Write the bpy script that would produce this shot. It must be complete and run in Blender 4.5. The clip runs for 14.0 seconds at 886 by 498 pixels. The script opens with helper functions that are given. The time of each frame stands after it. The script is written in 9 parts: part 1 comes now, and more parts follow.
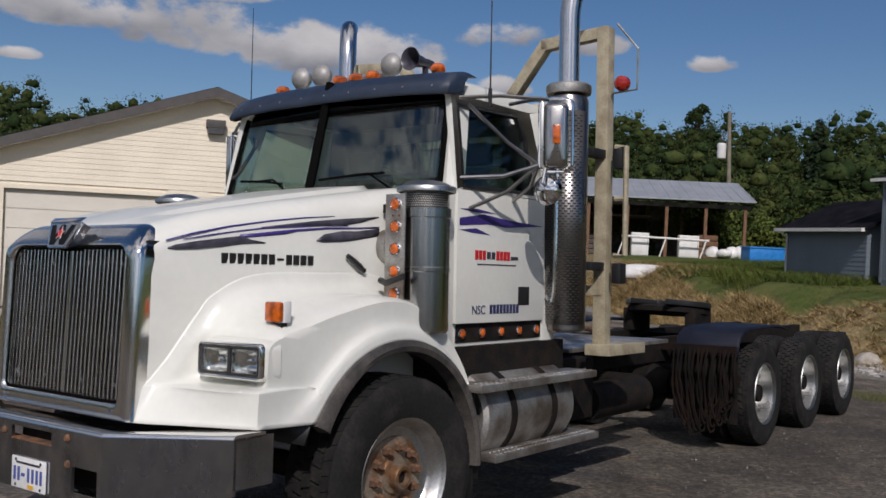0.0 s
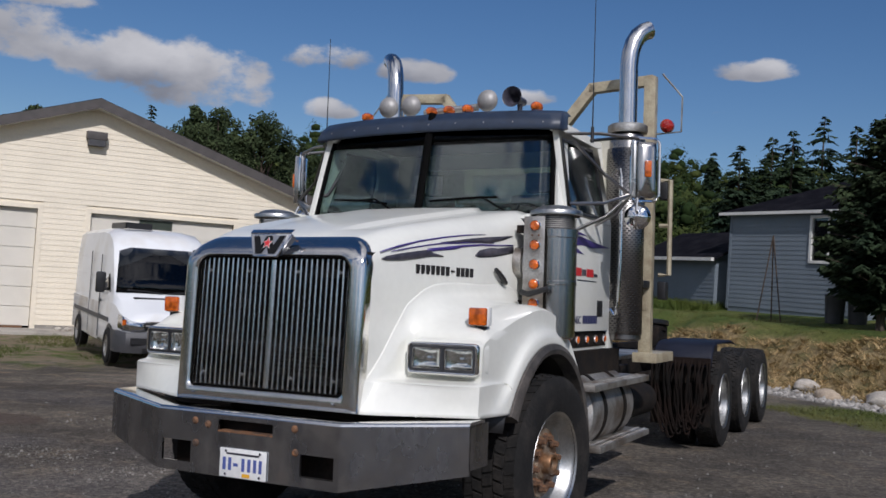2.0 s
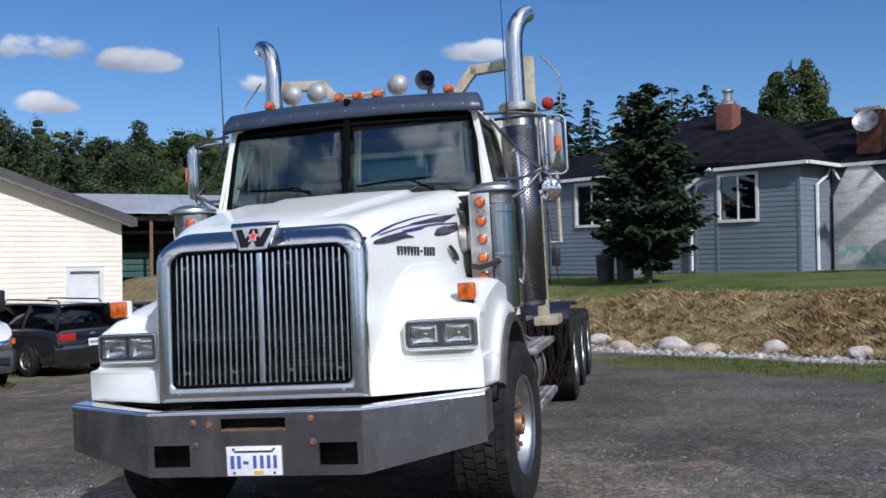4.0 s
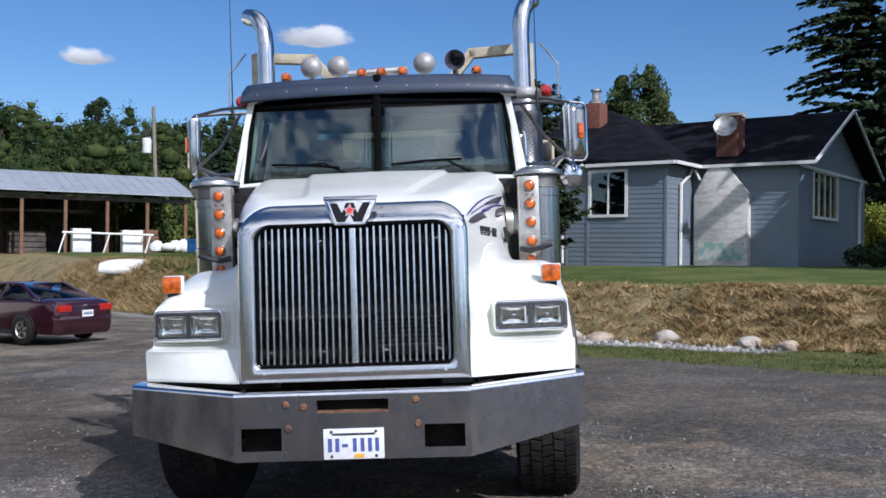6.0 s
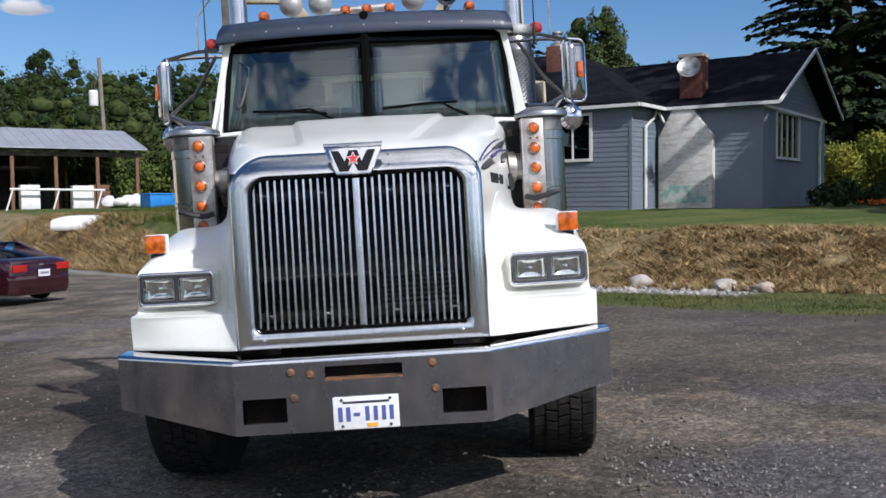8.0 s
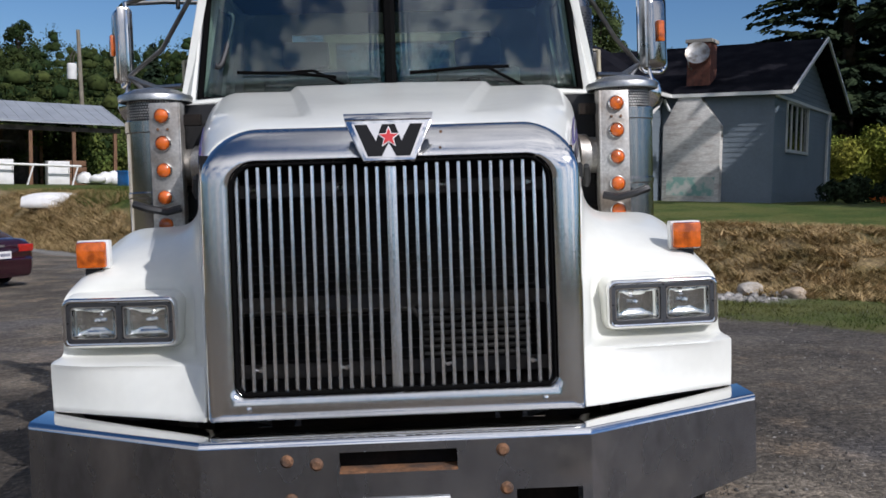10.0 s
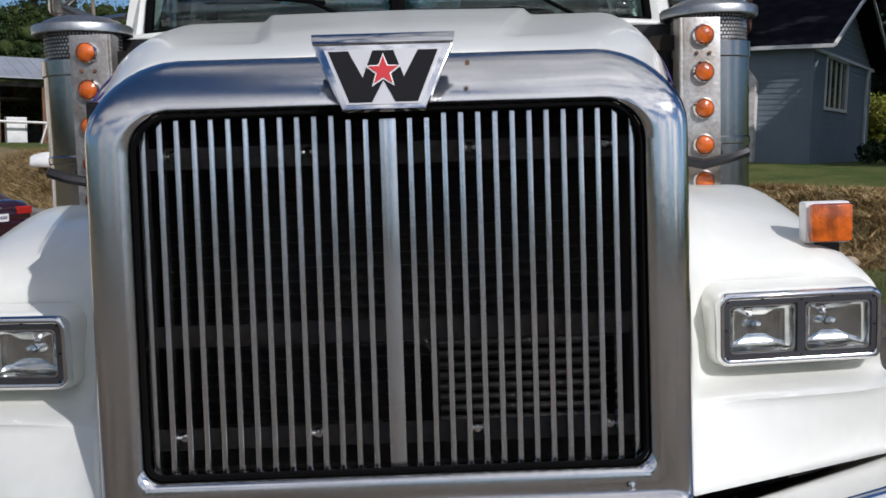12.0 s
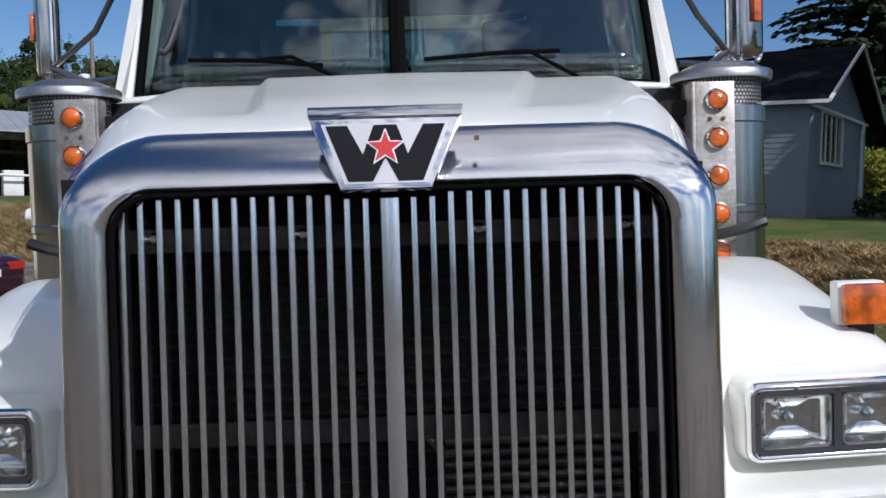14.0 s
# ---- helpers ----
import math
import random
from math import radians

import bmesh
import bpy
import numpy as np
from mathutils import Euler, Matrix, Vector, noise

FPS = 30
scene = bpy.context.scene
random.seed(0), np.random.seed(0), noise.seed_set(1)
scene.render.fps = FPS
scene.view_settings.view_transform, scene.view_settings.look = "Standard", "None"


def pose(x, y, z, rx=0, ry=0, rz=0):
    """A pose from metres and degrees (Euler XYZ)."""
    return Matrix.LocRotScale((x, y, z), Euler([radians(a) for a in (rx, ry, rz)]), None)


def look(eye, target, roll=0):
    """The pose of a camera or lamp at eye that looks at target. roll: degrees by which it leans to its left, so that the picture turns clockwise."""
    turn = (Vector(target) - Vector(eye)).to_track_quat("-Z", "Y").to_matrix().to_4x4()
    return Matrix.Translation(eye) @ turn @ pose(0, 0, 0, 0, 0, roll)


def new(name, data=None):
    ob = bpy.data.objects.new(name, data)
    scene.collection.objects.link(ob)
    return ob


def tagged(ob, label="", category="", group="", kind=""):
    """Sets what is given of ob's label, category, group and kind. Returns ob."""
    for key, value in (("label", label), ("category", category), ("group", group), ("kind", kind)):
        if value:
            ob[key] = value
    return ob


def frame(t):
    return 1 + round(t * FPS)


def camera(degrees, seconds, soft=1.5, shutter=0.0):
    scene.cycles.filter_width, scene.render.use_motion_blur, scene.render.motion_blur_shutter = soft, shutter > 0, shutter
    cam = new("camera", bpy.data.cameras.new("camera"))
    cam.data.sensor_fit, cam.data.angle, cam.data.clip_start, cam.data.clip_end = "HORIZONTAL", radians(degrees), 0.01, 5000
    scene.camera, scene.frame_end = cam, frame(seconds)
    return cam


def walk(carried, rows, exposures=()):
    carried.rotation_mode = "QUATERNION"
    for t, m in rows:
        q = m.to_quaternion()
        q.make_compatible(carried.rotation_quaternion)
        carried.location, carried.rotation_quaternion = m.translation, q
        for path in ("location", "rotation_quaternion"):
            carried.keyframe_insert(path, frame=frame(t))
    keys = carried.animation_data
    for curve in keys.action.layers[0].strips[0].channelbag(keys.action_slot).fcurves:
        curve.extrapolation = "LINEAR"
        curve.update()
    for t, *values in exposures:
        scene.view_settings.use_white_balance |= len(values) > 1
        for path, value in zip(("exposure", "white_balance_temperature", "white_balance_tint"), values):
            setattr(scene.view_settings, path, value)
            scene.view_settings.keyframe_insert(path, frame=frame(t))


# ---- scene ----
cam = camera(49.9, 14.0, soft=1.6)
PATH = [
    (0, (4.353, -2.603, 1.82), (3.139, -1.014, 1.797), 2.7),
    (0.5, (3.895, -2.8, 1.807), (2.743, -1.166, 1.859), 0.6),
    (1, (3.646, -3.315, 1.702), (2.589, -1.618, 1.667), 1.3),
    (1.5, (3.425, -3.826, 1.683), (2.32, -2.161, 1.6), 2.2),
    (2, (3.149, -4.198, 1.668), (2.245, -2.415, 1.714), 3.9),
    (2.5, (2.944, -4.453, 1.636), (2.069, -2.655, 1.598), 2.8),
    (3, (2.644, -4.514, 1.612), (1.865, -2.673, 1.542), 1.6),
    (3.5, (2.336, -4.66, 1.591), (1.756, -2.746, 1.594), 0.3),
    (3.7, (2.197, -4.736, 1.601), (1.691, -2.801, 1.618), -0.3),
    (5.8, (0.658, -4.934, 1.536), (0.608, -2.935, 1.577), 0.3),
    (6, (0.547, -4.904, 1.548), (0.494, -2.905, 1.553), 0.6),
    (6.5, (0.309, -4.91, 1.567), (0.319, -2.912, 1.481), 0.3),
    (7, (0.227, -4.894, 1.566), (0.318, -2.901, 1.422), 1.2),
    (7.5, (0.224, -4.808, 1.555), (0.273, -2.82, 1.346), -0.0),
    (8, (0.259, -4.506, 1.557), (0.299, -2.509, 1.453), -0.7),
    (8.5, (0.228, -4.184, 1.551), (0.259, -2.186, 1.449), 1.0),
    (8.7, (0.153, -3.991, 1.547), (0.192, -1.995, 1.439), 1.5),
    (10.8, (-0.027, -2.457, 1.641), (0.07, -0.465, 1.479), 0.3),
    (11, (0.007, -2.325, 1.634), (0.092, -0.334, 1.457), 0.2),
    (11.5, (0.043, -2.055, 1.64), (0.053, -0.069, 1.407), 1.6),
    (12, (0.01, -1.846, 1.619), (0.052, 0.142, 1.397), 0.8),
    (12.5, (0.017, -1.73, 1.616), (0.081, 0.25, 1.342), 1.4),
    (13, (0.017, -1.705, 1.613), (0.087, 0.273, 1.325), 1.3),
    (13.5, (0.003, -1.686, 1.631), (0.056, 0.294, 1.357), 1.1),
    (14, (-0.008, -1.673, 1.672), (0.041, 0.323, 1.559), 0.8),
]
walk(cam, [(t, look(eye, target, roll)) for t, eye, target, roll in PATH],
     exposures=((0, -0.86, 6350, 17), (0.5, -0.92, 6200, 15), (1.0, -0.90, 6250, 17), (1.5, -0.84, 6400, 17), (2.0, -0.80, 6050, 16), (3.0, -0.68, 5850, 16), (3.7, -0.35, 5600, 15), (5.8, -0.09, 5650, 15), (8.0, -0.15, 5950, 15), (11.0, -0.60, 6000, 15), (12.5, -0.62, 6050, 15), (13.4, -0.63, 6100, 15), (14.0, -0.48, 5800, 16)))

# ---- light ----
# The yard slopes; the truck stands square to it. Columns of TILT carry the truck's axes into the world.
SLOPE_X, SLOPE_Y = 0.0445, -0.0150
SUN_FROM = Vector((0.47, -0.62, 0.645)).normalized()
SUN_ELEV = math.asin(SUN_FROM.z)
SUN_AZIM = math.atan2(SUN_FROM.x, SUN_FROM.y)

sun_lamp = bpy.data.lights.new("sun", "SUN")
sun_lamp.energy, sun_lamp.angle, sun_lamp.color = 5.0, radians(0.53), (1.0, 0.955, 0.89)
sun = new("sun", sun_lamp)
sun.matrix_world = look((0, 0, 30), Vector((0, 0, 30)) - SUN_FROM)

world = bpy.data.worlds.new("sky")
scene.world = world
world.use_nodes = True
wn, wl = world.node_tree.nodes, world.node_tree.links
wn.clear()
w_out = wn.new("ShaderNodeOutputWorld")
w_bg = wn.new("ShaderNodeBackground")
w_bg.inputs["Strength"].default_value = 0.058
w_sky = wn.new("ShaderNodeTexSky")
w_sky.sky_type, w_sky.sun_disc = "NISHITA", False
w_sky.sun_elevation, w_sky.sun_rotation = SUN_ELEV, SUN_AZIM
w_sky.air_density, w_sky.dust_density, w_sky.ozone_density = 1.0, 0.1, 4.0
# clouds: heaps in given directions (azimuth from +y to the right, height, width, in degrees), broken up by noise
w_tc = wn.new("ShaderNodeTexCoord")
w_n1 = wn.new("ShaderNodeTexNoise")
w_n1.inputs["Scale"].default_value, w_n1.inputs["Detail"].default_value, w_n1.inputs["Roughness"].default_value = 17.0, 10.0, 0.58
w_map = wn.new("ShaderNodeMapping")
w_map.inputs["Scale"].default_value = (1.0, 1.0, 1.7)
wl.new(w_tc.outputs["Generated"], w_map.inputs["Vector"])
wl.new(w_map.outputs[0], w_n1.inputs["Vector"])
w_sep = wn.new("ShaderNodeSeparateXYZ")
wl.new(w_tc.outputs["Generated"], w_sep.inputs[0])


def wmath(op, *args):
    nd = wn.new("ShaderNodeMath")
    nd.operation = op
    for i, v in enumerate(args):
        if isinstance(v, (int, float)):
            nd.inputs[i].default_value = v
        else:
            wl.new(v, nd.inputs[i])
    return nd.outputs[0]


w_az = wmath("MULTIPLY", wmath("ARCTAN2", w_sep.outputs[0], w_sep.outputs[1]), 180 / math.pi)
w_el = wmath("MULTIPLY", wmath("ARCSINE", w_sep.outputs[2]), 180 / math.pi)
heap, height = 0.0, 0.0
# heaps in view: azimuth, height, half width, half depth, with flat undersides
for az, el, wide, deep in ((-42.0, 9.7, 5.6, 3.0), (-46.5, 10.3, 4.6, 2.4), (-34.8, 12.0, 3.4, 1.6), (-34.5, 9.0, 2.2, 0.95), (-29.2, 11.5, 2.9, 1.1), (-22.3, 10.6, 2.0, 0.85), (-9.4, 12.4, 3.0, 1.0),
                           (-52.0, 11.0, 6.5, 2.3), (-59.5, 11.4, 5.0, 1.7), (-62.0, 8.9, 1.6, 0.6), (-55.0, 13.6, 9.0, 1.8), (-66.0, 20.0, 9.0, 5.0)):
    du = wmath("MULTIPLY", wmath("SUBTRACT", w_az, az), 1 / wide)
    dv = wmath("SUBTRACT", w_el, el)
    up_, down = wmath("MULTIPLY", wmath("MAXIMUM", dv, 0.0), 1 / deep), wmath("MULTIPLY", wmath("MINIMUM", dv, 0.0), 1.9 / deep)
    far2 = wmath("ADD", wmath("MULTIPLY", du, du), wmath("ADD", wmath("MULTIPLY", up_, up_), wmath("MULTIPLY", down, down)))
    one = wmath("MAXIMUM", wmath("SUBTRACT", 1.0, far2), 0.0)
    height = wmath("ADD", height, wmath("MULTIPLY", one, wmath("MULTIPLY", dv, 1 / deep)))
    heap = wmath("MAXIMUM", heap, one)
# heaps behind the camera and overhead: azimuth, height, width
for az, el, wide in ((158, 27, 10), (171, 34, 9), (184, 25, 10), (198, 32, 10), (212, 25, 11), (228, 34, 10), (142, 31, 10), (150, 14, 10), (177, 15, 9), (203, 14, 10), (165, 9, 9), (190, 9, 9), (216, 10, 10), (138, 9, 9), (240, 22, 14), (110, 18, 16), (-85, 24, 14), (60, 24, 12),
                     (175, 50, 18), (150, 62, 16), (205, 58, 18), (225, 46, 12), (130, 44, 12), (190, 48, 14), (240, 55, 16), (120, 60, 14), (70, 76, 20), (140, 80, 16), (-20, 87, 12), (25, 64, 22), (-28, 62, 11), (60, 56, 14), (10, 74, 18), (45, 82, 18)):
    w_dot = wn.new("ShaderNodeVectorMath")
    w_dot.operation = "DOT_PRODUCT"
    w_dot.inputs[1].default_value = (math.sin(radians(az)) * math.cos(radians(el)), math.cos(radians(az)) * math.cos(radians(el)), math.sin(radians(el)))
    wl.new(w_tc.outputs["Generated"], w_dot.inputs[0])
    w_r = wn.new("ShaderNodeMapRange")
    w_r.inputs["From Min"].default_value, w_r.inputs["From Max"].default_value = math.cos(radians(wide)), 1.0
    wl.new(w_dot.outputs["Value"], w_r.inputs["Value"])
    heap = wmath("MAXIMUM", heap, w_r.outputs["Result"])
w_pow = wn.new("ShaderNodeMath")
w_pow.operation = "POWER"
wl.new(heap, w_pow.inputs[0])
w_pow.inputs[1].default_value = 0.62
w_sum = wn.new("ShaderNodeMath")
w_sum.operation = "MULTIPLY_ADD"
wl.new(w_pow.outputs[0], w_sum.inputs[0])
w_sum.inputs[1].default_value = 0.58
wl.new(wmath("MULTIPLY_ADD", w_n1.outputs["Fac"], 1.35, -0.22), w_sum.inputs[2])
w_ramp = wn.new("ShaderNodeMapRange")
w_ramp.interpolation_type = "SMOOTHSTEP"
for k, v in (("From Min", 0.70), ("From Max", 0.98)):
    w_ramp.inputs[k].default_value = v
wl.new(w_sum.outputs[0], w_ramp.inputs["Value"])
w_n2 = wn.new("ShaderNodeTexNoise")
w_n2.inputs["Scale"].default_value, w_n2.inputs["Detail"].default_value = 11.0, 7.0
wl.new(w_map.outputs[0], w_n2.inputs["Vector"])
w_nr = wn.new("ShaderNodeMapRange")
w_nr.inputs["From Min"].default_value, w_nr.inputs["From Max"].default_value = 0.36, 0.64
wl.new(w_n2.outputs["Fac"], w_nr.inputs["Value"])
w_shade = wn.new("ShaderNodeMix")
w_shade.data_type = "RGBA"
w_shade.inputs["A"].default_value = (6.2, 6.5, 7.2, 1)
w_shade.inputs["B"].default_value = (16.6, 16.5, 16.1, 1)
w_top = wn.new("ShaderNodeClamp")
wl.new(wmath("ADD", wmath("MULTIPLY", w_nr.outputs["Result"], 0.55), wmath("MULTIPLY_ADD", height, 0.9, 0.15)), w_top.inputs["Value"])
wl.new(w_top.outputs[0], w_shade.inputs["Factor"])
# clouds near the sun are the brightest
w_sd = wn.new("ShaderNodeVectorMath")
w_sd.operation = "DOT_PRODUCT"
w_sd.inputs[1].default_value = SUN_FROM
wl.new(w_tc.outputs["Generated"], w_sd.inputs[0])
w_sr = wn.new("ShaderNodeMapRange")
w_sr.interpolation_type = "SMOOTHSTEP"
for k, v in (("From Min", 0.2), ("From Max", 1.0), ("To Min", 1.0), ("To Max", 2.25)):
    w_sr.inputs[k].default_value = v
wl.new(w_sd.outputs["Value"], w_sr.inputs["Value"])
w_lit = wn.new("ShaderNodeVectorMath")
w_lit.operation = "SCALE"
wl.new(w_shade.outputs["Result"], w_lit.inputs[0])
wl.new(w_sr.outputs["Result"], w_lit.inputs["Scale"])
w_hue = wn.new("ShaderNodeHueSaturation")
w_hue.inputs["Hue"].default_value, w_hue.inputs["Saturation"].default_value, w_hue.inputs["Value"].default_value = 0.502, 1.16, 1.74
wl.new(w_sky.outputs["Color"], w_hue.inputs["Color"])
w_mix = wn.new("ShaderNodeMix")
w_mix.data_type = "RGBA"
wl.new(w_ramp.outputs["Result"], w_mix.inputs["Factor"])
wl.new(w_hue.outputs["Color"], w_mix.inputs["A"])
wl.new(w_lit.outputs["Vector"], w_mix.inputs["B"])
wl.new(w_mix.outputs["Result"], w_bg.inputs["Color"])
wl.new(w_bg.outputs["Background"], w_out.inputs["Surface"])

# ---- materials ----
def material(name, color, rough=0.5, metal=0.0, coat=0.0, vary=0.0, scale=8.0, bump=0.0, bump_scale=60.0, grain=0.0, spec=0.5,
             color2=None, lo=0.4, hi=0.65, rough_vary=0.0, stretch=(1, 1, 1), island=0.0):
    """A principled material with two scales of variation: stains (color2 over color) and grain, with bump."""
    m = bpy.data.materials.new(name)
    m.use_nodes = True
    n, l = m.node_tree.nodes, m.node_tree.links
    b = n["Principled BSDF"]
    b.inputs["Roughness"].default_value, b.inputs["Metallic"].default_value = rough, metal
    b.inputs["Coat Weight"].default_value, b.inputs["Coat Roughness"].default_value = coat, 0.04
    b.inputs["Specular IOR Level"].default_value = spec
    b.inputs["Base Color"].default_value = (*color, 1)
    if not (vary or bump or grain or color2 or rough_vary or island):
        return m
    tc = n.new("ShaderNodeTexCoord")
    mp = n.new("ShaderNodeMapping")
    mp.inputs["Scale"].default_value = stretch
    l.new(tc.outputs["Object"], mp.inputs["Vector"])

    def noise_node(sc, detail=6.0):
        t = n.new("ShaderNodeTexNoise")
        t.inputs["Scale"].default_value, t.inputs["Detail"].default_value = sc, detail
        l.new(mp.outputs[0], t.inputs["Vector"])
        return t

    big = noise_node(scale)
    rng = n.new("ShaderNodeMapRange")
    rng.inputs["From Min"].default_value, rng.inputs["From Max"].default_value = lo, hi
    l.new(big.outputs["Fac"], rng.inputs["Value"])
    mix = n.new("ShaderNodeMix")
    mix.data_type = "RGBA"
    mix.inputs["A"].default_value = (*color, 1)
    mix.inputs["B"].default_value = (*(color2 or [c * (1 - vary) for c in color]), 1)
    l.new(rng.outputs["Result"], mix.inputs["Factor"])
    out = mix.outputs["Result"]
    fine = noise_node(bump_scale, 4.0)
    if grain:
        gm = n.new("ShaderNodeMix")
        gm.data_type, gm.blend_type = "RGBA", "MULTIPLY"
        gm.inputs["Factor"].default_value = grain
        l.new(out, gm.inputs["A"])
        ramp = n.new("ShaderNodeMapRange")
        ramp.inputs["From Min"].default_value, ramp.inputs["From Max"].default_value = 0.3, 0.7
        ramp.inputs["To Min"].default_value, ramp.inputs["To Max"].default_value = 0.25, 1.5
        l.new(fine.outputs["Fac"], ramp.inputs["Value"])
        l.new(ramp.outputs["Result"], gm.inputs["B"])
        out = gm.outputs["Result"]
    if island:
        geo = n.new("ShaderNodeNewGeometry")
        rr = n.new("ShaderNodeMapRange")
        rr.inputs["To Min"].default_value, rr.inputs["To Max"].default_value = 1 - island, 1 + island
        l.new(geo.outputs["Random Per Island"], rr.inputs["Value"])
        im = n.new("ShaderNodeMix")
        im.data_type, im.blend_type = "RGBA", "MULTIPLY"
        im.inputs["Factor"].default_value = 1.0
        l.new(out, im.inputs["A"])
        l.new(rr.outputs["Result"], im.inputs["B"])
        out = im.outputs["Result"]
    l.new(out, b.inputs["Base Color"])
    if rough_vary:
        r2 = n.new("ShaderNodeMapRange")
        r2.inputs["From Min"].default_value, r2.inputs["From Max"].default_value = 0.35, 0.65
        r2.inputs["To Min"].default_value, r2.inputs["To Max"].default_value = max(0.02, rough - rough_vary), rough + rough_vary
        l.new(big.outputs["Fac"], r2.inputs["Value"])
        l.new(r2.outputs["Result"], b.inputs["Roughness"])
    if bump:
        bp = n.new("ShaderNodeBump")
        bp.inputs["Strength"].default_value, bp.inputs["Distance"].default_value = bump, 0.01
        l.new(fine.outputs["Fac"], bp.inputs["Height"])
        l.new(bp.outputs["Normal"], b.inputs["Normal"])
    return m


def glass(name, tint, rough=0.0, ior=1.5, gloss=1.0):
    """A thin pane: clear with a tint, mirror-like by Fresnel."""
    m = bpy.data.materials.new(name)
    m.use_nodes = True
    n, l = m.node_tree.nodes, m.node_tree.links
    n.clear()
    o = n.new("ShaderNodeOutputMaterial")
    tr = n.new("ShaderNodeBsdfTransparent")
    tr.inputs["Color"].default_value = (*tint, 1)
    gl = n.new("ShaderNodeBsdfGlossy")
    gl.inputs["Roughness"].default_value = rough
    gl.inputs["Color"].default_value = (gloss, gloss, gloss, 1)
    lw = n.new("ShaderNodeLayerWeight")
    lw.inputs["Blend"].default_value = 0.5
    pw = n.new("ShaderNodeMath")
    pw.operation = "POWER"
    pw.inputs[1].default_value = 5.0
    l.new(lw.outputs["Facing"], pw.inputs[0])
    r0 = ((ior - 1) / (ior + 1)) ** 2
    fr = n.new("ShaderNodeMath")
    fr.operation = "MULTIPLY_ADD"
    fr.inputs[1].default_value, fr.inputs[2].default_value = 1 - r0, r0
    l.new(pw.outputs[0], fr.inputs[0])
    mx = n.new("ShaderNodeMixShader")
    l.new(fr.outputs[0], mx.inputs[0])
    l.new(tr.outputs[0], mx.inputs[1])
    l.new(gl.outputs[0], mx.inputs[2])
    l.new(mx.outputs[0], o.inputs["Surface"])
    return m


WHITE = material("white_truck_paint", (0.735, 0.735, 0.672), 0.36, coat=0.45, spec=0.35, vary=0.11, scale=2.2, lo=0.45, hi=0.75, grain=0.03, bump_scale=25, bump=0.015)
NAVY = material("navy_paint", (0.025, 0.038, 0.066), 0.40, coat=0.22, vary=0.3, scale=5, grain=0.15, rough_vary=0.08)
STEEL = material("brushed_stainless", (0.80, 0.78, 0.755), 0.30, 1.0, vary=0.20, scale=3.0, bump=0.02, bump_scale=90, rough_vary=0.09, stretch=(1, 1, 0.35))
CHROME = material("chrome", (0.78, 0.775, 0.765), 0.08, 1.0, vary=0.06, scale=5, rough_vary=0.03)
# the blotches hold both stains and patchy reflections, put into the colour
BUMPER = material("scuffed_steel_with_reflections", (0.50, 0.515, 0.55), 0.21, 1.0, color2=(0.24, 0.235, 0.24), scale=5.0, lo=0.42, hi=0.66, rough_vary=0.14, bump=0.05, bump_scale=12, grain=0.16, stretch=(1, 1, 0.55))
ALU = material("cast_aluminium", (0.60, 0.60, 0.58), 0.36, 1.0, vary=0.3, scale=7, grain=0.2, bump_scale=70, rough_vary=0.1)
ALU_DULL = material("dull_aluminium", (0.55, 0.54, 0.51), 0.5, 0.9, color2=(0.26, 0.22, 0.18), scale=5, grain=0.3, bump=0.1, bump_scale=80)
RUST = material("rusty_iron", (0.23, 0.11, 0.05), 0.85, color2=(0.075, 0.048, 0.034), scale=16, grain=0.5, bump=0.3, bump_scale=120)
BLACK = material("black_plastic", (0.016, 0.016, 0.017), 0.45, vary=0.3, scale=9, grain=0.2)
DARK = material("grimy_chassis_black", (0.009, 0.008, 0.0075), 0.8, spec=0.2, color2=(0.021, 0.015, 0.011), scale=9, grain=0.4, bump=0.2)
RUBBER = material("tyre_rubber", (0.013, 0.0125, 0.012), 0.85, spec=0.3, color2=(0.038, 0.033, 0.029), scale=7, lo=0.48, hi=0.8, grain=0.4, bump=0.25, bump_scale=55)
FLARE = material("worn_rubber_trim", (0.10, 0.088, 0.078), 0.6, color2=(0.035, 0.033, 0.032), scale=7, grain=0.3, bump=0.1)
BEIGE = material("beige_rack_paint", (0.44, 0.39, 0.27), 0.45, coat=0.2, color2=(0.30, 0.25, 0.17), scale=9, grain=0.2)
AMBER = material("amber_lens", (0.66, 0.130, 0.009), 0.18, coat=0.8, vary=0.6, scale=20, lo=0.42, hi=0.62, bump=0.2, bump_scale=120)
RED_LENS = material("red_lens", (0.42, 0.018, 0.012), 0.16, coat=0.8, vary=0.3, scale=25)
PURPLE = material("purple_decal", (0.055, 0.035, 0.20), 0.35, vary=0.25, scale=30)
CHARCOAL = material("charcoal_decal", (0.030, 0.030, 0.042), 0.35, color2=(0.070, 0.066, 0.085), scale=14)
INK = material("dark_blue_ink", (0.025, 0.03, 0.10), 0.5)
PLATE_INK = material("blue_plate_ink", (0.075, 0.105, 0.32), 0.5)
BLACK_INK = material("black_ink", (0.010, 0.010, 0.011), 0.7, spec=0.15)
RED_INK = material("red_ink", (0.55, 0.025, 0.03), 0.4)
PLATE_WHITE = material("plate_white", (0.78, 0.78, 0.76), 0.4, vary=0.1, scale=30)
YELLOW = material("yellow_sticker", (0.75, 0.40, 0.03), 0.5)
INTERIOR = material("grey_cab_trim", (0.27, 0.265, 0.25), 0.8, vary=0.25, scale=6, grain=0.2)
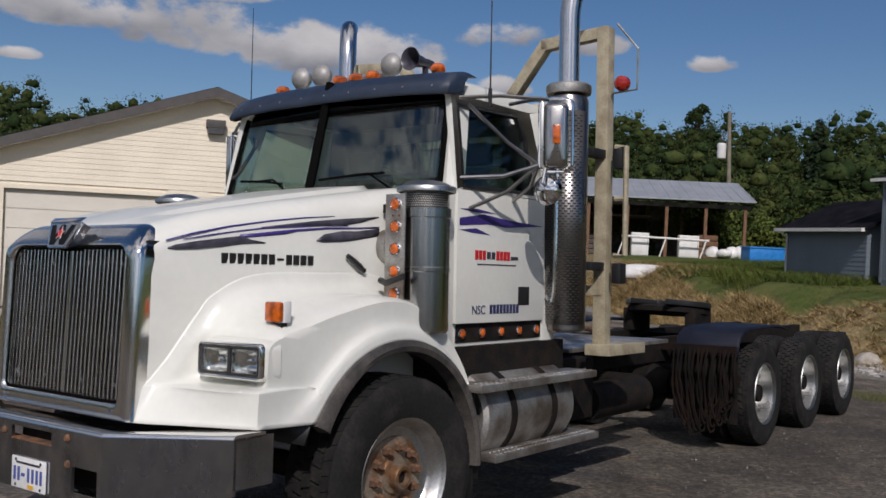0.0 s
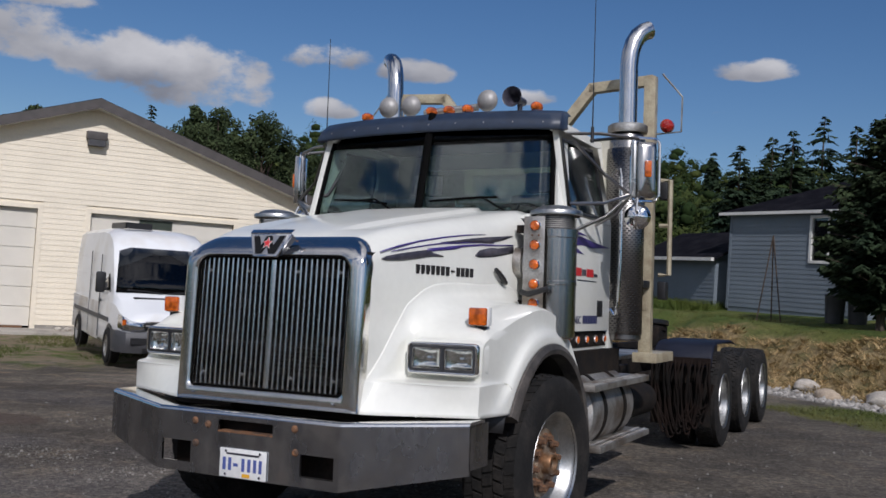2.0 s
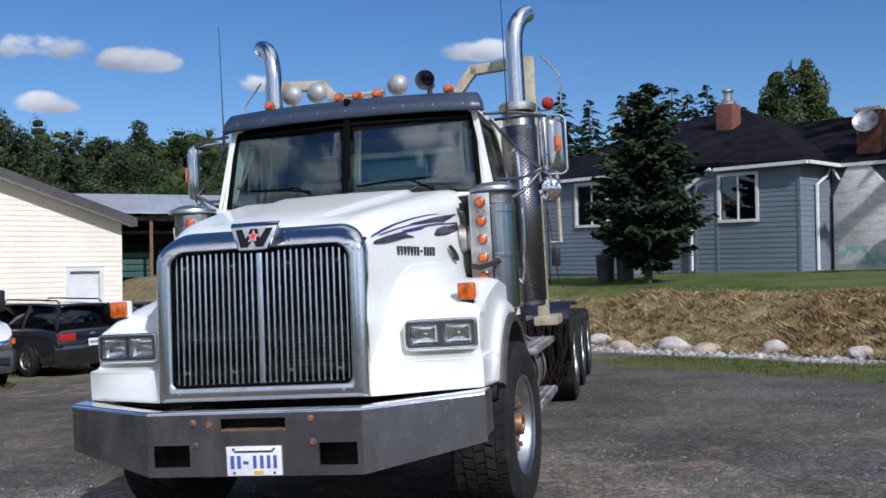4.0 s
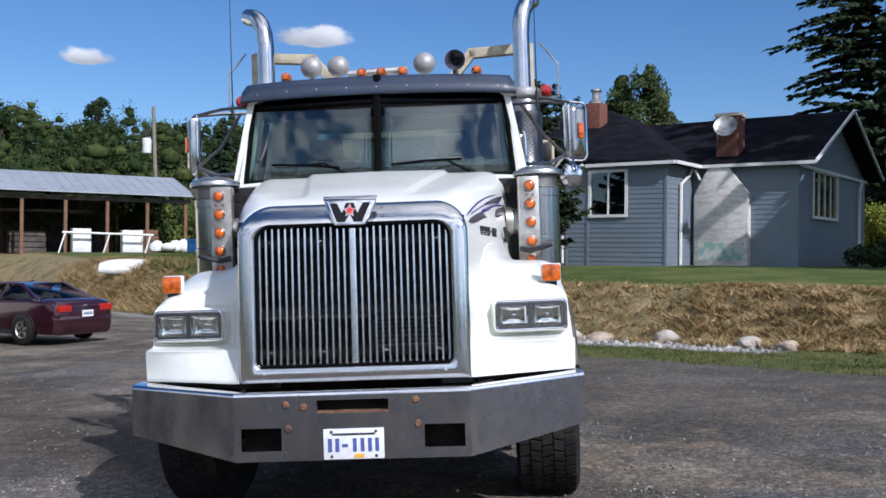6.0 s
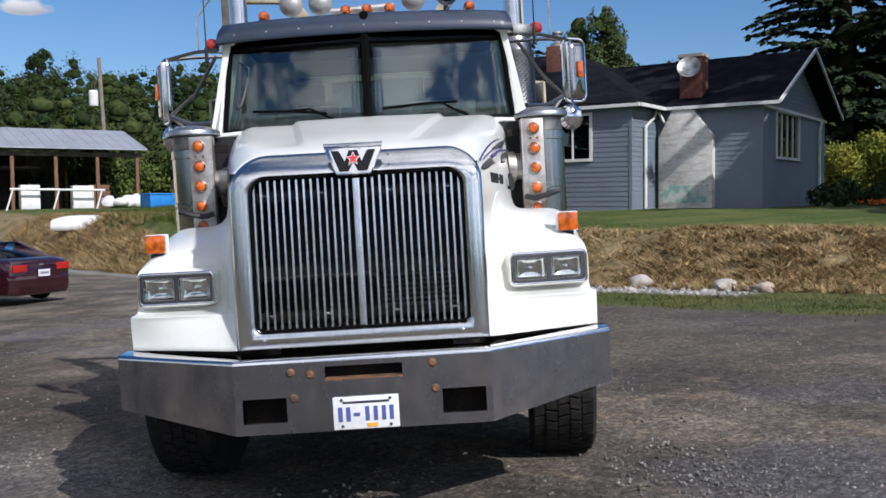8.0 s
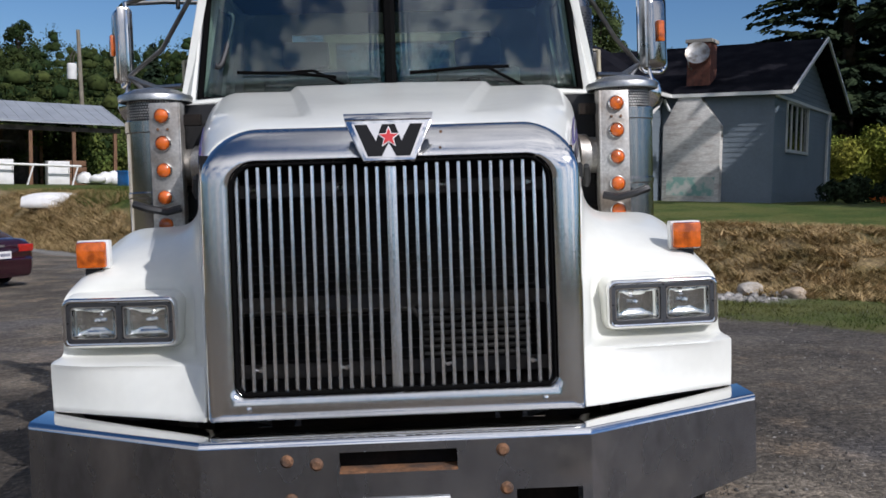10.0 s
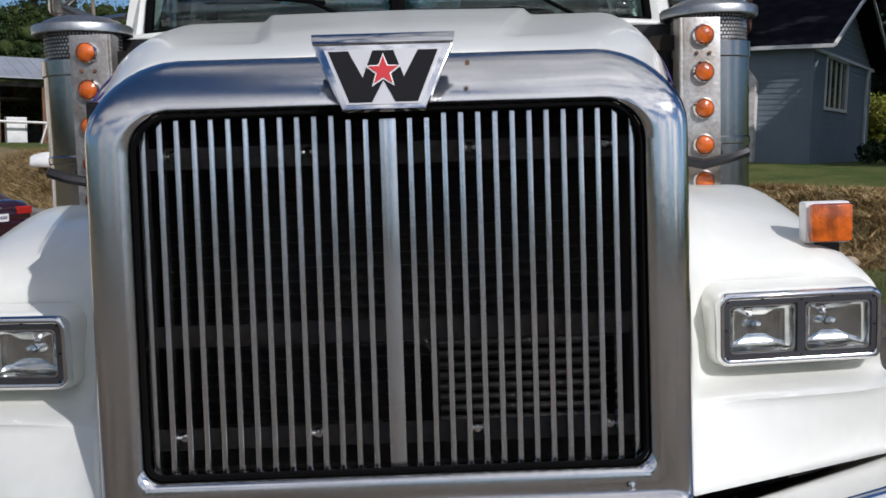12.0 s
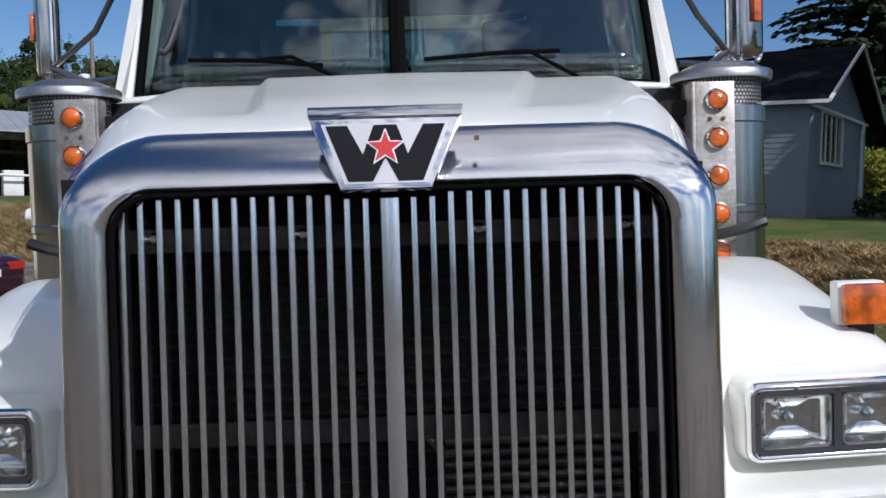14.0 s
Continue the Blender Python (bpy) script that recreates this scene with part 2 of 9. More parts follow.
SEAT = material("grey_seat_fabric", (0.34, 0.325, 0.30), 0.9, vary=0.3, scale=9, grain=0.3)
CREAM = material("cream_partition_paint", (0.52, 0.50, 0.42), 0.6, vary=0.2, scale=6)
GLASS = glass("windscreen_glass", (0.76, 0.85, 0.82), ior=1.8)
GLASS_DARK = glass("tinted_glass", (0.30, 0.34, 0.33))
# dark pane that stands in for the shade below the visor
GLASS_STRIP = glass("visor_shade_tint", (0.10, 0.11, 0.12), ior=1.25)
GLASS_HOUSE = glass("house_glass", (0.30, 0.33, 0.35), ior=2.1)
LENS = glass("headlamp_glass", (0.93, 0.94, 0.92), 0.12)
REFLECTOR = material("lamp_reflector", (0.84, 0.84, 0.83), 0.12, 1.0, vary=0.25, scale=26, bump=0.05, bump_scale=30)
MIRROR = material("mirror_glass", (0.86, 0.87, 0.88), 0.01, 1.0)
CORE = material("radiator_core", (0.015, 0.015, 0.017), 0.8, 0.0, spec=0.15, color2=(0.023, 0.020, 0.017), scale=7, grain=0.4)
SIDING = material("cream_vinyl_siding", (0.86, 0.775, 0.615), 0.55, vary=0.08, scale=0.9, grain=0.05, bump_scale=14)
SIDING_BLUE = material("blue_grey_siding", (0.162, 0.195, 0.226), 0.6, vary=0.12, scale=0.8, grain=0.08, bump_scale=14)
TRIM_WHITE = material("white_trim_paint", (0.72, 0.71, 0.67), 0.5, vary=0.12, scale=3, grain=0.08)
DOOR_PANEL = material("overhead_door_panel", (0.72, 0.68, 0.59), 0.5, vary=0.06, scale=1.4)
SHINGLE = material("dark_shingle", (0.008, 0.008, 0.011), 1.0, spec=0.03, color2=(0.016, 0.0155, 0.019), scale=2.0, grain=0.5, bump=0.3, bump_scale=26)
FASCIA = material("brown_fascia", (0.085, 0.075, 0.070), 0.55, vary=0.2, scale=4)
CONCRETE = material("concrete", (0.40, 0.37, 0.32), 0.9, color2=(0.26, 0.24, 0.21), scale=1.4, grain=0.3, bump=0.1)
BRICK = material("red_brick", (0.20, 0.072, 0.045), 0.85, color2=(0.12, 0.05, 0.035), scale=9, grain=0.35, bump=0.2)
CHIMNEY_WHITE = material("peeling_white_masonry", (0.60, 0.575, 0.53), 0.85, color2=(0.43, 0.385, 0.345), scale=2.2, lo=0.48, hi=0.70, grain=0.25, bump=0.25, bump_scale=9, stretch=(1, 1, 4))
MURAL = material("faded_green_paint", (0.22, 0.38, 0.32), 0.85, color2=(0.50, 0.50, 0.45), scale=5, lo=0.42, hi=0.6)
POST_WOOD = material("brown_post_wood", (0.20, 0.105, 0.055), 0.8, vary=0.35, scale=4, grain=0.3, stretch=(3, 3, 0.5))
TIN = material("grey_tin_roof", (0.42, 0.44, 0.46), 0.45, 0.35, vary=0.15, scale=0.7, grain=0.1)
BARN_DARK = material("weathered_boards", (0.060, 0.048, 0.040), 0.9, color2=(0.12, 0.10, 0.085), scale=2, grain=0.4)
STONE = material("pale_boulder", (0.48, 0.44, 0.38), 0.9, color2=(0.34, 0.30, 0.25), scale=3.5, grain=0.35, bump=0.35, bump_scale=30)
STONE_TAN = material("tan_boulder", (0.43, 0.35, 0.26), 0.9, color2=(0.28, 0.22, 0.16), scale=4, grain=0.3, bump=0.3, bump_scale=30)
RUBBLE = material("grey_rubble", (0.38, 0.36, 0.33), 0.95, color2=(0.22, 0.205, 0.185), scale=6, grain=0.4, island=0.35)
PEBBLE = material("gravel_pebbles", (0.20, 0.188, 0.170), 0.95, spec=0.2, color2=(0.10, 0.094, 0.087), scale=3, grain=0.3, island=0.6)
VAN_WHITE = material("white_van_paint", (0.76, 0.77, 0.77), 0.3, coat=0.5, color2=(0.58, 0.54, 0.47), scale=1.1, lo=0.5, hi=0.8)
VAN_DIRTY = material("muddy_van_side", (0.50, 0.45, 0.38), 0.55, color2=(0.68, 0.66, 0.62), scale=1.6, grain=0.2)
GREY_PLASTIC = material("grey_bumper_plastic", (0.062, 0.062, 0.066), 0.55, vary=0.2, scale=5)
MAROON = material("maroon_car_paint", (0.028, 0.006, 0.011), 0.2, coat=0.9, vary=0.2, scale=4)
CAR_BLACK = material("black_car_paint", (0.012, 0.012, 0.013), 0.2, coat=0.9, vary=0.2, scale=4)
SEA_BLUE = material("blue_tarp", (0.02, 0.22, 0.62), 0.5, vary=0.2, scale=4)
APPLIANCE = material("white_enamel", (0.78, 0.77, 0.74), 0.4, vary=0.12, scale=2)
BARK = material("bark", (0.085, 0.062, 0.045), 0.95, vary=0.4, scale=7, grain=0.4, bump=0.5, stretch=(4, 4, 1))
LEAF = material("broad_leaves", (0.050, 0.072, 0.026), 0.9, spec=0.1, color2=(0.082, 0.104, 0.036), scale=0.25, island=0.35)
LEAF_FAR = material("wooded_hill_leaves", (0.021, 0.037, 0.012), 0.9, spec=0.08, color2=(0.058, 0.072, 0.021), scale=0.10, lo=0.44, hi=0.62, island=0.12, grain=0.4, bump_scale=2.2)
LEAF_LIGHT = material("yellow_green_leaves", (0.058, 0.086, 0.021), 0.9, spec=0.1, color2=(0.104, 0.122, 0.027), scale=0.4, island=0.4)
NEEDLE = material("conifer_needles", (0.021, 0.034, 0.018), 0.9, spec=0.1, color2=(0.042, 0.058, 0.026), scale=0.5, island=0.45)
NEEDLE_BLUE = material("far_conifer_needles", (0.020, 0.036, 0.022), 0.9, spec=0.1, color2=(0.036, 0.055, 0.028), scale=0.3, island=0.4)
GRASS = material("lawn_blades", (0.064, 0.085, 0.021), 0.9, spec=0.1, color2=(0.110, 0.108, 0.037), scale=0.5, island=0.4)
DRY_GRASS = material("dry_bank_grass", (0.40, 0.288, 0.145), 0.9, spec=0.1, color2=(0.225, 0.165, 0.070), scale=1.9, lo=0.40, hi=0.60, island=0.55)
FLOWER = material("orange_flowers", (0.75, 0.16, 0.01), 0.6, island=0.3)
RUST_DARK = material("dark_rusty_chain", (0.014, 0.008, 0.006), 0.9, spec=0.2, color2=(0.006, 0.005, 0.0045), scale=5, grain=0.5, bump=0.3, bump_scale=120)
TUBE_DARK = material("sooty_cooler_tube", (0.058, 0.054, 0.048), 0.55, 0.3, vary=0.5, scale=9)
BAR = material("polished_bar", (0.90, 0.90, 0.89), 0.205, 1.0, vary=0.2, scale=6, rough_vary=0.06, stretch=(1, 1, 0.5))
LAMP_COVER = material("silver_lamp_cover", (0.36, 0.35, 0.335), 0.5, 0.3, vary=0.15, scale=14, grain=0.12)
LINER = material("dark_roof_liner", (0.035, 0.036, 0.036), 0.9, vary=0.2, scale=6)
SHRUB = material("yellow_green_shrub_leaves", (0.14, 0.175, 0.03), 0.9, spec=0.1, color2=(0.22, 0.21, 0.035), scale=0.6, island=0.35)
SURROUND = material("polished_grille_surround", (0.78, 0.76, 0.725), 0.19, 1.0, vary=0.2, scale=2.5, bump=0.015, bump_scale=90, rough_vary=0.07, stretch=(1, 1, 0.35))
POLISHED = material("polished_stainless_drum", (0.52, 0.505, 0.48), 0.16, 1.0, vary=0.25, scale=2.5, rough_vary=0.06, bump=0.02, bump_scale=60, stretch=(1, 1, 0.3))
FENDER_NAVY = material("dull_navy_plate", (0.010, 0.013, 0.026), 0.6, spec=0.25, vary=0.3, scale=5, grain=0.2)
RIM_STAIN = material("rust_stained_aluminium", (0.44, 0.36, 0.27), 0.5, 0.7, color2=(0.26, 0.14, 0.07), scale=9, lo=0.42, hi=0.6, grain=0.3)
GLASS_DOOR = glass("cab_door_glass", (0.50, 0.57, 0.55))
PIPE = material("polished_pipe", (0.66, 0.66, 0.66), 0.20, 1.0, vary=0.1, scale=5, rough_vary=0.04)
STACK_STEEL = material("heat_stained_steel", (0.30, 0.29, 0.28), 0.32, 1.0, color2=(0.20, 0.185, 0.17), scale=4, rough_vary=0.08, stretch=(1, 1, 0.4))
ARM = material("dull_chrome_tube", (0.34, 0.33, 0.32), 0.28, 1.0, vary=0.25, scale=9)
BEZEL = material("grey_steel_face", (0.20, 0.205, 0.215), 0.34, 1.0, vary=0.2, scale=9, rough_vary=0.05)
WIPER = material("matt_black_wiper", (0.004, 0.004, 0.004), 0.9, spec=0.04)
CURTAIN = material("pale_net_curtain", (0.42, 0.43, 0.43), 0.9, vary=0.25, scale=6, stretch=(4, 4, 0.3))
NEEDLE_LAWN = material("olive_conifer_needles", (0.034, 0.050, 0.023), 0.9, spec=0.1, color2=(0.062, 0.080, 0.034), scale=0.8, island=0.45)

# ---- mesh tools ----
def empty(name, m=None):
    ob = new(name)
    ob.empty_display_size = 0.2
    if m is not None:
        ob.matrix_world = m
    return ob


def part(name, bm, mat, parent=None, label="", angle=32, bevel=0.0, solid=0.0):
    """Links a bmesh as one mesh object, under a thing or a part if given."""
    if bevel:
        bmesh.ops.remove_doubles(bm, verts=bm.verts, dist=1e-5)
        bmesh.ops.recalc_face_normals(bm, faces=bm.faces)
        edges = [e for e in bm.edges if len(e.link_faces) == 2 and e.calc_face_angle(0) > 0.6]
        bmesh.ops.bevel(bm, geom=edges, offset=bevel, segments=2, profile=0.6, affect="EDGES", clamp_overlap=True)
    bmesh.ops.recalc_face_normals(bm, faces=bm.faces)
    me = bpy.data.meshes.new(name)
    bm.to_mesh(me)
    bm.free()
    me.shade_smooth()
    me.set_sharp_from_angle(angle=radians(angle))
    mats = mat if isinstance(mat, (list, tuple)) else [mat]
    for one in mats:
        me.materials.append(one)
    ob = new(name, me)
    if solid:
        so = ob.modifiers.new("thickness", "SOLIDIFY")
        so.thickness, so.offset = solid, -1.0
    if parent is not None:
        ob.parent = parent
    if label:
        ob["label"] = label
    return ob


def box(bm, x0, x1, y0, y1, z0, z1, m=None):
    vs = [bm.verts.new((x, y, z)) for x in (x0, x1) for y in (y0, y1) for z in (z0, z1)]
    for f in ((0, 1, 3, 2), (4, 6, 7, 5), (0, 4, 5, 1), (2, 3, 7, 6), (0, 2, 6, 4), (1, 5, 7, 3)):
        bm.faces.new([vs[i] for i in f])
    if m is not None:
        bmesh.ops.transform(bm, matrix=m, verts=vs)
    return vs


def boxes(*rows, m=None):
    bm = bmesh.new()
    for r in rows:
        box(bm, *r, m=m)
    return bm


def loft(bm, sections, closed=False, caps=False):
    """Skins a row of equally long point lists."""
    rows = [[bm.verts.new(p) for p in s] for s in sections]
    n = len(rows[0])
    for a, b in zip(rows, rows[1:]):
        for i in range(n if closed else n - 1):
            j = (i + 1) % n
            try:
                bm.faces.new((a[i], a[j], b[j], b[i]))
            except ValueError:
                pass
    if caps:
        bm.faces.new(rows[0][::-1])
        bm.faces.new(rows[-1])
    return rows


def lathe(bm, profile, m=None, seg=32, closed=False):
    """Turns (radius, height) pairs round the local z axis."""
    m = m or Matrix()
    secs = [[m @ Vector((r * math.cos(2 * math.pi * k / seg), r * math.sin(2 * math.pi * k / seg), h)) for k in range(seg)] for r, h in profile]
    rows = loft(bm, secs, closed=True)
    for row, (r, h) in ((rows[0], profile[0]), (rows[-1], profile[-1])):
        if r > 1e-4 and not closed:
            bm.faces.new(row)
    return rows


def along(p0, p1):
    """A pose at p0 whose z axis points to p1."""
    d = Vector(p1) - Vector(p0)
    return Matrix.Translation(p0) @ d.to_track_quat("Z", "Y").to_matrix().to_4x4()


def rod(bm, p0, p1, r, seg=10, r1=None):
    h = (Vector(p1) - Vector(p0)).length
    lathe(bm, [(r, 0), (r1 or r, h)], along(p0, p1), seg)


def tube(bm, pts, r, seg=8):
    """A bent pipe through pts; r is one radius or one for each point."""
    pts = [Vector(p) for p in pts]
    rs = r if isinstance(r, (list, tuple)) else [r] * len(pts)
    side = None
    secs = []
    for i, p in enumerate(pts):
        d = (pts[min(i + 1, len(pts) - 1)] - pts[max(i - 1, 0)]).normalized()
        if side is None:
            side = d.orthogonal().normalized()
        side = (side - d * side.dot(d)).normalized()
        up = d.cross(side)
        secs.append([p + rs[i] * (math.cos(2 * math.pi * k / seg) * side + math.sin(2 * math.pi * k / seg) * up) for k in range(seg)])
    loft(bm, secs, closed=True, caps=True)


def curve_pts(pts, n=6):
    """Points of a Catmull-Rom curve through pts."""
    pts = [Vector(p) for p in pts]
    out = []
    for i in range(len(pts) - 1):
        a, b, c, d = pts[max(i - 1, 0)], pts[i], pts[i + 1], pts[min(i + 2, len(pts) - 1)]
        for k in range(n):
            t = k / n
            out.append(0.5 * ((2 * b) + (c - a) * t + (2 * a - 5 * b + 4 * c - d) * t * t + (3 * b - a - 3 * c + d) * t ** 3))
    return out + [pts[-1]]


def prism(bm, poly, m, depth):
    """A flat polygon (local x, y), thickened along local z by depth."""
    a = [bm.verts.new(m @ Vector((x, y, 0))) for x, y in poly]
    b = [bm.verts.new(m @ Vector((x, y, depth))) for x, y in poly]
    bm.faces.new(a[::-1])
    bm.faces.new(b)
    n = len(poly)
    for i in range(n):
        bm.faces.new((a[i], a[(i + 1) % n], b[(i + 1) % n], b[i]))


def rrect(hw, z0, z1, rt, rb, n=6):
    """A rectangle with rounded corners, as (x, z), counter-clockwise from the lower right."""
    out = []
    for cx, cz, r, a0 in ((hw - rb, z0 + rb, rb, -90), (hw - rt, z1 - rt, rt, 0), (-hw + rt, z1 - rt, rt, 90), (-hw + rb, z0 + rb, rb, 180)):
        for k in range(n + 1):
            a = radians(a0 + 90 * k / n)
            out.append((cx + r * math.cos(a), cz + r * math.sin(a)))
    return out


def lerp(a, b, t):
    return a + (b - a) * t


def smooth(t):
    t = min(1.0, max(0.0, t))
    return t * t * (3 - 2 * t)


def table(x, rows):
    """Linear look-up in (x, y) rows."""
    if x <= rows[0][0]:
        return rows[0][1]
    for (a, p), (b, q) in zip(rows, rows[1:]):
        if x <= b:
            return lerp(p, q, (x - a) / (b - a))
    return rows[-1][1]

# ---- ground ----
BANK = Vector((0.742, 0.670))            # square to the foot of the bank, towards the house
GAR_AT, GAR_TURN = Vector((-18.53, 15.88)), 56.2
GAR_OUT = Vector((math.sin(radians(GAR_TURN)), -math.cos(radians(GAR_TURN))))


def ground_z(x, y):
    plane = SLOPE_X * x + SLOPE_Y * y
    if plane < -0.55:
        plane = -0.55 - 0.33 * (1 - math.exp((plane + 0.55) / 0.33))
    if plane > 0.25:
        plane = 0.25 + 0.3 * (1 - math.exp(-(plane - 0.25) / 0.3))
    plane -= 0.045 * smooth((y - 3.5) / 3)
    s = BANK.x * x + BANK.y * y
    wob = 0.25 * math.sin(0.7 * (x - y)) + 0.15 * math.sin(1.9 * (x - 0.8 * y) + 1)
    z = plane - 0.10 * smooth((s - 9) / 3)
    lawn = 0.86 + 0.33 * smooth((s - 15.0) / 7)
    z = lerp(z, lawn, smooth((s + wob - 12.2) / 3.0))
    r = math.hypot(x, y)
    if r > 100 and y > -20:
        z += 21 * smooth((r - 100) / 130) * smooth((y + 20) / 60)
    return z


def mathn(n, l, op, a, b=None, c=None):
    m = n.new("ShaderNodeMath")
    m.operation = op
    for i, v in enumerate((a, b, c)):
        if v is None:
            continue
        if isinstance(v, (int, float)):
            m.inputs[i].default_value = v
        else:
            l.new(v, m.inputs[i])
    return m.outputs[0]


def ground_material():
    m = bpy.data.materials.new("yard_ground")
    m.use_nodes = True
    n, l = m.node_tree.nodes, m.node_tree.links
    b = n["Principled BSDF"]
    b.inputs["Specular IOR Level"].default_value = 0.25
    tc = n.new("ShaderNodeTexCoord")
    sep = n.new("ShaderNodeSeparateXYZ")
    l.new(tc.outputs["Object"], sep.inputs[0])
    x, y = sep.outputs[0], sep.outputs[1]

    def nz(scale, detail=6.0, rough=0.55):
        t = n.new("ShaderNodeTexNoise")
        t.inputs["Scale"].default_value, t.inputs["Detail"].default_value, t.inputs["Roughness"].default_value = scale, detail, rough
        l.new(tc.outputs["Object"], t.inputs["Vector"])
        return t.outputs["Fac"]

    def step(v, a, c):
        r = n.new("ShaderNodeMapRange")
        r.interpolation_type = "SMOOTHSTEP"
        r.inputs["From Min"].default_value, r.inputs["From Max"].default_value = a, c
        l.new(v, r.inputs["Value"])
        return r.outputs["Result"]

    def mix(f, a, c, mode="MIX"):
        k = n.new("ShaderNodeMix")
        k.data_type, k.blend_type = "RGBA", mode
        for key, v in (("Factor", f), ("A", a), ("B", c)):
            if isinstance(v, (int, float)):
                k.inputs[key].default_value = v
            elif isinstance(v, tuple):
                k.inputs[key].default_value = (*v, 1)
            else:
                l.new(v, k.inputs[key])
        return k.outputs["Result"]

    rag = nz(1.3, 8.0, 0.65)
    s = mathn(n, l, "ADD", mathn(n, l, "MULTIPLY", x, BANK.x), mathn(n, l, "MULTIPLY", y, BANK.y))
    s = mathn(n, l, "ADD", s, mathn(n, l, "MULTIPLY", mathn(n, l, "SUBTRACT", rag, 0.5), 1.6))
    q = mathn(n, l, "ADD", mathn(n, l, "MULTIPLY", mathn(n, l, "SUBTRACT", x, GAR_AT.x), GAR_OUT.x),
              mathn(n, l, "MULTIPLY", mathn(n, l, "SUBTRACT", y, GAR_AT.y), GAR_OUT.y))
    q = mathn(n, l, "ADD", q, mathn(n, l, "MULTIPLY", mathn(n, l, "SUBTRACT", rag, 0.5), 9.0))

    # packed gravel: pale worn tracks, dark damp patches, stones
    patch, dirt, fine = nz(0.45, 5.0), nz(2.2, 6.0), nz(34.0, 8.0, 0.7)
    vor = n.new("ShaderNodeTexVoronoi")
    vor.inputs["Scale"].default_value = 38.0
    warp = n.new("ShaderNodeTexNoise")
    warp.inputs["Scale"].default_value, warp.inputs["Detail"].default_value = 19.0, 5.0
    l.new(tc.outputs["Object"], warp.inputs["Vector"])
    wmix = n.new("ShaderNodeMix")
    wmix.data_type, wmix.blend_type = "RGBA", "LINEAR_LIGHT"
    wmix.inputs["Factor"].default_value = 0.035
    l.new(tc.outputs["Object"], wmix.inputs["A"])
    l.new(warp.outputs["Color"], wmix.inputs["B"])
    l.new(wmix.outputs["Result"], vor.inputs["Vector"])
    chips = n.new("ShaderNodeTexVoronoi")
    chips.inputs["Scale"].default_value = 30.0
    l.new(wmix.outputs["Result"], chips.inputs["Vector"])
    gravel = mix(step(patch, 0.38, 0.66), (0.084, 0.076, 0.066), (0.190, 0.169, 0.143))
    gravel = mix(step(dirt, 0.52, 0.72), gravel, (0.170, 0.136, 0.102))
    gravel = mix(mathn(n, l, "MULTIPLY", step(nz(0.33, 4.0), 0.50, 0.64), 0.55), gravel, (0.132, 0.132, 0.146))
    # darker ground along the far flank of the yard
    ex, ey = mathn(n, l, "ADD", x, -5.5), mathn(n, l, "ADD", y, -9.5)
    far = mathn(n, l, "ADD", mathn(n, l, "MULTIPLY", ex, ex), mathn(n, l, "MULTIPLY", ey, ey))
    far = mathn(n, l, "ADD", far, mathn(n, l, "MULTIPLY", mathn(n, l, "SUBTRACT", patch, 0.5), 60.0))
    hx, hy = mathn(n, l, "ADD", x, 6.0), mathn(n, l, "ADD", y, -3.2)
    near = mathn(n, l, "ADD", mathn(n, l, "MULTIPLY", hx, hx), mathn(n, l, "MULTIPLY", hy, hy))
    near = mathn(n, l, "ADD", near, mathn(n, l, "MULTIPLY", mathn(n, l, "SUBTRACT", patch, 0.5), 50.0))
    gravel = mix(step(near, 10.0, 46.0), mix(0.42, gravel, (0.066, 0.054, 0.043)), gravel)
    blot = nz(1.1, 7.0, 0.65)
    gravel = mix(0.75, gravel, mix(step(blot, 0.36, 0.62), (0.62, 0.60, 0.58), (1.25, 1.2, 1.12)), "MULTIPLY")
    gravel = mix(step(far, 20.0, 62.0), mix(0.55, gravel, (0.064, 0.058, 0.053)), gravel)
    # a darker bluish patch before the truck
    ax, ay = mathn(n, l, "ADD", x, -2.6), mathn(n, l, "ADD", y, -0.2)
    bluish_at = mathn(n, l, "ADD", mathn(n, l, "MULTIPLY", ax, ax), mathn(n, l, "MULTIPLY", mathn(n, l, "MULTIPLY", ay, ay), 2.0))
    bluish_at = mathn(n, l, "ADD", bluish_at, mathn(n, l, "MULTIPLY", mathn(n, l, "SUBTRACT", blot, 0.5), 5.0))
    gravel = mix(step(bluish_at, 0.3, 2.4), mix(0.6, gravel, (0.082, 0.083, 0.094)), gravel)
    stones = mix(step(vor.outputs["Color"], 0.2, 0.95), (0.45, 0.44, 0.43), (1.85, 1.8, 1.72))
    gravel = mix(0.52, gravel, stones, "MULTIPLY")
    # scattered pale chips of stone
    pick = mathn(n, l, "MULTIPLY", step(chips.outputs["Color"], 0.84, 0.88), mathn(n, l, "SUBTRACT", 1.0, step(chips.outputs["Distance"], 0.22, 0.34)))
    gravel = mix(mathn(n, l, "MULTIPLY", pick, 0.6), gravel, (0.34, 0.325, 0.30))
    grit = nz(11.0, 7.0, 0.7)
    gravel = mix(0.42, gravel, mix(step(grit, 0.36, 0.62), (0.45, 0.44, 0.44), (1.5, 1.5, 1.46)), "MULTIPLY")
    gravel = mix(0.34, gravel, mix(step(fine, 0.35, 0.65), (0.35, 0.34, 0.33), (1.6, 1.6, 1.55)), "MULTIPLY")
    # grass of the verge and lawn, straw of the bank
    g1, g2 = nz(0.8, 7.0), nz(14.0, 6.0, 0.7)
    green = mix(step(g1, 0.38, 0.64), (0.056, 0.086, 0.016), (0.108, 0.118, 0.032))
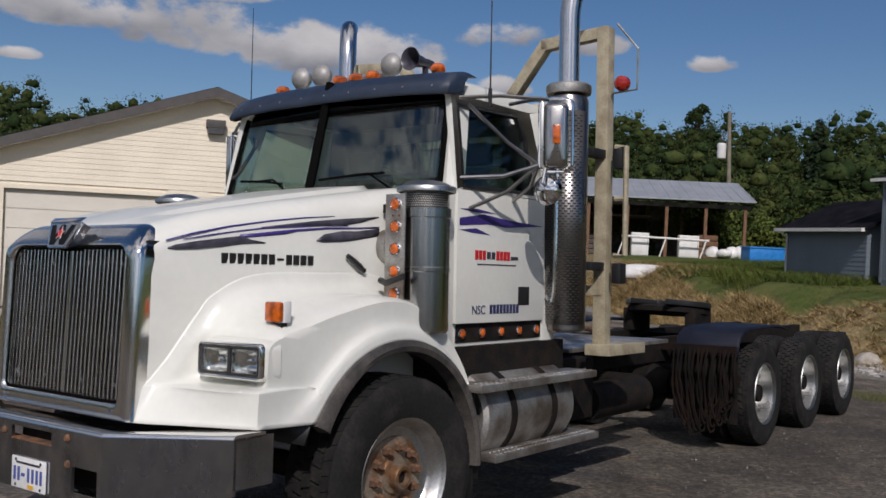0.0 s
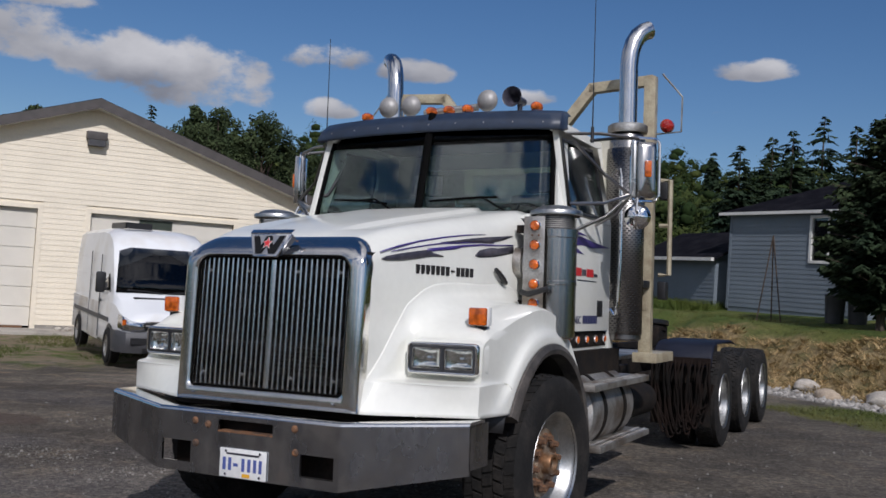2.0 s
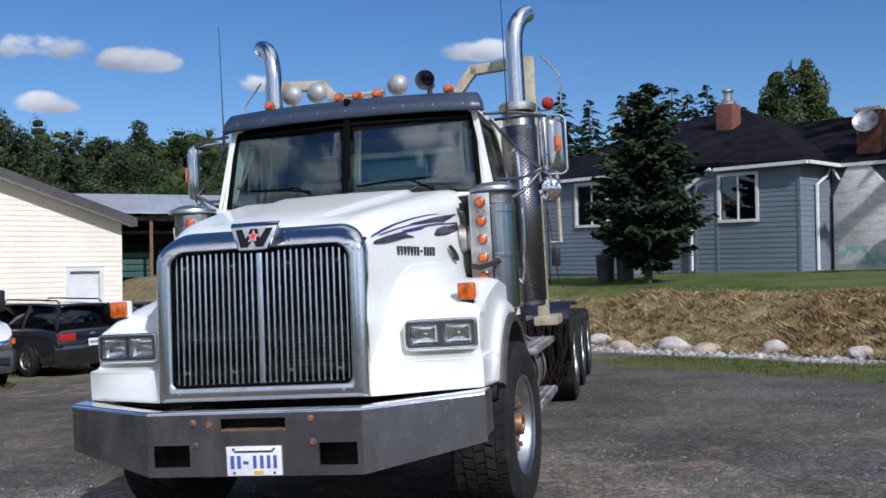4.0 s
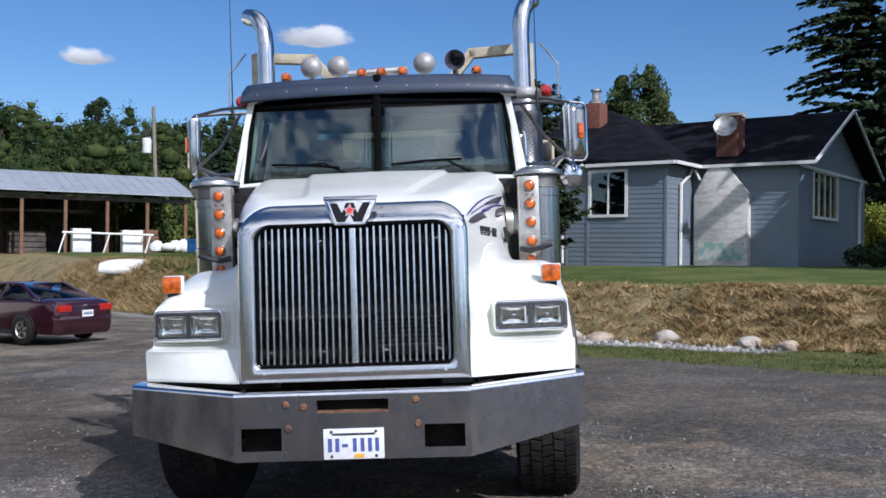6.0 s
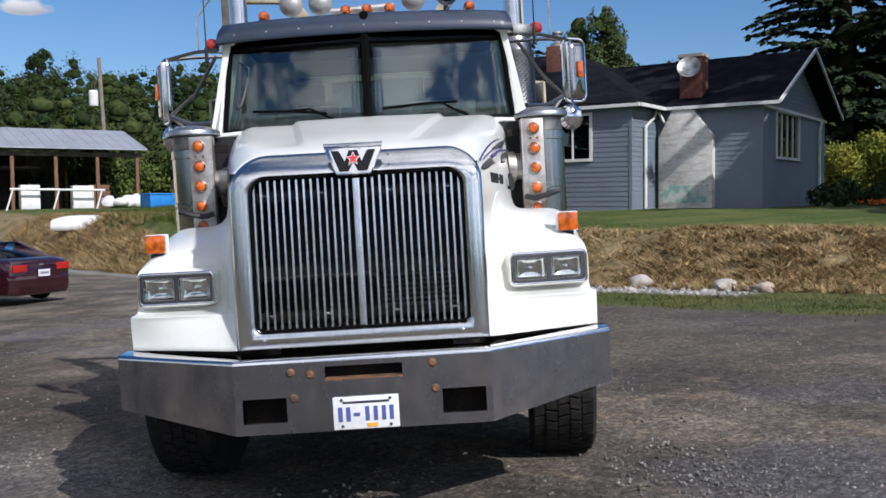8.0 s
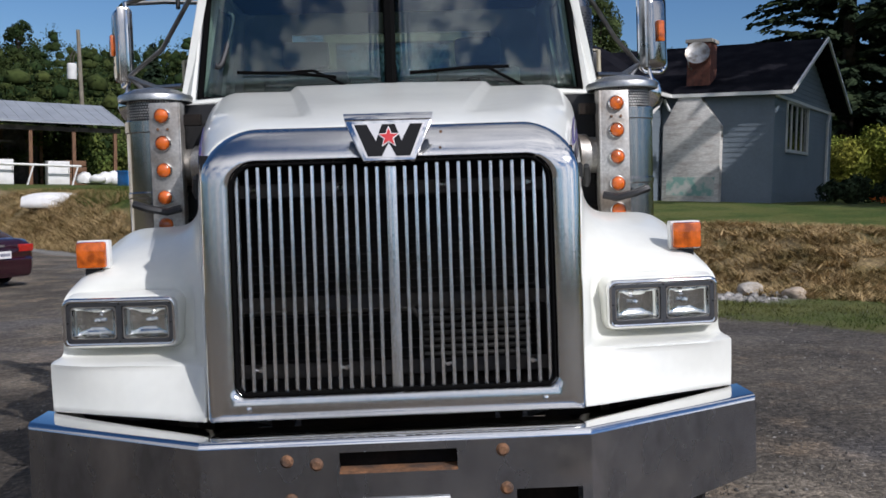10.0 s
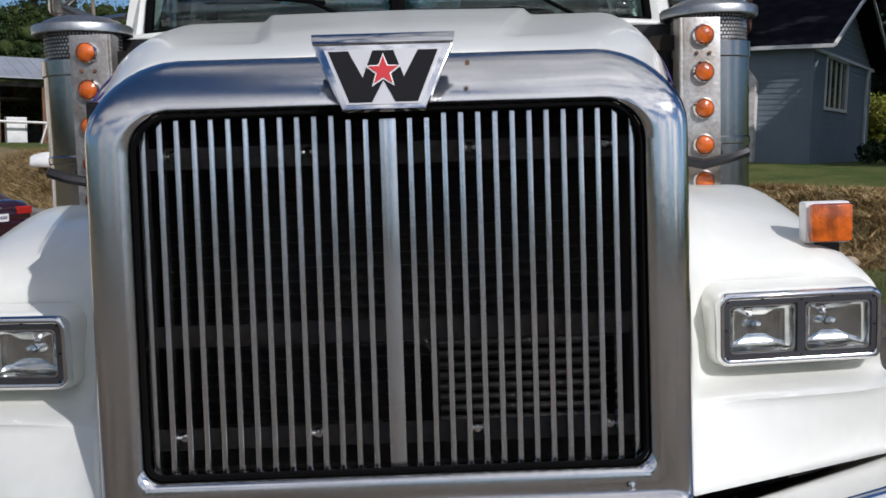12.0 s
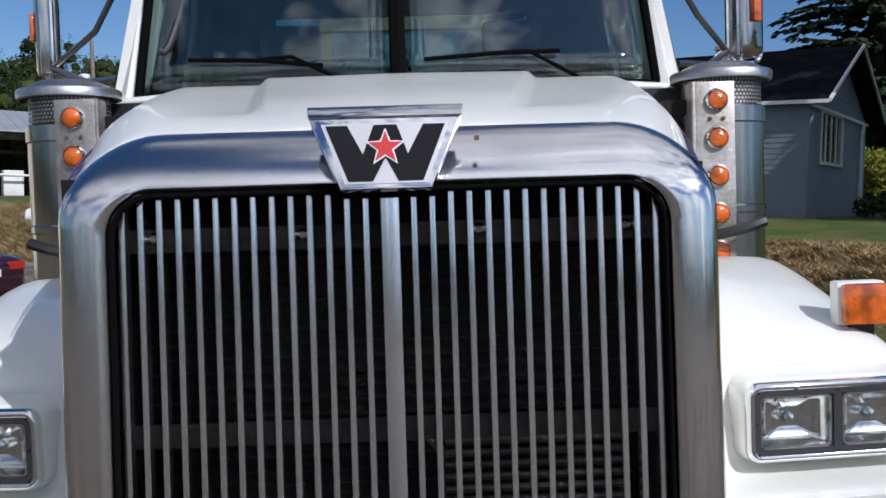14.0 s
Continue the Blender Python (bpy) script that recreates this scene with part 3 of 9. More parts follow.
    green = mix(0.6, green, mix(step(g2, 0.3, 0.7), (0.4, 0.4, 0.35), (1.5, 1.5, 1.4)), "MULTIPLY")
    straw = mix(step(nz(1.5, 6.0), 0.44, 0.60), (0.26, 0.195, 0.100), (0.150, 0.128, 0.056))
    straw = mix(0.7, straw, mix(step(g2, 0.3, 0.7), (0.35, 0.35, 0.35), (1.5, 1.5, 1.5)), "MULTIPLY")
    rubble = mix(0.7, (0.24, 0.23, 0.21), mix(step(g2, 0.35, 0.65), (0.4, 0.4, 0.4), (1.5, 1.5, 1.5)), "MULTIPLY")
    # the strip of broken rock runs out along the bank
    tt = mathn(n, l, "SUBTRACT", mathn(n, l, "MULTIPLY", x, BANK.y), mathn(n, l, "MULTIPLY", y, BANK.x))
    tt = mathn(n, l, "ADD", tt, mathn(n, l, "MULTIPLY", mathn(n, l, "SUBTRACT", rag, 0.5), 2.5))
    col = mix(mathn(n, l, "MULTIPLY", step(s, 8.45, 8.9), step(tt, -9.6, -7.8)), gravel, mix(0.22, green, (0.15, 0.115, 0.06)))
    ends = mathn(n, l, "SUBTRACT", 1.0, step(tt, -4.9, -3.9))
    col = mix(mathn(n, l, "MULTIPLY", step(s, 10.6, 11.2), ends), col, rubble)
    col = mix(step(s, 11.9, 12.6), col, straw)
    away = mathn(n, l, "MAXIMUM", mathn(n, l, "SUBTRACT", -10.5, x), 0.0)
    s2 = mathn(n, l, "SUBTRACT", s, mathn(n, l, "MULTIPLY", away, 0.3))
    # the lawn's edge draws back from the yard along the bank
    for a, c, shift in ((-24.0, -12.0, 0.7), (-12.0, -4.0, 1.3)):
        r = n.new("ShaderNodeMapRange")
        r.inputs["From Min"].default_value, r.inputs["From Max"].default_value, r.inputs["To Max"].default_value = a, c, shift
        l.new(tt, r.inputs["Value"])
        s2 = mathn(n, l, "SUBTRACT", s2, r.outputs["Result"])
    col = mix(step(s2, 13.6, 14.3), col, green)
    weeds = mix(step(dirt, 0.36, 0.54), green, mix(0.65, gravel, (0.20, 0.155, 0.095)))
    col = mix(mathn(n, l, "MULTIPLY", mathn(n, l, "SUBTRACT", 1.0, step(q, 8.0, 10.5)), mathn(n, l, "SUBTRACT", 1.0, step(s, 1.5, 3.5))), col, weeds)
    # a shallow wet patch
    dx, dy = mathn(n, l, "ADD", x, 6.1), mathn(n, l, "ADD", y, -3.1)
    wet = mathn(n, l, "ADD", mathn(n, l, "MULTIPLY", dx, dx), mathn(n, l, "MULTIPLY", mathn(n, l, "MULTIPLY", dy, dy), 2.2))
    wet = mathn(n, l, "ADD", wet, mathn(n, l, "MULTIPLY", rag, 0.9))
    r = n.new("ShaderNodeMapRange")
    r.inputs["From Min"].default_value, r.inputs["From Max"].default_value = 0.7, 1.0
    r.inputs["To Min"].default_value, r.inputs["To Max"].default_value = 0.55, 0.95
    l.new(wet, r.inputs["Value"])
    l.new(r.outputs["Result"], b.inputs["Roughness"])
    damp = mix(step(wet, 0.75, 1.05), (0.075, 0.052, 0.036), col)
    l.new(damp, b.inputs["Base Color"])
    bp = n.new("ShaderNodeBump")
    bp.inputs["Strength"].default_value, bp.inputs["Distance"].default_value = 0.7, 0.022
    h = mathn(n, l, "ADD", mathn(n, l, "MULTIPLY", fine, 0.6), mathn(n, l, "ADD", mathn(n, l, "MULTIPLY", vor.outputs["Distance"], -0.7), mathn(n, l, "ADD", mathn(n, l, "MULTIPLY", dirt, 2.2), mathn(n, l, "MULTIPLY", grit, 1.3))))
    l.new(h, bp.inputs["Height"])
    l.new(bp.outputs["Normal"], b.inputs["Normal"])
    return m


def build_ground():
    radii = [0.0] + [0.4 * k for k in range(1, 90)]
    while radii[-1] < 1400:
        radii.append(radii[-1] * 1.07)
    turns = 260
    verts, faces = [(0, 6, ground_z(0, 6))], []
    for r in radii[1:]:
        for k in range(turns):
            a = 2 * math.pi * k / turns
            px, py = r * math.cos(a), 6 + r * math.sin(a)
            verts.append((px, py, ground_z(px, py) + (0.02 * noise.noise((px * 0.9, py * 0.9, 0.0)) if r < 40 else 0)))
    for k in range(turns):
        faces.append((0, 1 + k, 1 + (k + 1) % turns))
    for i in range(len(radii) - 2):
        a, c = 1 + i * turns, 1 + (i + 1) * turns
        for k in range(turns):
            k2 = (k + 1) % turns
            faces.append((a + k, c + k, c + k2, a + k2))
    me = bpy.data.meshes.new("ground")
    me.from_pydata(verts, [], faces)
    me.materials.append(ground_material())
    me.shade_smooth()
    return tagged(new("ground", me), "packed gravel yard rising to a grassy bank and lawn", "ground", kind="structure")


ground = build_ground()

# ---- buildings ----
def frame_at(x, y, z, turn):
    return pose(x, y, z, 0, 0, turn)


def siding(parent, m, mat, z0, z1, pitch, spans, out=-1, name="siding_board"):
    """Lapped boards on the local x-z plane at y = 0; spans(z) gives the runs of one course."""
    rows = int((z1 - z0) / pitch) + 1
    for i in range(rows):
        z = z0 + i * pitch
        h = min(pitch, z1 - z)
        if h < 0.02:
            continue
        for a, c in spans(z + 0.5 * h):
            if c - a < 0.05:
                continue
            bm = bmesh.new()
            prof = ((0.0, z), (out * 0.016, z), (out * 0.004, z + h), (0.0, z + h))
            loft(bm, [[m @ Vector((xx, py, pz)) for py, pz in prof] for xx in (a, c)], closed=True, caps=True)
            part(name, bm, mat, parent)


def cut(a, c, *holes):
    """The runs of a..c outside the holes."""
    runs = [(a, c)]
    for h0, h1 in holes:
        nxt = []
        for r0, r1 in runs:
            if h1 <= r0 or h0 >= r1:
                nxt.append((r0, r1))
            else:
                nxt += [(r0, h0), (h1, r1)]
        runs = [(p, q) for p, q in nxt if q - p > 0.01]
    return runs


def wall_with_holes(bm, m, x0, x1, z0, z1, holes, y0, y1):
    """A thick wall on local x-z with rectangular openings (x0, x1, z0, z1)."""
    xs = sorted({x0, x1, *(h[0] for h in holes), *(h[1] for h in holes)})
    for a, c in zip(xs, xs[1:]):
        mid = 0.5 * (a + c)
        zs = [z0]
        for h in sorted((h for h in holes if h[0] < mid < h[1]), key=lambda h: h[2]):
            zs += [h[2], h[3]]
        zs.append(z1)
        for b, d in zip(zs[::2], zs[1::2]):
            if d - b > 0.01:
                box(bm, a, c, y0, y1, b, d, m)


def window(parent, m, x0, x1, z0, z1, bars=1, name="window"):
    """A framed sash in an opening of the local x-z plane; y = 0 is the wall's face."""
    w = 0.09
    fr = part(name, boxes((x0 - w, x0, -0.05, 0.06, z0 - w, z1 + w), (x1, x1 + w, -0.05, 0.06, z0 - w, z1 + w),
                          (x0, x1, -0.05, 0.06, z1, z1 + w), (x0, x1, -0.07, 0.06, z0 - w, z0),
                          *[(lerp(x0, x1, k / (bars + 1)) - 0.025, lerp(x0, x1, k / (bars + 1)) + 0.025, -0.01, 0.03, z0, z1) for k in range(1, bars + 1)], m=m),
              TRIM_WHITE, parent, "white framed window")
    for k in range(bars + 1):
        a, c = lerp(x0, x1, k / (bars + 1)) + 0.025, lerp(x0, x1, (k + 1) / (bars + 1)) - 0.025
        part("pane", boxes((a, c, 0.02, 0.028, z0, z1), m=m), GLASS_HOUSE, fr)
        part("curtain", boxes((a, c, 0.10, 0.115, z0, z1), m=m), CURTAIN, fr, "pale curtain behind the glass")
    return fr


def slab(bm, pts, thick):
    """A flat plate with corners pts, thickened downwards."""
    top = [bm.verts.new(p) for p in pts]
    low = [bm.verts.new(Vector(p) - Vector((0, 0, thick))) for p in pts]
    bm.faces.new(top)
    bm.faces.new(low[::-1])
    k = len(pts)
    for i in range(k):
        bm.faces.new((top[i], low[i], low[(i + 1) % k], top[(i + 1) % k]))


def build_garage():
    m = frame_at(GAR_AT.x, GAR_AT.y, -0.80, GAR_TURN)
    g = tagged(empty("garage", m), "cream vinyl-sided garage with two overhead doors and brown fascia", "garage")
    i4 = Matrix()
    half, peak, pitch, front, depth = 8.6, 6.83, 0.33, 0.45, 13.0
    doors = [(-5.78, -1.42), (0.04, 4.35)]
    top = 3.47
    fw = Matrix.Translation((0, front, 0))
    bm = bmesh.new()
    wall_with_holes(bm, fw, -half + 0.3, half - 0.3, 0.0, 3.85, [(*d, 0.0, top) for d in doors] + [(6.6, 7.55, 0.0, 2.3)], 0.02, 0.18)
    # gable above the doors, side and back walls
    e = peak - 0.28 - pitch * (half - 0.3)
    prism(bm, [(-half + 0.3, 3.85), (half - 0.3, 3.85), (half - 0.3, e), (0, peak - 0.28), (-half + 0.3, e)], Matrix.Translation((0, front + 0.18, 0)) @ pose(0, 0, 0, 90), 0.16) if e > 3.86 else \
        prism(bm, [(-(peak - 4.13) / pitch, 3.85), ((peak - 4.13) / pitch, 3.85), (0, peak - 0.28)], Matrix.Translation((0, front + 0.18, 0)) @ pose(0, 0, 0, 90), 0.16)
    box(bm, -half + 0.3, -half + 0.46, front + 0.18, depth, 0, 3.75)
    box(bm, half - 0.46, half - 0.3, front + 0.18, depth, 0, 3.75)
    box(bm, -half + 0.46, half - 0.46, depth - 0.16, depth, 0, 3.75)
    w = part("wall", bm, SIDING, g)

    def spans(z):
        lim = min(half - 0.3, (peak - 0.26 - z) / pitch)
        holes = [(d[0] - 0.14, d[1] + 0.14) for d in doors] if z < top + 0.14 else []
        if z < 2.42:
            holes.append((6.48, 7.67))
        return cut(-lim, lim, *holes)

    siding(w, fw, SIDING, 0.12, peak - 0.4, 0.155, spans)
    bm = bmesh.new()
    for sx in (-1, 1):
        slab(bm, [(0, 0, peak), (sx * half, 0, peak - pitch * half), (sx * half, depth + 0.5, peak - pitch * half), (0, depth + 0.5, peak)], 0.10)
    part("roof", bm, SHINGLE, g, "dark shingle roof")
    for sx in (-1, 1):
        bm = bmesh.new()
        prism(bm, [(0, peak - 0.02), (sx * half, peak - 0.02 - pitch * half), (sx * half, peak - 0.30 - pitch * half), (0, peak - 0.30)], pose(0, 0.0, 0, 90), 0.05)
        part("rake_board", bm, FASCIA, g, "brown fascia board")
        bm = bmesh.new()
        slab(bm, [(0, 0.0, peak - 0.27), (sx * half, 0.0, peak - 0.27 - pitch * half), (sx * half, front + 0.02, peak - 0.27 - pitch * half), (0, front + 0.02, peak - 0.27)], 0.02)
        part("soffit", bm, TRIM_WHITE, g)
    for d, lift in zip(doors, (0.07, 0.0)):
        panels = 6
        door = part("overhead_door", boxes((d[0] - 0.02, d[1] + 0.02, front + 0.16, front + 0.19, lift, top)), DOOR_PANEL, g, "white sectional overhead door")
        for k in range(panels):
            z0, z1 = lift + (top - lift) * k / panels, lift + (top - lift) * (k + 1) / panels
            part("door_panel", boxes((d[0] + 0.01, d[1] - 0.01, front + 0.12, front + 0.16, z0 + 0.008, z1 - 0.008)), DOOR_PANEL, door)
        part("door_trim", boxes((d[0] - 0.14, d[0], front - 0.03, front + 0.12, 0, top + 0.12), (d[1], d[1] + 0.14, front - 0.03, front + 0.12, 0, top + 0.12),
                                (d[0], d[1], front - 0.03, front + 0.12, top, top + 0.12)), SIDING, g)
    part("door_window", boxes((1.45, 2.45, front + 0.10, front + 0.125, 3.0, 3.4)), GLASS_DARK, g)
    part("door_board", boxes((-4.2, -1.6, front + 0.05, front + 0.10, 0.0, 0.09)), POST_WOOD, g, "weathered board under the door")
    part("side_door", boxes((6.6, 7.55, front + 0.08, front + 0.12, 0.0, 2.3)), TRIM_WHITE, g, "white side door")
    part("side_door_trim", boxes((6.48, 6.6, front - 0.03, front + 0.1, 0, 2.42), (7.55, 7.67, front - 0.03, front + 0.1, 0, 2.42), (6.6, 7.55, front - 0.03, front + 0.1, 2.3, 2.42)), TRIM_WHITE, g)
    lamp = part("wall_lamp", boxes((-0.27, 0.30, front - 0.28, front - 0.01, 5.62, 5.86)), FASCIA, g, "brown wall-pack floodlight", bevel=0.02)
    part("lamp_lens", boxes((-0.22, 0.25, front - 0.27, front - 0.05, 5.44, 5.62)), GREY_PLASTIC, lamp)
    for a, c in ((-half + 0.28, doors[0][0]), (doors[0][1], doors[1][0]), (doors[1][1], half - 0.28)):
        part("foundation", boxes((a, c, front, front + 0.2, -0.2, 0.12)), CONCRETE, g)
    ap = part("apron", boxes((-6.2, 4.8, -0.9, front + 0.1, -0.25, 0.02), m=m), CONCRETE, None, bevel=0.01)
    tagged(ap, "worn concrete apron before the garage doors", "apron", kind="structure")
    for px in (-0.72, -0.45):
        bm = bmesh.new()
        lathe(bm, [(0.0, 0.0), (0.09, 0.0), (0.11, 0.05), (0.07, 0.10), (0.0, 0.11)], m @ Matrix.Translation((px, -0.15, 0.02)), 10)
        tagged(part("white_stone", bm, STONE), "small pale stone on the concrete apron", "stone", group="stones by the garage")
    return g


def build_house():
    m = frame_at(10.72, 23.45, 1.16, math.degrees(math.atan2(-0.572, 0.82)))
    h = tagged(empty("house", m), "blue-grey sided bungalow with a dark shingle roof", "house")
    top = 3.12
    yaw90 = lambda x, y: Matrix.Translation((x, y, 0)) @ pose(0, 0, 0, 0, 0, 90)   # local x runs back, face looks to +x
    runs = [  # matrix, x0, x1, holes
        (Matrix.Translation((0, 0.18, 0)), -3.79, -0.50, []),
        (Matrix.Translation((0, -1.90, 0)), -7.18, -3.79, [(-6.33, -5.15, 1.60, 2.92)]),
        (Matrix.Translation((0, -1.88, 0)), -9.10, -7.18, []),
        (Matrix.Translation((0, -2.70, 0)), -14.70, -9.10, [(-11.25, -10.05, 1.62, 2.95)]),
        (yaw90(-3.79, 0), -1.90, 0.18, []),
        (yaw90(-0.50, 0), 0.18, 8.5, [(1.75, 4.55, 1.62, 3.0)]),
        (yaw90(-9.10, 0), -2.70, 0.30, []),
    ]
    for mm, a, c, holes in runs:
        bm = bmesh.new()
        wall_with_holes(bm, mm, a, c, -0.4, top, holes, 0.01, 0.16)
        w = part("wall", bm, SIDING_BLUE, h)
        grown = [(p - 0.09, q + 0.09, r - 0.09, s + 0.09) for p, q, r, s in holes]
        siding(w, mm, SIDING_BLUE, -0.02, top, 0.15, lambda z: cut(a, c, *[(p, q) for p, q, r, s in grown if r < z < s]))
        for p, q, r, s in holes:
            window(h, mm, p, q, r, s, bars=3 if q - p > 2 else 1)
    # corner boards
    for x, y in ((-0.50, 0.18), (-3.79, -1.90), (-6.43, -1.90), (-7.18, -1.90), (-14.70, -2.70), (-9.10, -2.70)):
        part("corner_board", boxes((x - 0.06, x + 0.03, y - 0.03, y + 0.06, -0.1, top)), SIDING_BLUE, h)
    # left end and back
    part("wall", boxes((-14.70, -14.55, -2.55, 8.5, -0.4, top), (-14.55, -0.66, 8.35, 8.5, -0.4, top)), SIDING_BLUE, h)
    # gable triangle
    bm = bmesh.new()
    prism(bm, [(0.2, top), (8.5, top), (4.35, 5.0)], yaw90(-0.5, 0) @ pose(0, 0.16, 0, 90), 0.15)
    part("gable_wall", bm, SIDING_BLUE, h)
    siding(h, yaw90(-0.5, 0), SIDING_BLUE, top, 5.0, 0.15, lambda z: [(4.35 - (5.0 - z) * 2.18, 4.35 + (5.0 - z) * 2.18)])
    part("gable_board", boxes((-0.46, -0.40, 0.2, 8.5, 3.04, 3.13)), TRIM_WHITE, h)
    # roofs
    bm = bmesh.new()
    slab(bm, [(0.05, -0.05, 3.2), (0.05, 4.35, 5.2), (-14, 4.35, 5.2), (-14, -0.05, 3.2)], 0.12)
    slab(bm, [(0.05, 8.75, 3.2), (0.05, 4.35, 5.2), (-14, 4.35, 5.2), (-14, 8.75, 3.2)], 0.12)
    part("roof", bm, SHINGLE, h, "dark shingle gable roof")
    bm = bmesh.new()
    x0, x1, y0, y1, ze, zr = -15.1, -3.45, -2.06, 9.5, 3.2, 5.75
    a, b_ = (-10.2, 3.4, zr), (-8.3, 3.4, zr)
    slab(bm, [(x0, -2.86, ze), (-9.0, -2.86, ze), (-9.0, y0, ze + 0.30), (x1, y0, ze), b_, a], 0.10)
    slab(bm, [(x1, y0, ze), (x1, y1, ze), b_], 0.10)
    slab(bm, [(x0, -2.86, ze), a, (x0, y1, ze)], 0.10)
    slab(bm, [(x0, y1, ze), a, b_, (x1, y1, ze)], 0.10)
    part("roof", bm, SHINGLE, h, "dark shingle hip roof")
    # gutters, fascia and downpipes
    for p, q in (((0.06, -0.08, 3.14), (-3.6, -0.08, 3.14)), ((-3.45, -2.11, 3.14), (-6.43, -2.11, 3.14)), ((-9.0, -2.91, 3.14), (-15.1, -2.91, 3.14)), ((-3.42, -2.09, 3.14), (-3.42, -0.1, 3.14))):
        bm = bmesh.new()
        d = Vector(q) - Vector(p)
        box(bm, -0.045, 0.045, -0.05, 0.05, 0, d.length, along(p, q))
        part("gutter", bm, TRIM_WHITE, h, "white gutter")
    bm = bmesh.new()
    tube(bm, [(-6.43, -2.3, 3.16), (-7.25, -2.3, 2.62)], 0.07, 4)
    tube(bm, [(-7.25, -2.3, 2.62), (-9.0, -2.3, 2.66)], 0.06, 4)
    part("porch_fascia", bm, TRIM_WHITE, h)
    bm = bmesh.new()
    slab(bm, [(-7.2, -2.3, 2.66), (-9.0, -2.3, 2.66), (-9.0, 0.4, 3.3), (-7.2, 0.4, 3.3)], 0.08)
    part("porch_roof", bm, SHINGLE, h)
    for pts in (((-3.62, -0.1, 3.05), (-3.5, -0.0, 2.75), (-3.3, 0.22, 2.62), (-3.66, 0.26, 2.4), (-3.68, 0.26, 0.05)), ((-3.70, -0.1, 3.08), (-3.70, -0.35, 2.85), (-3.70, -1.0, 2.55), (-3.70, -1.0, 0.05)), ((-7.35, -2.25, 2.6), (-7.3, -2.0, 2.3), (-7.3, -2.0, 0.05)), ((-0.38, 7.5, 3.0), (-0.38, 7.2, 2.7), (-0.38, 7.2, 0.2))):
        bm = bmesh.new()
        tube(bm, pts, 0.05, 6)
        part("downpipe", bm, TRIM_WHITE, h, "white downpipe")
    for sy in (-1, 1):
        bm = bmesh.new()
        prism(bm, [(4.35, 5.24), (4.35 + sy * 4.45, 3.22), (4.35 + sy * 4.45, 3.12), (4.35, 5.14)], yaw90(0.06, 0) @ pose(0, 0, 0, 90), 0.06)
        part("rake_board", bm, TRIM_WHITE, h, "white rake board")
    # tapering painted chimney breast on the long wall, its brick stack above the roof
    bm = bmesh.new()
    prism(bm, [(-3.65, -0.2), (-1.92, -0.2), (-1.92, 2.25), (-2.55, 3.1), (-3.2, 3.1), (-3.65, 2.25)], Matrix.Translation((0, 0.34, 0)) @ pose(0, 0, 0, 90), 0.42)
    ch = part("chimney_breast", bm, CHIMNEY_WHITE, h, "peeling white painted chimney breast", bevel=0.03)
    part("painted_patch", boxes((-3.5, -2.05, -0.086, -0.079, 0.2, 0.75)), MURAL, ch, "faded green paint near the foot")
    st = part("chimney", boxes((-3.2, -2.5, 0.6, 1.25, 3.2, 4.78)), BRICK, h, "red brick chimney stack", bevel=0.015)
    part("chimney_cap", boxes((-3.25, -2.45, 0.55, 1.3, 4.78, 4.88)), CONCRETE, st)
    bm = bmesh.new()
    dish = Matrix.Translation((-2.80, 0.34, 4.40)) @ pose(0, 0, 0, 68, 0, 12)
    lathe(bm, [(0.0, 0.0), (0.15, 0.012), (0.28, 0.05), (0.36, 0.09), (0.36, 0.10), (0.27, 0.06), (0.14, 0.022), (0.0, 0.012)], dish, 24)
    tube(bm, [(-3.15, 0.45, 4.38), (-3.1, 0.5, 4.05), (-3.05, 0.62, 4.0)], 0.025, 6)
    part("satellite_dish", bm, ALU_DULL, h, "grey satellite dish")
    s2 = part("chimney", boxes((-8.25, -7.65, 1.2, 1.8, 4.4, 5.7)), BRICK, h, "red brick chimney stack", bevel=0.015)
    bm = bmesh.new()
    lathe(bm, [(0.26, 5.7), (0.26, 5.8), (0.14, 5.86), (0.14, 6.15), (0.2, 6.15), (0.2, 6.22), (0.0, 6.26)], Matrix.Translation((-7.95, 1.5, 0)), 14)
    part("flue_cap", bm, ALU_DULL, s2)
    # dark rooms behind the panes
    part("room", boxes((-6.9, -4.1, -1.0, -0.9, 0.3, 3.0), (-12.5, -9.4, -1.6, -1.5, 0.3, 3.0), (-1.6, -1.5, 0.8, 6.0, 0.3, 3.0)), INTERIOR, h)
    return h


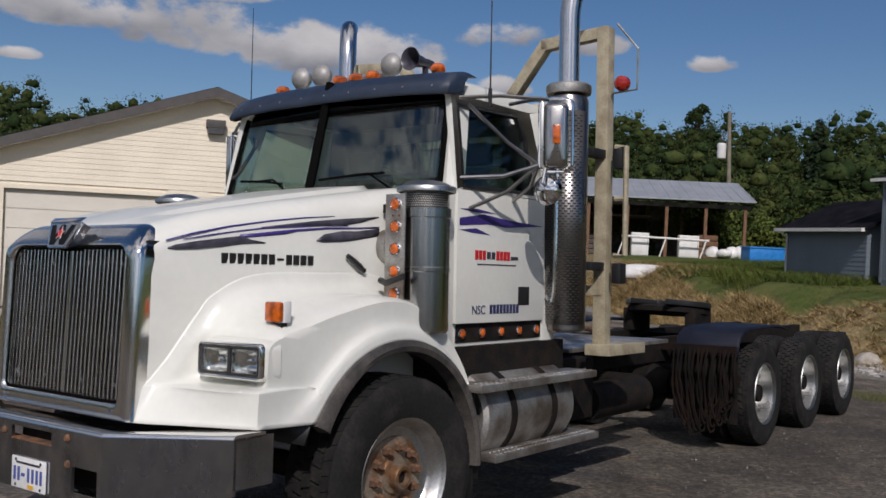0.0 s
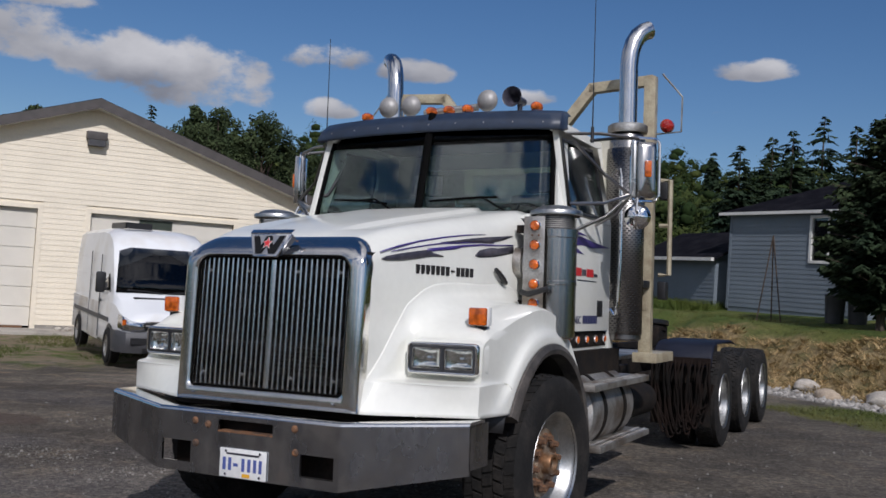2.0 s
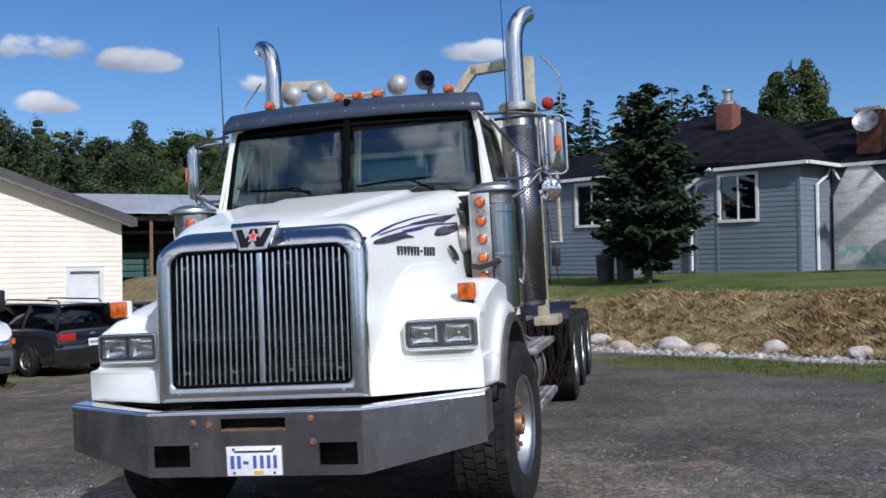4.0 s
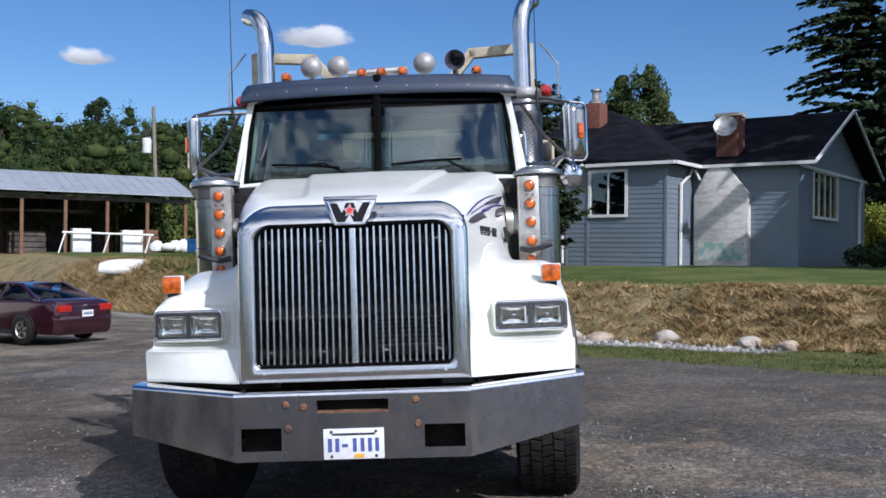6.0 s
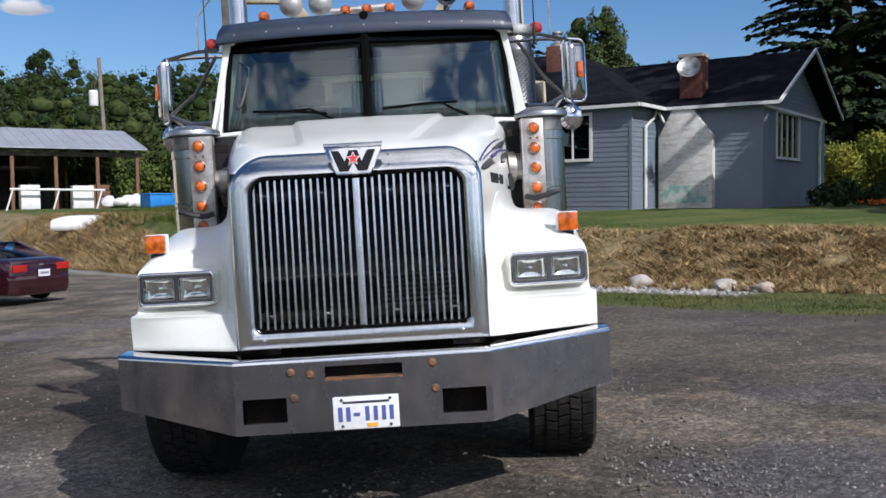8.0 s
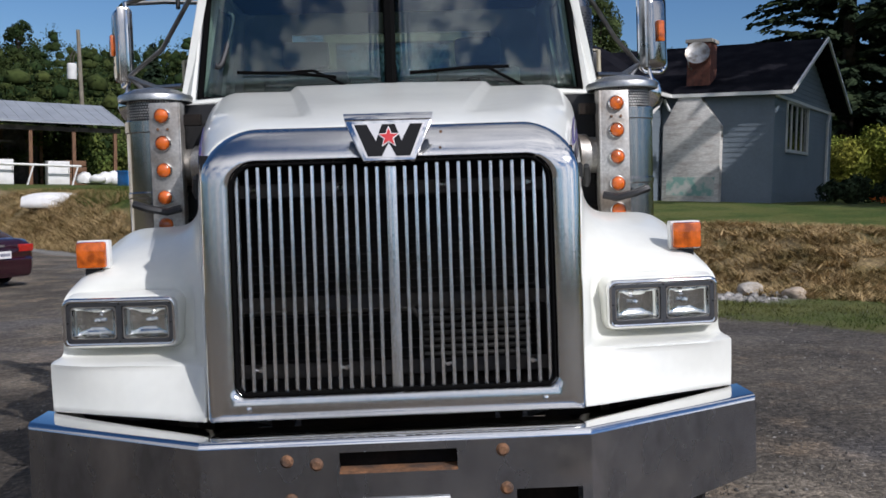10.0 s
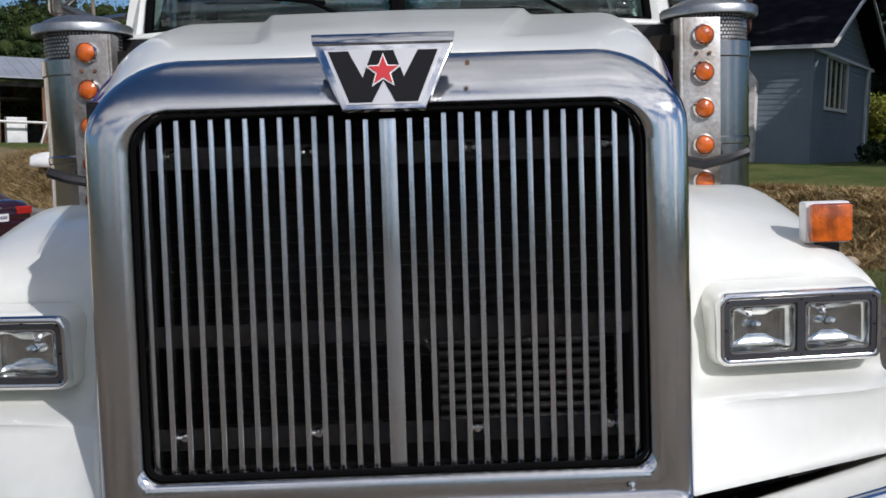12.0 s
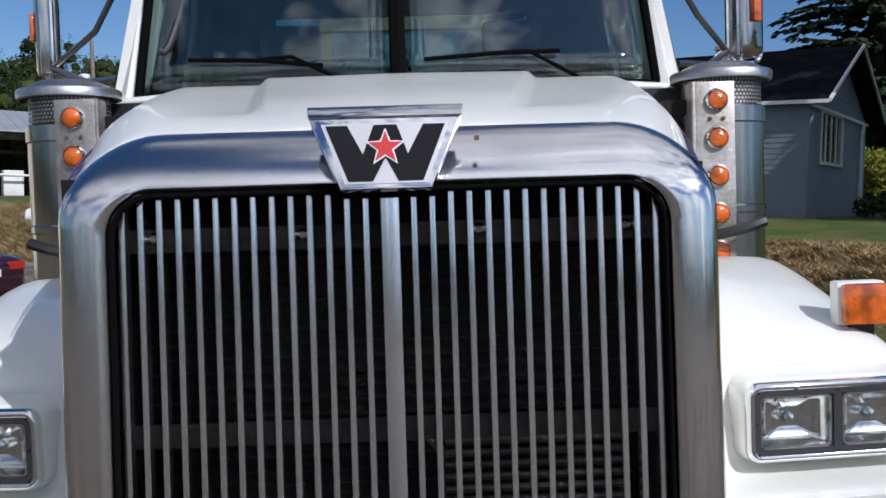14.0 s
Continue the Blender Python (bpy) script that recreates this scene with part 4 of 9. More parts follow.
def build_small_shed():
    m = frame_at(-3.45, 30.1, 1.05, -43.0)
    s = tagged(empty("garden_shed", m), "small blue-grey sided shed with a black shingle roof", "shed")
    L, D, top = 4.9, 4.2, 1.73
    w = part("wall", boxes((-L, 0, 0.02, D, -0.6, top)), SIDING_BLUE, s)
    siding(w, Matrix(), SIDING_BLUE, -0.1, top, 0.15, lambda z: [(-L, 0)])
    e = Matrix.Translation((0, 0, 0)) @ pose(0, 0, 0, 0, 0, 90)
    siding(w, e, SIDING_BLUE, -0.1, top, 0.15, lambda z: [(0, D)])
    bm = bmesh.new()
    prism(bm, [(0, top), (D, top), (D / 2, top + 0.95)], e @ pose(0, 0.1, 0, 90), 0.1)
    part("gable_wall", bm, SIDING_BLUE, s)
    bm = bmesh.new()
    for ya, yb in ((-0.3, D / 2), (D + 0.3, D / 2)):
        slab(bm, [(-L - 0.3, ya, top), (0.3, ya, top), (0.3, yb, top + 1.1), (-L - 0.3, yb, top + 1.1)], 0.1)
    part("roof", bm, SHINGLE, s, "black shingle roof")
    part("gutter", boxes((-L - 0.3, 0.3, -0.42, -0.3, top - 0.12, top)), TRIM_WHITE, s, "white gutter")
    bm = bmesh.new()
    tube(bm, [(-L - 0.1, -0.35, top - 0.1), (-L + 0.05, -0.06, top - 0.3), (-L + 0.05, -0.06, -0.1)], 0.04, 6)
    part("downpipe", bm, TRIM_WHITE, s)
    return s


def build_barn():
    m = frame_at(-21.5, 70.0, 0.95, math.degrees(math.atan2(-0.57, -0.82)))
    b = tagged(empty("pole_barn", m), "open pole barn with a grey tin roof on brown posts", "barn")
    L, D, eave, back = 31.0, 9.0, 4.75, 6.5
    bm = bmesh.new()
    slab(bm, [(-0.2, 0.8, eave), (L, 0.8, eave), (L, -D * 0.55, back), (-0.2, -D * 0.55, back)], 0.10)
    slab(bm, [(-0.2, -D - 1, eave + 0.4), (L, -D - 1, eave + 0.4), (L, -D * 0.55, back), (-0.2, -D * 0.55, back)], 0.10)
    r = part("roof", bm, TIN, b, "grey tin roof")
    for k in range(39):
        x = -0.1 + k * 0.8
        bm = bmesh.new()
        slab(bm, [(x, 0.82, eave + 0.03), (x + 0.05, 0.82, eave + 0.03), (x + 0.05, -D * 0.55, back + 0.03), (x, -D * 0.55, back + 0.03)], 0.03)
        part("roof_rib", bm, TIN, r)
    part("beam", boxes((0.0, L, -0.1, 0.1, eave - 0.62, eave - 0.3)), BARN_DARK, b)
    for k in range(11):
        x = 0.4 + 3.0 * k
        part("post", boxes((x - 0.12, x + 0.12, -0.12, 0.12, -0.8, eave - 0.6)), POST_WOOD, b, "brown wooden post")
        part("post", boxes((x - 0.12, x + 0.12, -D - 0.12, -D + 0.12, -0.8, eave)), POST_WOOD, b)
    part("back_wall", boxes((3.6, L, -D - 0.25, -D - 0.15, -0.8, eave)), BARN_DARK, b, "dark weathered board wall")
    part("loft", boxes((7.0, L, -D, -2.0, 3.3, 3.45)), BARN_DARK, b)
    return b


garage = build_garage()
house = build_house()
garden_shed = build_small_shed()
pole_barn = build_barn()

# ---- the truck ----
# Built square to its own axes: x across (driver's side positive), y from the grille to the rear, z up from its wheels' ground.
up = Vector((-SLOPE_X, -SLOPE_Y, 1)).normalized()
fore = (Vector((0, 1, 0)) - up * up.y).normalized()
side = fore.cross(up)
TRUCK_FRAME = Matrix((side, fore, up)).transposed().to_4x4()
truck = tagged(empty("semi_truck", TRUCK_FRAME), "white conventional semi tractor with a polished grille, parked on gravel", "truck")


def tp(name, bm, mat, label="", parent=None, **kw):
    return part(name, bm, mat, parent or truck, label, **kw)


def mirrored(bm, sx):
    if sx < 0:
        bmesh.ops.scale(bm, vec=(-1, 1, 1), verts=bm.verts)
    return bm


# -- bumper --
def holed_plate(bm, x0, x1, z0, z1, holes, ya, yb):
    """An upright plate in one piece, with rectangular openings through it."""
    xs = sorted({x0, x1, *[v for h in holes for v in h[:2]]})
    zs = sorted({z0, z1, *[v for h in holes for v in h[2:]]})
    verts = {}

    def at(i, k, y):
        if (i, k, y) not in verts:
            verts[i, k, y] = bm.verts.new((xs[i], y, zs[k]))
        return verts[i, k, y]

    def filled(i, k):
        if not (0 <= i < len(xs) - 1 and 0 <= k < len(zs) - 1):
            return False
        mx, mz = 0.5 * (xs[i] + xs[i + 1]), 0.5 * (zs[k] + zs[k + 1])
        return not any(a < mx < b and c < mz < d for a, b, c, d in holes)

    for i in range(len(xs) - 1):
        for k in range(len(zs) - 1):
            if not filled(i, k):
                continue
            for y in (ya, yb):
                bm.faces.new((at(i, k, y), at(i + 1, k, y), at(i + 1, k + 1, y), at(i, k + 1, y)))
            for di, dk, p, q in ((-1, 0, (i, k), (i, k + 1)), (1, 0, (i + 1, k), (i + 1, k + 1)), (0, -1, (i, k), (i + 1, k)), (0, 1, (i, k + 1), (i + 1, k + 1))):
                if not filled(i + di, k + dk):
                    bm.faces.new((at(*p, ya), at(*q, ya), at(*q, yb), at(*p, yb)))


def build_bumper():
    bm = bmesh.new()
    tops = ((-1.205, 0.13, 0.85), (-0.60, -0.12, 0.82), (0.60, -0.12, 0.82), (1.205, 0.13, 0.85))
    lows = (0.605, 0.492, 0.492, 0.605)
    holes = [(-0.565, -0.36, 0.545, 0.66), (0.365, 0.57, 0.545, 0.66), (-0.175, 0.185, 0.735, 0.795)]
    # centre plate with its openings
    holed_plate(bm, -0.60, 0.60, 0.492, 0.82, holes, -0.12, -0.105)
    bump = tp("bumper", bm, BUMPER, "scuffed chromed steel bumper with swept ends")
    for a, b, za, zb in ((tops[0], tops[1], lows[0], lows[1]), (tops[2], tops[3], lows[2], lows[3])):
        bm = bmesh.new()
        loft(bm, [[(a[0], a[1], a[2]), (a[0], a[1], za), (a[0], a[1] + 0.015, za), (a[0], a[1] + 0.015, a[2])],
                  [(b[0], b[1], b[2]), (b[0], b[1], zb), (b[0], b[1] + 0.015, zb), (b[0], b[1] + 0.015, b[2])]], closed=True, caps=True)
        tp("bumper_wing", bm, BUMPER, "", bump)
    # rolled top flange and end returns
    for i in range(3):
        a, b = Vector(tops[i]), Vector(tops[i + 1])
        back = Vector((0, 0.16, 0.0))
        lift = Vector((0, 0.022, 0.020))
        bm = bmesh.new()
        loft(bm, [[p, p + Vector((0, 0.003, 0.010)), p + Vector((0, 0.010, 0.017)), p + lift, p + lift + back, p + back + Vector((0, 0.022, 0.0)), p + Vector((0, 0.02, -0.01))] for p in (a, b)], closed=True, caps=True)
        tp("bumper_flange", bm, CHROME, "bright rolled top edge", bump, angle=60)
    for sx in (-1, 1):
        tp("bumper_return", boxes((sx * 1.205, sx * 1.19, 0.13, 0.36, 0.63, 0.855)), BUMPER, "", bump)
    bolts = [(-0.335, 0.775), (-0.245, 0.762), (-0.325, 0.655), (0.325, 0.785), (0.335, 0.665)]
    for x, z in bolts:
        bm = bmesh.new()
        lathe(bm, [(0.0, 0.012), (0.012, 0.012), (0.019, 0.004), (0.021, 0.0)], pose(x, -0.121, z, 90), 12)
        tp("bumper_bolt", bm, RUST, "rusty bolt head", bump)
    tp("tow_bracket", boxes((-0.2, 0.2, -0.05, -0.02, 0.70, 0.82)), DARK, "grimy tow bracket", bump)
    tp("tow_slot_lip", boxes((-0.176, 0.186, -0.1215, -0.06, 0.729, 0.737)), RUST, "rusty lip of the tow slot", bump)
    tp("backing", boxes((-0.58, 0.58, 0.02, 0.05, 0.52, 0.70)), DARK, "", bump)
    # number plate
    plate = tp("number_plate", boxes((-0.146, 0.160, -0.132, -0.124, 0.497, 0.650)), PLATE_WHITE, "white number plate with dark blue marks", bump, bevel=0.006)
    glyphs = [(x, x + w, -0.1345, -0.1325, 0.535, 0.602) for x, w in ((-0.123, 0.020), (-0.086, 0.020), (0.003, 0.019), (0.042, 0.019), (0.080, 0.019), (0.116, 0.019))]
    for g in glyphs + [(-0.052, -0.022, -0.1345, -0.1325, 0.558, 0.574)]:
        tp("plate_mark", boxes(g), PLATE_INK, "", plate)
    tp("plate_caption", boxes((-0.10, 0.115, -0.1345, -0.1325, 0.618, 0.628)), CHARCOAL, "", plate)
    tp("plate_sticker", boxes((0.008, 0.058, -0.1345, -0.1325, 0.505, 0.523)), YELLOW, "orange dated sticker", plate)
    for x, z in ((-0.105, 0.635), (0.12, 0.635), (-0.105, 0.512), (0.12, 0.512)):
        bm = bmesh.new()
        lathe(bm, [(0.0, 0.005), (0.007, 0.003), (0.008, 0.0)], pose(x, -0.1325, z, 90), 8)
        tp("plate_screw", bm, CHARCOAL, "", plate)


# -- grille --
def build_grille():
    lean = lambda z: 0.045 * (z - 0.88)
    roll = lambda x, z: 0.100 * max(0, (z - 1.680) / 0.130) ** 1.35
    sag = lambda x, z: 0.012 * (x / 0.6) ** 2 if z > 1.6 else 0
    off = 0.009
    rings = []
    for hw, z0, z1, rt, rb, y in ((0.603, 0.872, 1.812, 0.165, 0.012, 0.090), (0.606, 0.870, 1.813, 0.166, 0.012, 0.040), (0.604, 0.871, 1.811, 0.164, 0.012, 0.018),
                                  (0.597, 0.874, 1.803, 0.158, 0.014, 0.004), (0.584, 0.884, 1.786, 0.146, 0.016, -0.004), (0.560, 0.908, 1.752, 0.118, 0.02, -0.008), (0.532, 0.940, 1.714, 0.094, 0.028, -0.009),
                                  (0.520, 0.945, 1.705, 0.084, 0.035, -0.006), (0.514, 0.950, 1.699, 0.079, 0.035, 0.004), (0.511, 0.953, 1.695, 0.077, 0.035, 0.02), (0.511, 0.953, 1.695, 0.077, 0.035, 0.06)):
        rings.append([(x + off, y + lean(z) + roll(x, z), z - sag(x, z)) for x, z in rrect(hw, z0, z1, rt, rb, 10)])
    bm = bmesh.new()
    loft(bm, rings, closed=True)
    sur = tp("grille_surround", bm, SURROUND, "polished stainless grille surround", angle=60)
    bm = bmesh.new()
    rim = [(x + off, 0.012 + lean(z) + roll(x, z), z - sag(x, z)) for x, z in rrect(0.507, 0.957, 1.690, 0.074, 0.034, 8)]
    tube(bm, rim + [rim[0]], 0.006, 6)
    tp("edge_seal", bm, WIPER, "black rubber edging", sur)
    for x, z in ((-0.47, 0.915), (0.47, 0.915)):
        bm = bmesh.new()
        lathe(bm, [(0.0, 0.008), (0.008, 0.006), (0.010, 0.0)], pose(x + off, -0.012, z, 90), 10)
        tp("surround_bolt", bm, CHROME, "", sur)
    tp("emblem_bolt", boxes((0.168, 0.176, 0.035, 0.05, 1.768, 1.776)), RUST, "", sur)
    # carrier strips, bars
    strips = []
    for z in (1.02, 1.235, 1.60):
        strips.append((-0.505, 0.505, 0.060 + lean(z), 0.068 + lean(z), z - 0.022, z + 0.022))
    gr = tp("grille", boxes(*strips), CORE, "tall grille of upright polished bars")
    rows = [(s * (0.0445 + 0.0345 * k), 0.0056) for s in (-1, 1) for k in range(14)] + [(0.0, 0.0165)]
    for x, hw in rows:
        top = 1.661 if abs(x) > 0.48 else 1.668 if abs(x) < 0.09 else 1.677
        bm = bmesh.new()
        pts = [(-hw, 0.030), (-hw, 0.0016), (-hw * 0.80, 0.0004), (0.0, 0.0), (hw * 0.80, 0.0004), (hw, 0.0016), (hw, 0.030)]
        loft(bm, [[(x + off + px, 0.028 + lean(z) + py, z) for px, py in pts] for z in (0.952, top)], closed=True, caps=True)
        tp("grille_bar", bm, BAR, "wide polished centre bar" if hw > 0.01 else "", gr)
    for x in (-0.44, -0.165, 0.165, 0.44):
        for z in (1.605, 1.025):
            bm = bmesh.new()
            lathe(bm, [(0.0, 0.010), (0.006, 0.010), (0.011, 0.004), (0.013, 0.0)], pose(x + off, 0.058 + lean(z), z, 90), 10)
            tp("grille_bolt", bm, CHROME, "", gr)
    # what lies behind: shroud, condenser fins, cooler tubes, a cross pipe
    tp("grille_shroud", boxes((-0.60, -0.515, 0.09, 0.5, 0.90, 1.72), (0.515, 0.60, 0.09, 0.5, 0.90, 1.72), (-0.51, 0.51, 0.10, 0.5, 1.70, 1.72), (-0.51, 0.51, 0.10, 0.5, 0.90, 0.95)), CORE)
    core = tp("radiator", boxes((-0.51, 0.51, 0.30, 0.36, 0.95, 1.70)), CORE, "dark radiator core")
    for k in range(24):
        z = 0.98 + k * 0.03
        tp("radiator_fin", boxes((-0.5, 0.5, 0.285, 0.30, z, z + 0.006)), CORE, "", core)
    cool = tp("oil_cooler", boxes((0.10, 0.46, 0.19, 0.22, 1.00, 1.20)), CORE, "finned oil cooler")
    for k in range(8):
        bm = bmesh.new()
        rod(bm, (0.10, 0.175, 1.015 + k * 0.024), (0.46, 0.175, 1.015 + k * 0.024), 0.008, 8)
        tp("cooler_tube", bm, TUBE_DARK, "", cool)
    bm = bmesh.new()
    tube(bm, [(-0.50, 0.20, 1.195), (-0.2, 0.20, 1.20), (0.06, 0.20, 1.195), (0.10, 0.20, 1.15), (0.09, 0.21, 1.02)], 0.011, 8)
    tp("coolant_pipe", bm, TUBE_DARK)
    # badge: a silver trapezoid with dark wedges and a red star
    tilt = pose(0.007, 0.016, 1.754, 68) @ Matrix.Diagonal((1.03, 1.09, 1.0, 1.0))
    bm = bmesh.new()
    outline = [(-0.078, -0.074), (0.078, -0.074), (0.133, 0.050), (0.133, 0.056), (-0.133, 0.056), (-0.133, 0.050)]
    prism(bm, outline, tilt @ Matrix.Translation((0, 0, -0.006)), 0.018)
    em = tp("emblem", bm, CHROME, "chrome trapezoid badge with black wedges and a red star", bevel=0.004)
    # sides in navy: the sky's dark reflection in chrome, put into the colour
    bm = bmesh.new()
    loft(bm, [[tilt @ Vector((x * k, y * k + (rise if y < 0 else 0), z)) for x, y in outline] for z, rise, k in ((-0.052, 0.030, 0.93), (-0.005, 0.0, 0.975))], closed=True, caps=True)
    tp("badge_body", bm, NAVY, "badge sides coloured navy for chrome mirroring the sky", em)
    bm = bmesh.new()
    prism(bm, [(-0.134, 0.0), (0.134, 0.0), (0.138, 0.034), (-0.138, 0.034)], tilt @ Matrix.Translation((0, 0.052, 0.0135)) @ pose(0, 0, 0, -34), 0.004)
    tp("badge_brow", bm, CHROME, "bent chrome upper edge", em, bevel=0.0015)
    bm = bmesh.new()
    prism(bm, [(-0.070, -0.066), (0.070, -0.066), (0.112, 0.042), (-0.112, 0.042)], tilt @ Matrix.Translation((0, 0, 0.0125)), 0.0015)
    tp("badge_face", bm, STEEL, "", em)
    for poly in ([(-0.104, 0.038), (-0.066, 0.038), (-0.040, -0.012), (-0.022, -0.062), (-0.064, -0.062)], [(0.104, 0.038), (0.066, 0.038), (0.040, -0.012), (0.022, -0.062), (0.064, -0.062)],
                 [(-0.020, 0.038), (0.020, 0.038), (0.052, -0.052), (0.022, -0.062), (0.0, -0.020), (-0.022, -0.062), (-0.052, -0.052)]):
        bm = bmesh.new()
        prism(bm, poly, tilt @ Matrix.Translation((0, 0, 0.0142 + 0.0006 * (poly[0][0] > -0.05 and poly[0][0] < 0))), 0.0014)
        tp("badge_wedge", bm, BLACK_INK, "", em)
    for r0, r1, z, mat in ((0.036, 0.0155, 0.0165, PLATE_WHITE), (0.030, 0.0120, 0.0180, RED_INK)):
        bm = bmesh.new()
        star = [((r0 if k % 2 == 0 else r1) * math.sin(math.pi * k / 5), -0.004 + (r0 if k % 2 == 0 else r1) * math.cos(math.pi * k / 5)) for k in range(10)]
        prism(bm, star, tilt @ Matrix.Translation((0, 0, z)), 0.0015)
        tp("badge_star", bm, mat, "", em)


# -- hood and fenders --
def hood_half(y):
    """Half a cross-section of the hood at y, from the crown outwards and down: a raised middle, a hollow beside it, a round shoulder."""
    s = max(0.0, (y - 0.085) / 1.675)
    zc = 1.806 + 0.332 * s ** 0.82
    xs = 0.600 + 0.306 * s ** 0.9
    xr = lerp(0.235, 0.475, s)
    hollow = 0.021 * smooth((s - 0.10) / 0.14)
    rnd = lerp(0.150, 0.160, s)
    zs = zc - lerp(0.010, 0.030, s)
    inner = xs - rnd
    pts = [(0, zc), (xr * 0.6, zc - 0.003), (xr - 0.016, zc - 0.005), (xr - 0.004, zc - 0.007), (xr + 0.022, zc - 0.008 - hollow), (xr + 0.036, zc - 0.009 - hollow)]
    pts += [(lerp(xr + 0.036, inner, 0.55), lerp(zc - 0.009 - hollow, zs, 0.5)), (lerp(xr + 0.036, inner, 0.86), lerp(zc - 0.009 - hollow, zs, 0.85)), (inner, zs)]
    for k in range(1, 10):
        a = radians(90 * k / 9)
        pts.append((inner + rnd * math.sin(a), zs - rnd + rnd * math.cos(a)))
    low = zs - rnd
    for z in (lerp(low, 1.35, 0.33), lerp(low, 1.35, 0.66), 1.35, 1.1, 0.885):
        pts.append((xs + 0.006 + 0.02 * s, z))
    return pts


def build_hood():
    ys = [0.085, 0.11, 0.15, 0.19, 0.23, 0.27, 0.31, 0.36, 0.42, 0.5, 0.6, 0.8, 1.0, 1.2, 1.4, 1.55, 1.66, 1.74]
    secs = []
    for y in ys:
        ease = max(0.0, 1 - (y - 0.085) / 0.38)
        back = lambda z: ease * 0.085 * min(1.0, max(0.0, (z - 1.66) / 0.125)) ** 1.25
        h = [(x, z, y + back(z)) for x, z in hood_half(y)]
        secs.append([(-x, yy, z) for x, z, yy in h[::-1]] + [(x, yy, z) for x, z, yy in h[1:]])
    bm = bmesh.new()
    loft(bm, secs)
    tp("hood", bm, WHITE, "white sloping hood", angle=50, solid=0.012)


def hood_x(y, z):
    """The hood's flank at y and z."""
    h = hood_half(y)
    best = h[-1][0]
    for (xa, za), (xb, zb) in zip(h, h[1:]):
        if zb <= z <= za and za - zb > 1e-6:
            return lerp(xb, xa, (z - zb) / (za - zb))
    return best


ARCH = (1.25, 0.52, 0.715)


def on_flank(y, z, out=0.002):
    return Vector((hood_x(y, z) + out, y, z))


def fender_rows():
    # where each row leaves the hood's flank (y, z), its shoulder point and its arch angle
    rows = [((0.030, 0.872), (1.176, 0.285, 0.872), 29), ((0.145, 1.015), (1.180, 0.288, 1.015), 37), ((0.166, 1.040), (1.176, 0.296, 1.040), 38.5), ((0.185, 1.058), (1.158, 0.352, 1.062), 40),
            ((0.265, 1.155), (1.158, 0.358, 1.155), 45), ((0.320, 1.235), (1.156, 0.372, 1.236), 50), ((0.390, 1.340), (1.154, 0.450, 1.278), 56), ((0.470, 1.430), (1.152, 0.60, 1.318), 63),
            ((0.640, 1.485), (1.154, 0.86, 1.386), 75), ((1.05, 1.500), (1.160, 1.22, 1.440), 91), ((1.46, 1.475), (1.172, 1.53, 1.36), 109),
            ((1.75, 1.28), (1.185, 1.79, 1.12), 136), ((1.90, 0.9), (1.20, 1.93, 0.83), 158), ((1.97, 0.5), (1.20, 1.98, 0.5), 181)]
    out = []
    for i, (at, s, th) in enumerate(rows):
        s = Vector(s)
        a = on_flank(*at) if i < 11 else Vector((0.94, *at))
        c, n = -math.cos(radians(th)), math.sin(radians(th))
        on_arch = lambda x, r: Vector((x, ARCH[0] + r * c, ARCH[1] + r * n))
        if i == 0 or i > 10:
            ctrl = [a, a.lerp(s, 0.08), a.lerp(s, 0.3), a.lerp(s, 0.75), s]
        elif i < 3:
            ctrl = [on_flank(a.y - 0.085, a.z + 0.006), a + Vector((0.030, -0.020, 0)), a.lerp(s, 0.30) + Vector((0.01, -0.020, 0)), a.lerp(s, 0.72) + Vector((0.02, -0.032, 0)), s]
        elif i < 6:
            ctrl = [on_flank(a.y - 0.075, a.z + 0.012), a + Vector((0.022, -0.012, 0)), Vector((0.735, lerp(a.y, s.y + 0.03, 0.72), lerp(a.z, s.z, 0.2))), Vector((1.00, s.y + 0.035, lerp(a.z, s.z, 0.7))), s]
        elif i < 8:
            ctrl = [on_flank(a.y - 0.050, a.z + 0.040), a + Vector((0.022, -0.006, 0.008)), a.lerp(s, 0.26) + Vector((0, 0.010, -0.012)), a.lerp(s, 0.80) + Vector((0, 0, 0.026)), s]
        else:
            ctrl = [on_flank(a.y, a.z + 0.085), a + Vector((0.020, 0, 0.018)), a.lerp(s, 0.26) + Vector((0, 0, -0.006)), a.lerp(s, 0.80) + Vector((0, 0, 0.016)), s]
        row = curve_pts(ctrl, 4)[:-1]
        if i == 0:
            lip = on_arch(1.215, ARCH[2])
            out.append(row + [s.lerp(lip, k / 9) for k in range(10)])
            continue
        gap = math.hypot(s.y - ARCH[0], s.z - ARCH[1])
        flare = min(0.825, 0.5 * (gap + ARCH[2]))
        row += curve_pts([s, on_arch(lerp(s.x, 1.172, 0.7), flare), on_arch(1.206, lerp(ARCH[2], flare, 0.55)), on_arch(1.215, ARCH[2])], 3)
        out.append(row)
    # finer rows between
    cols = [curve_pts([r[j] for r in out], 5) for j in range(len(out[0]))]
    return [[c[i] for c in cols] for i in range(len(cols[0]))]


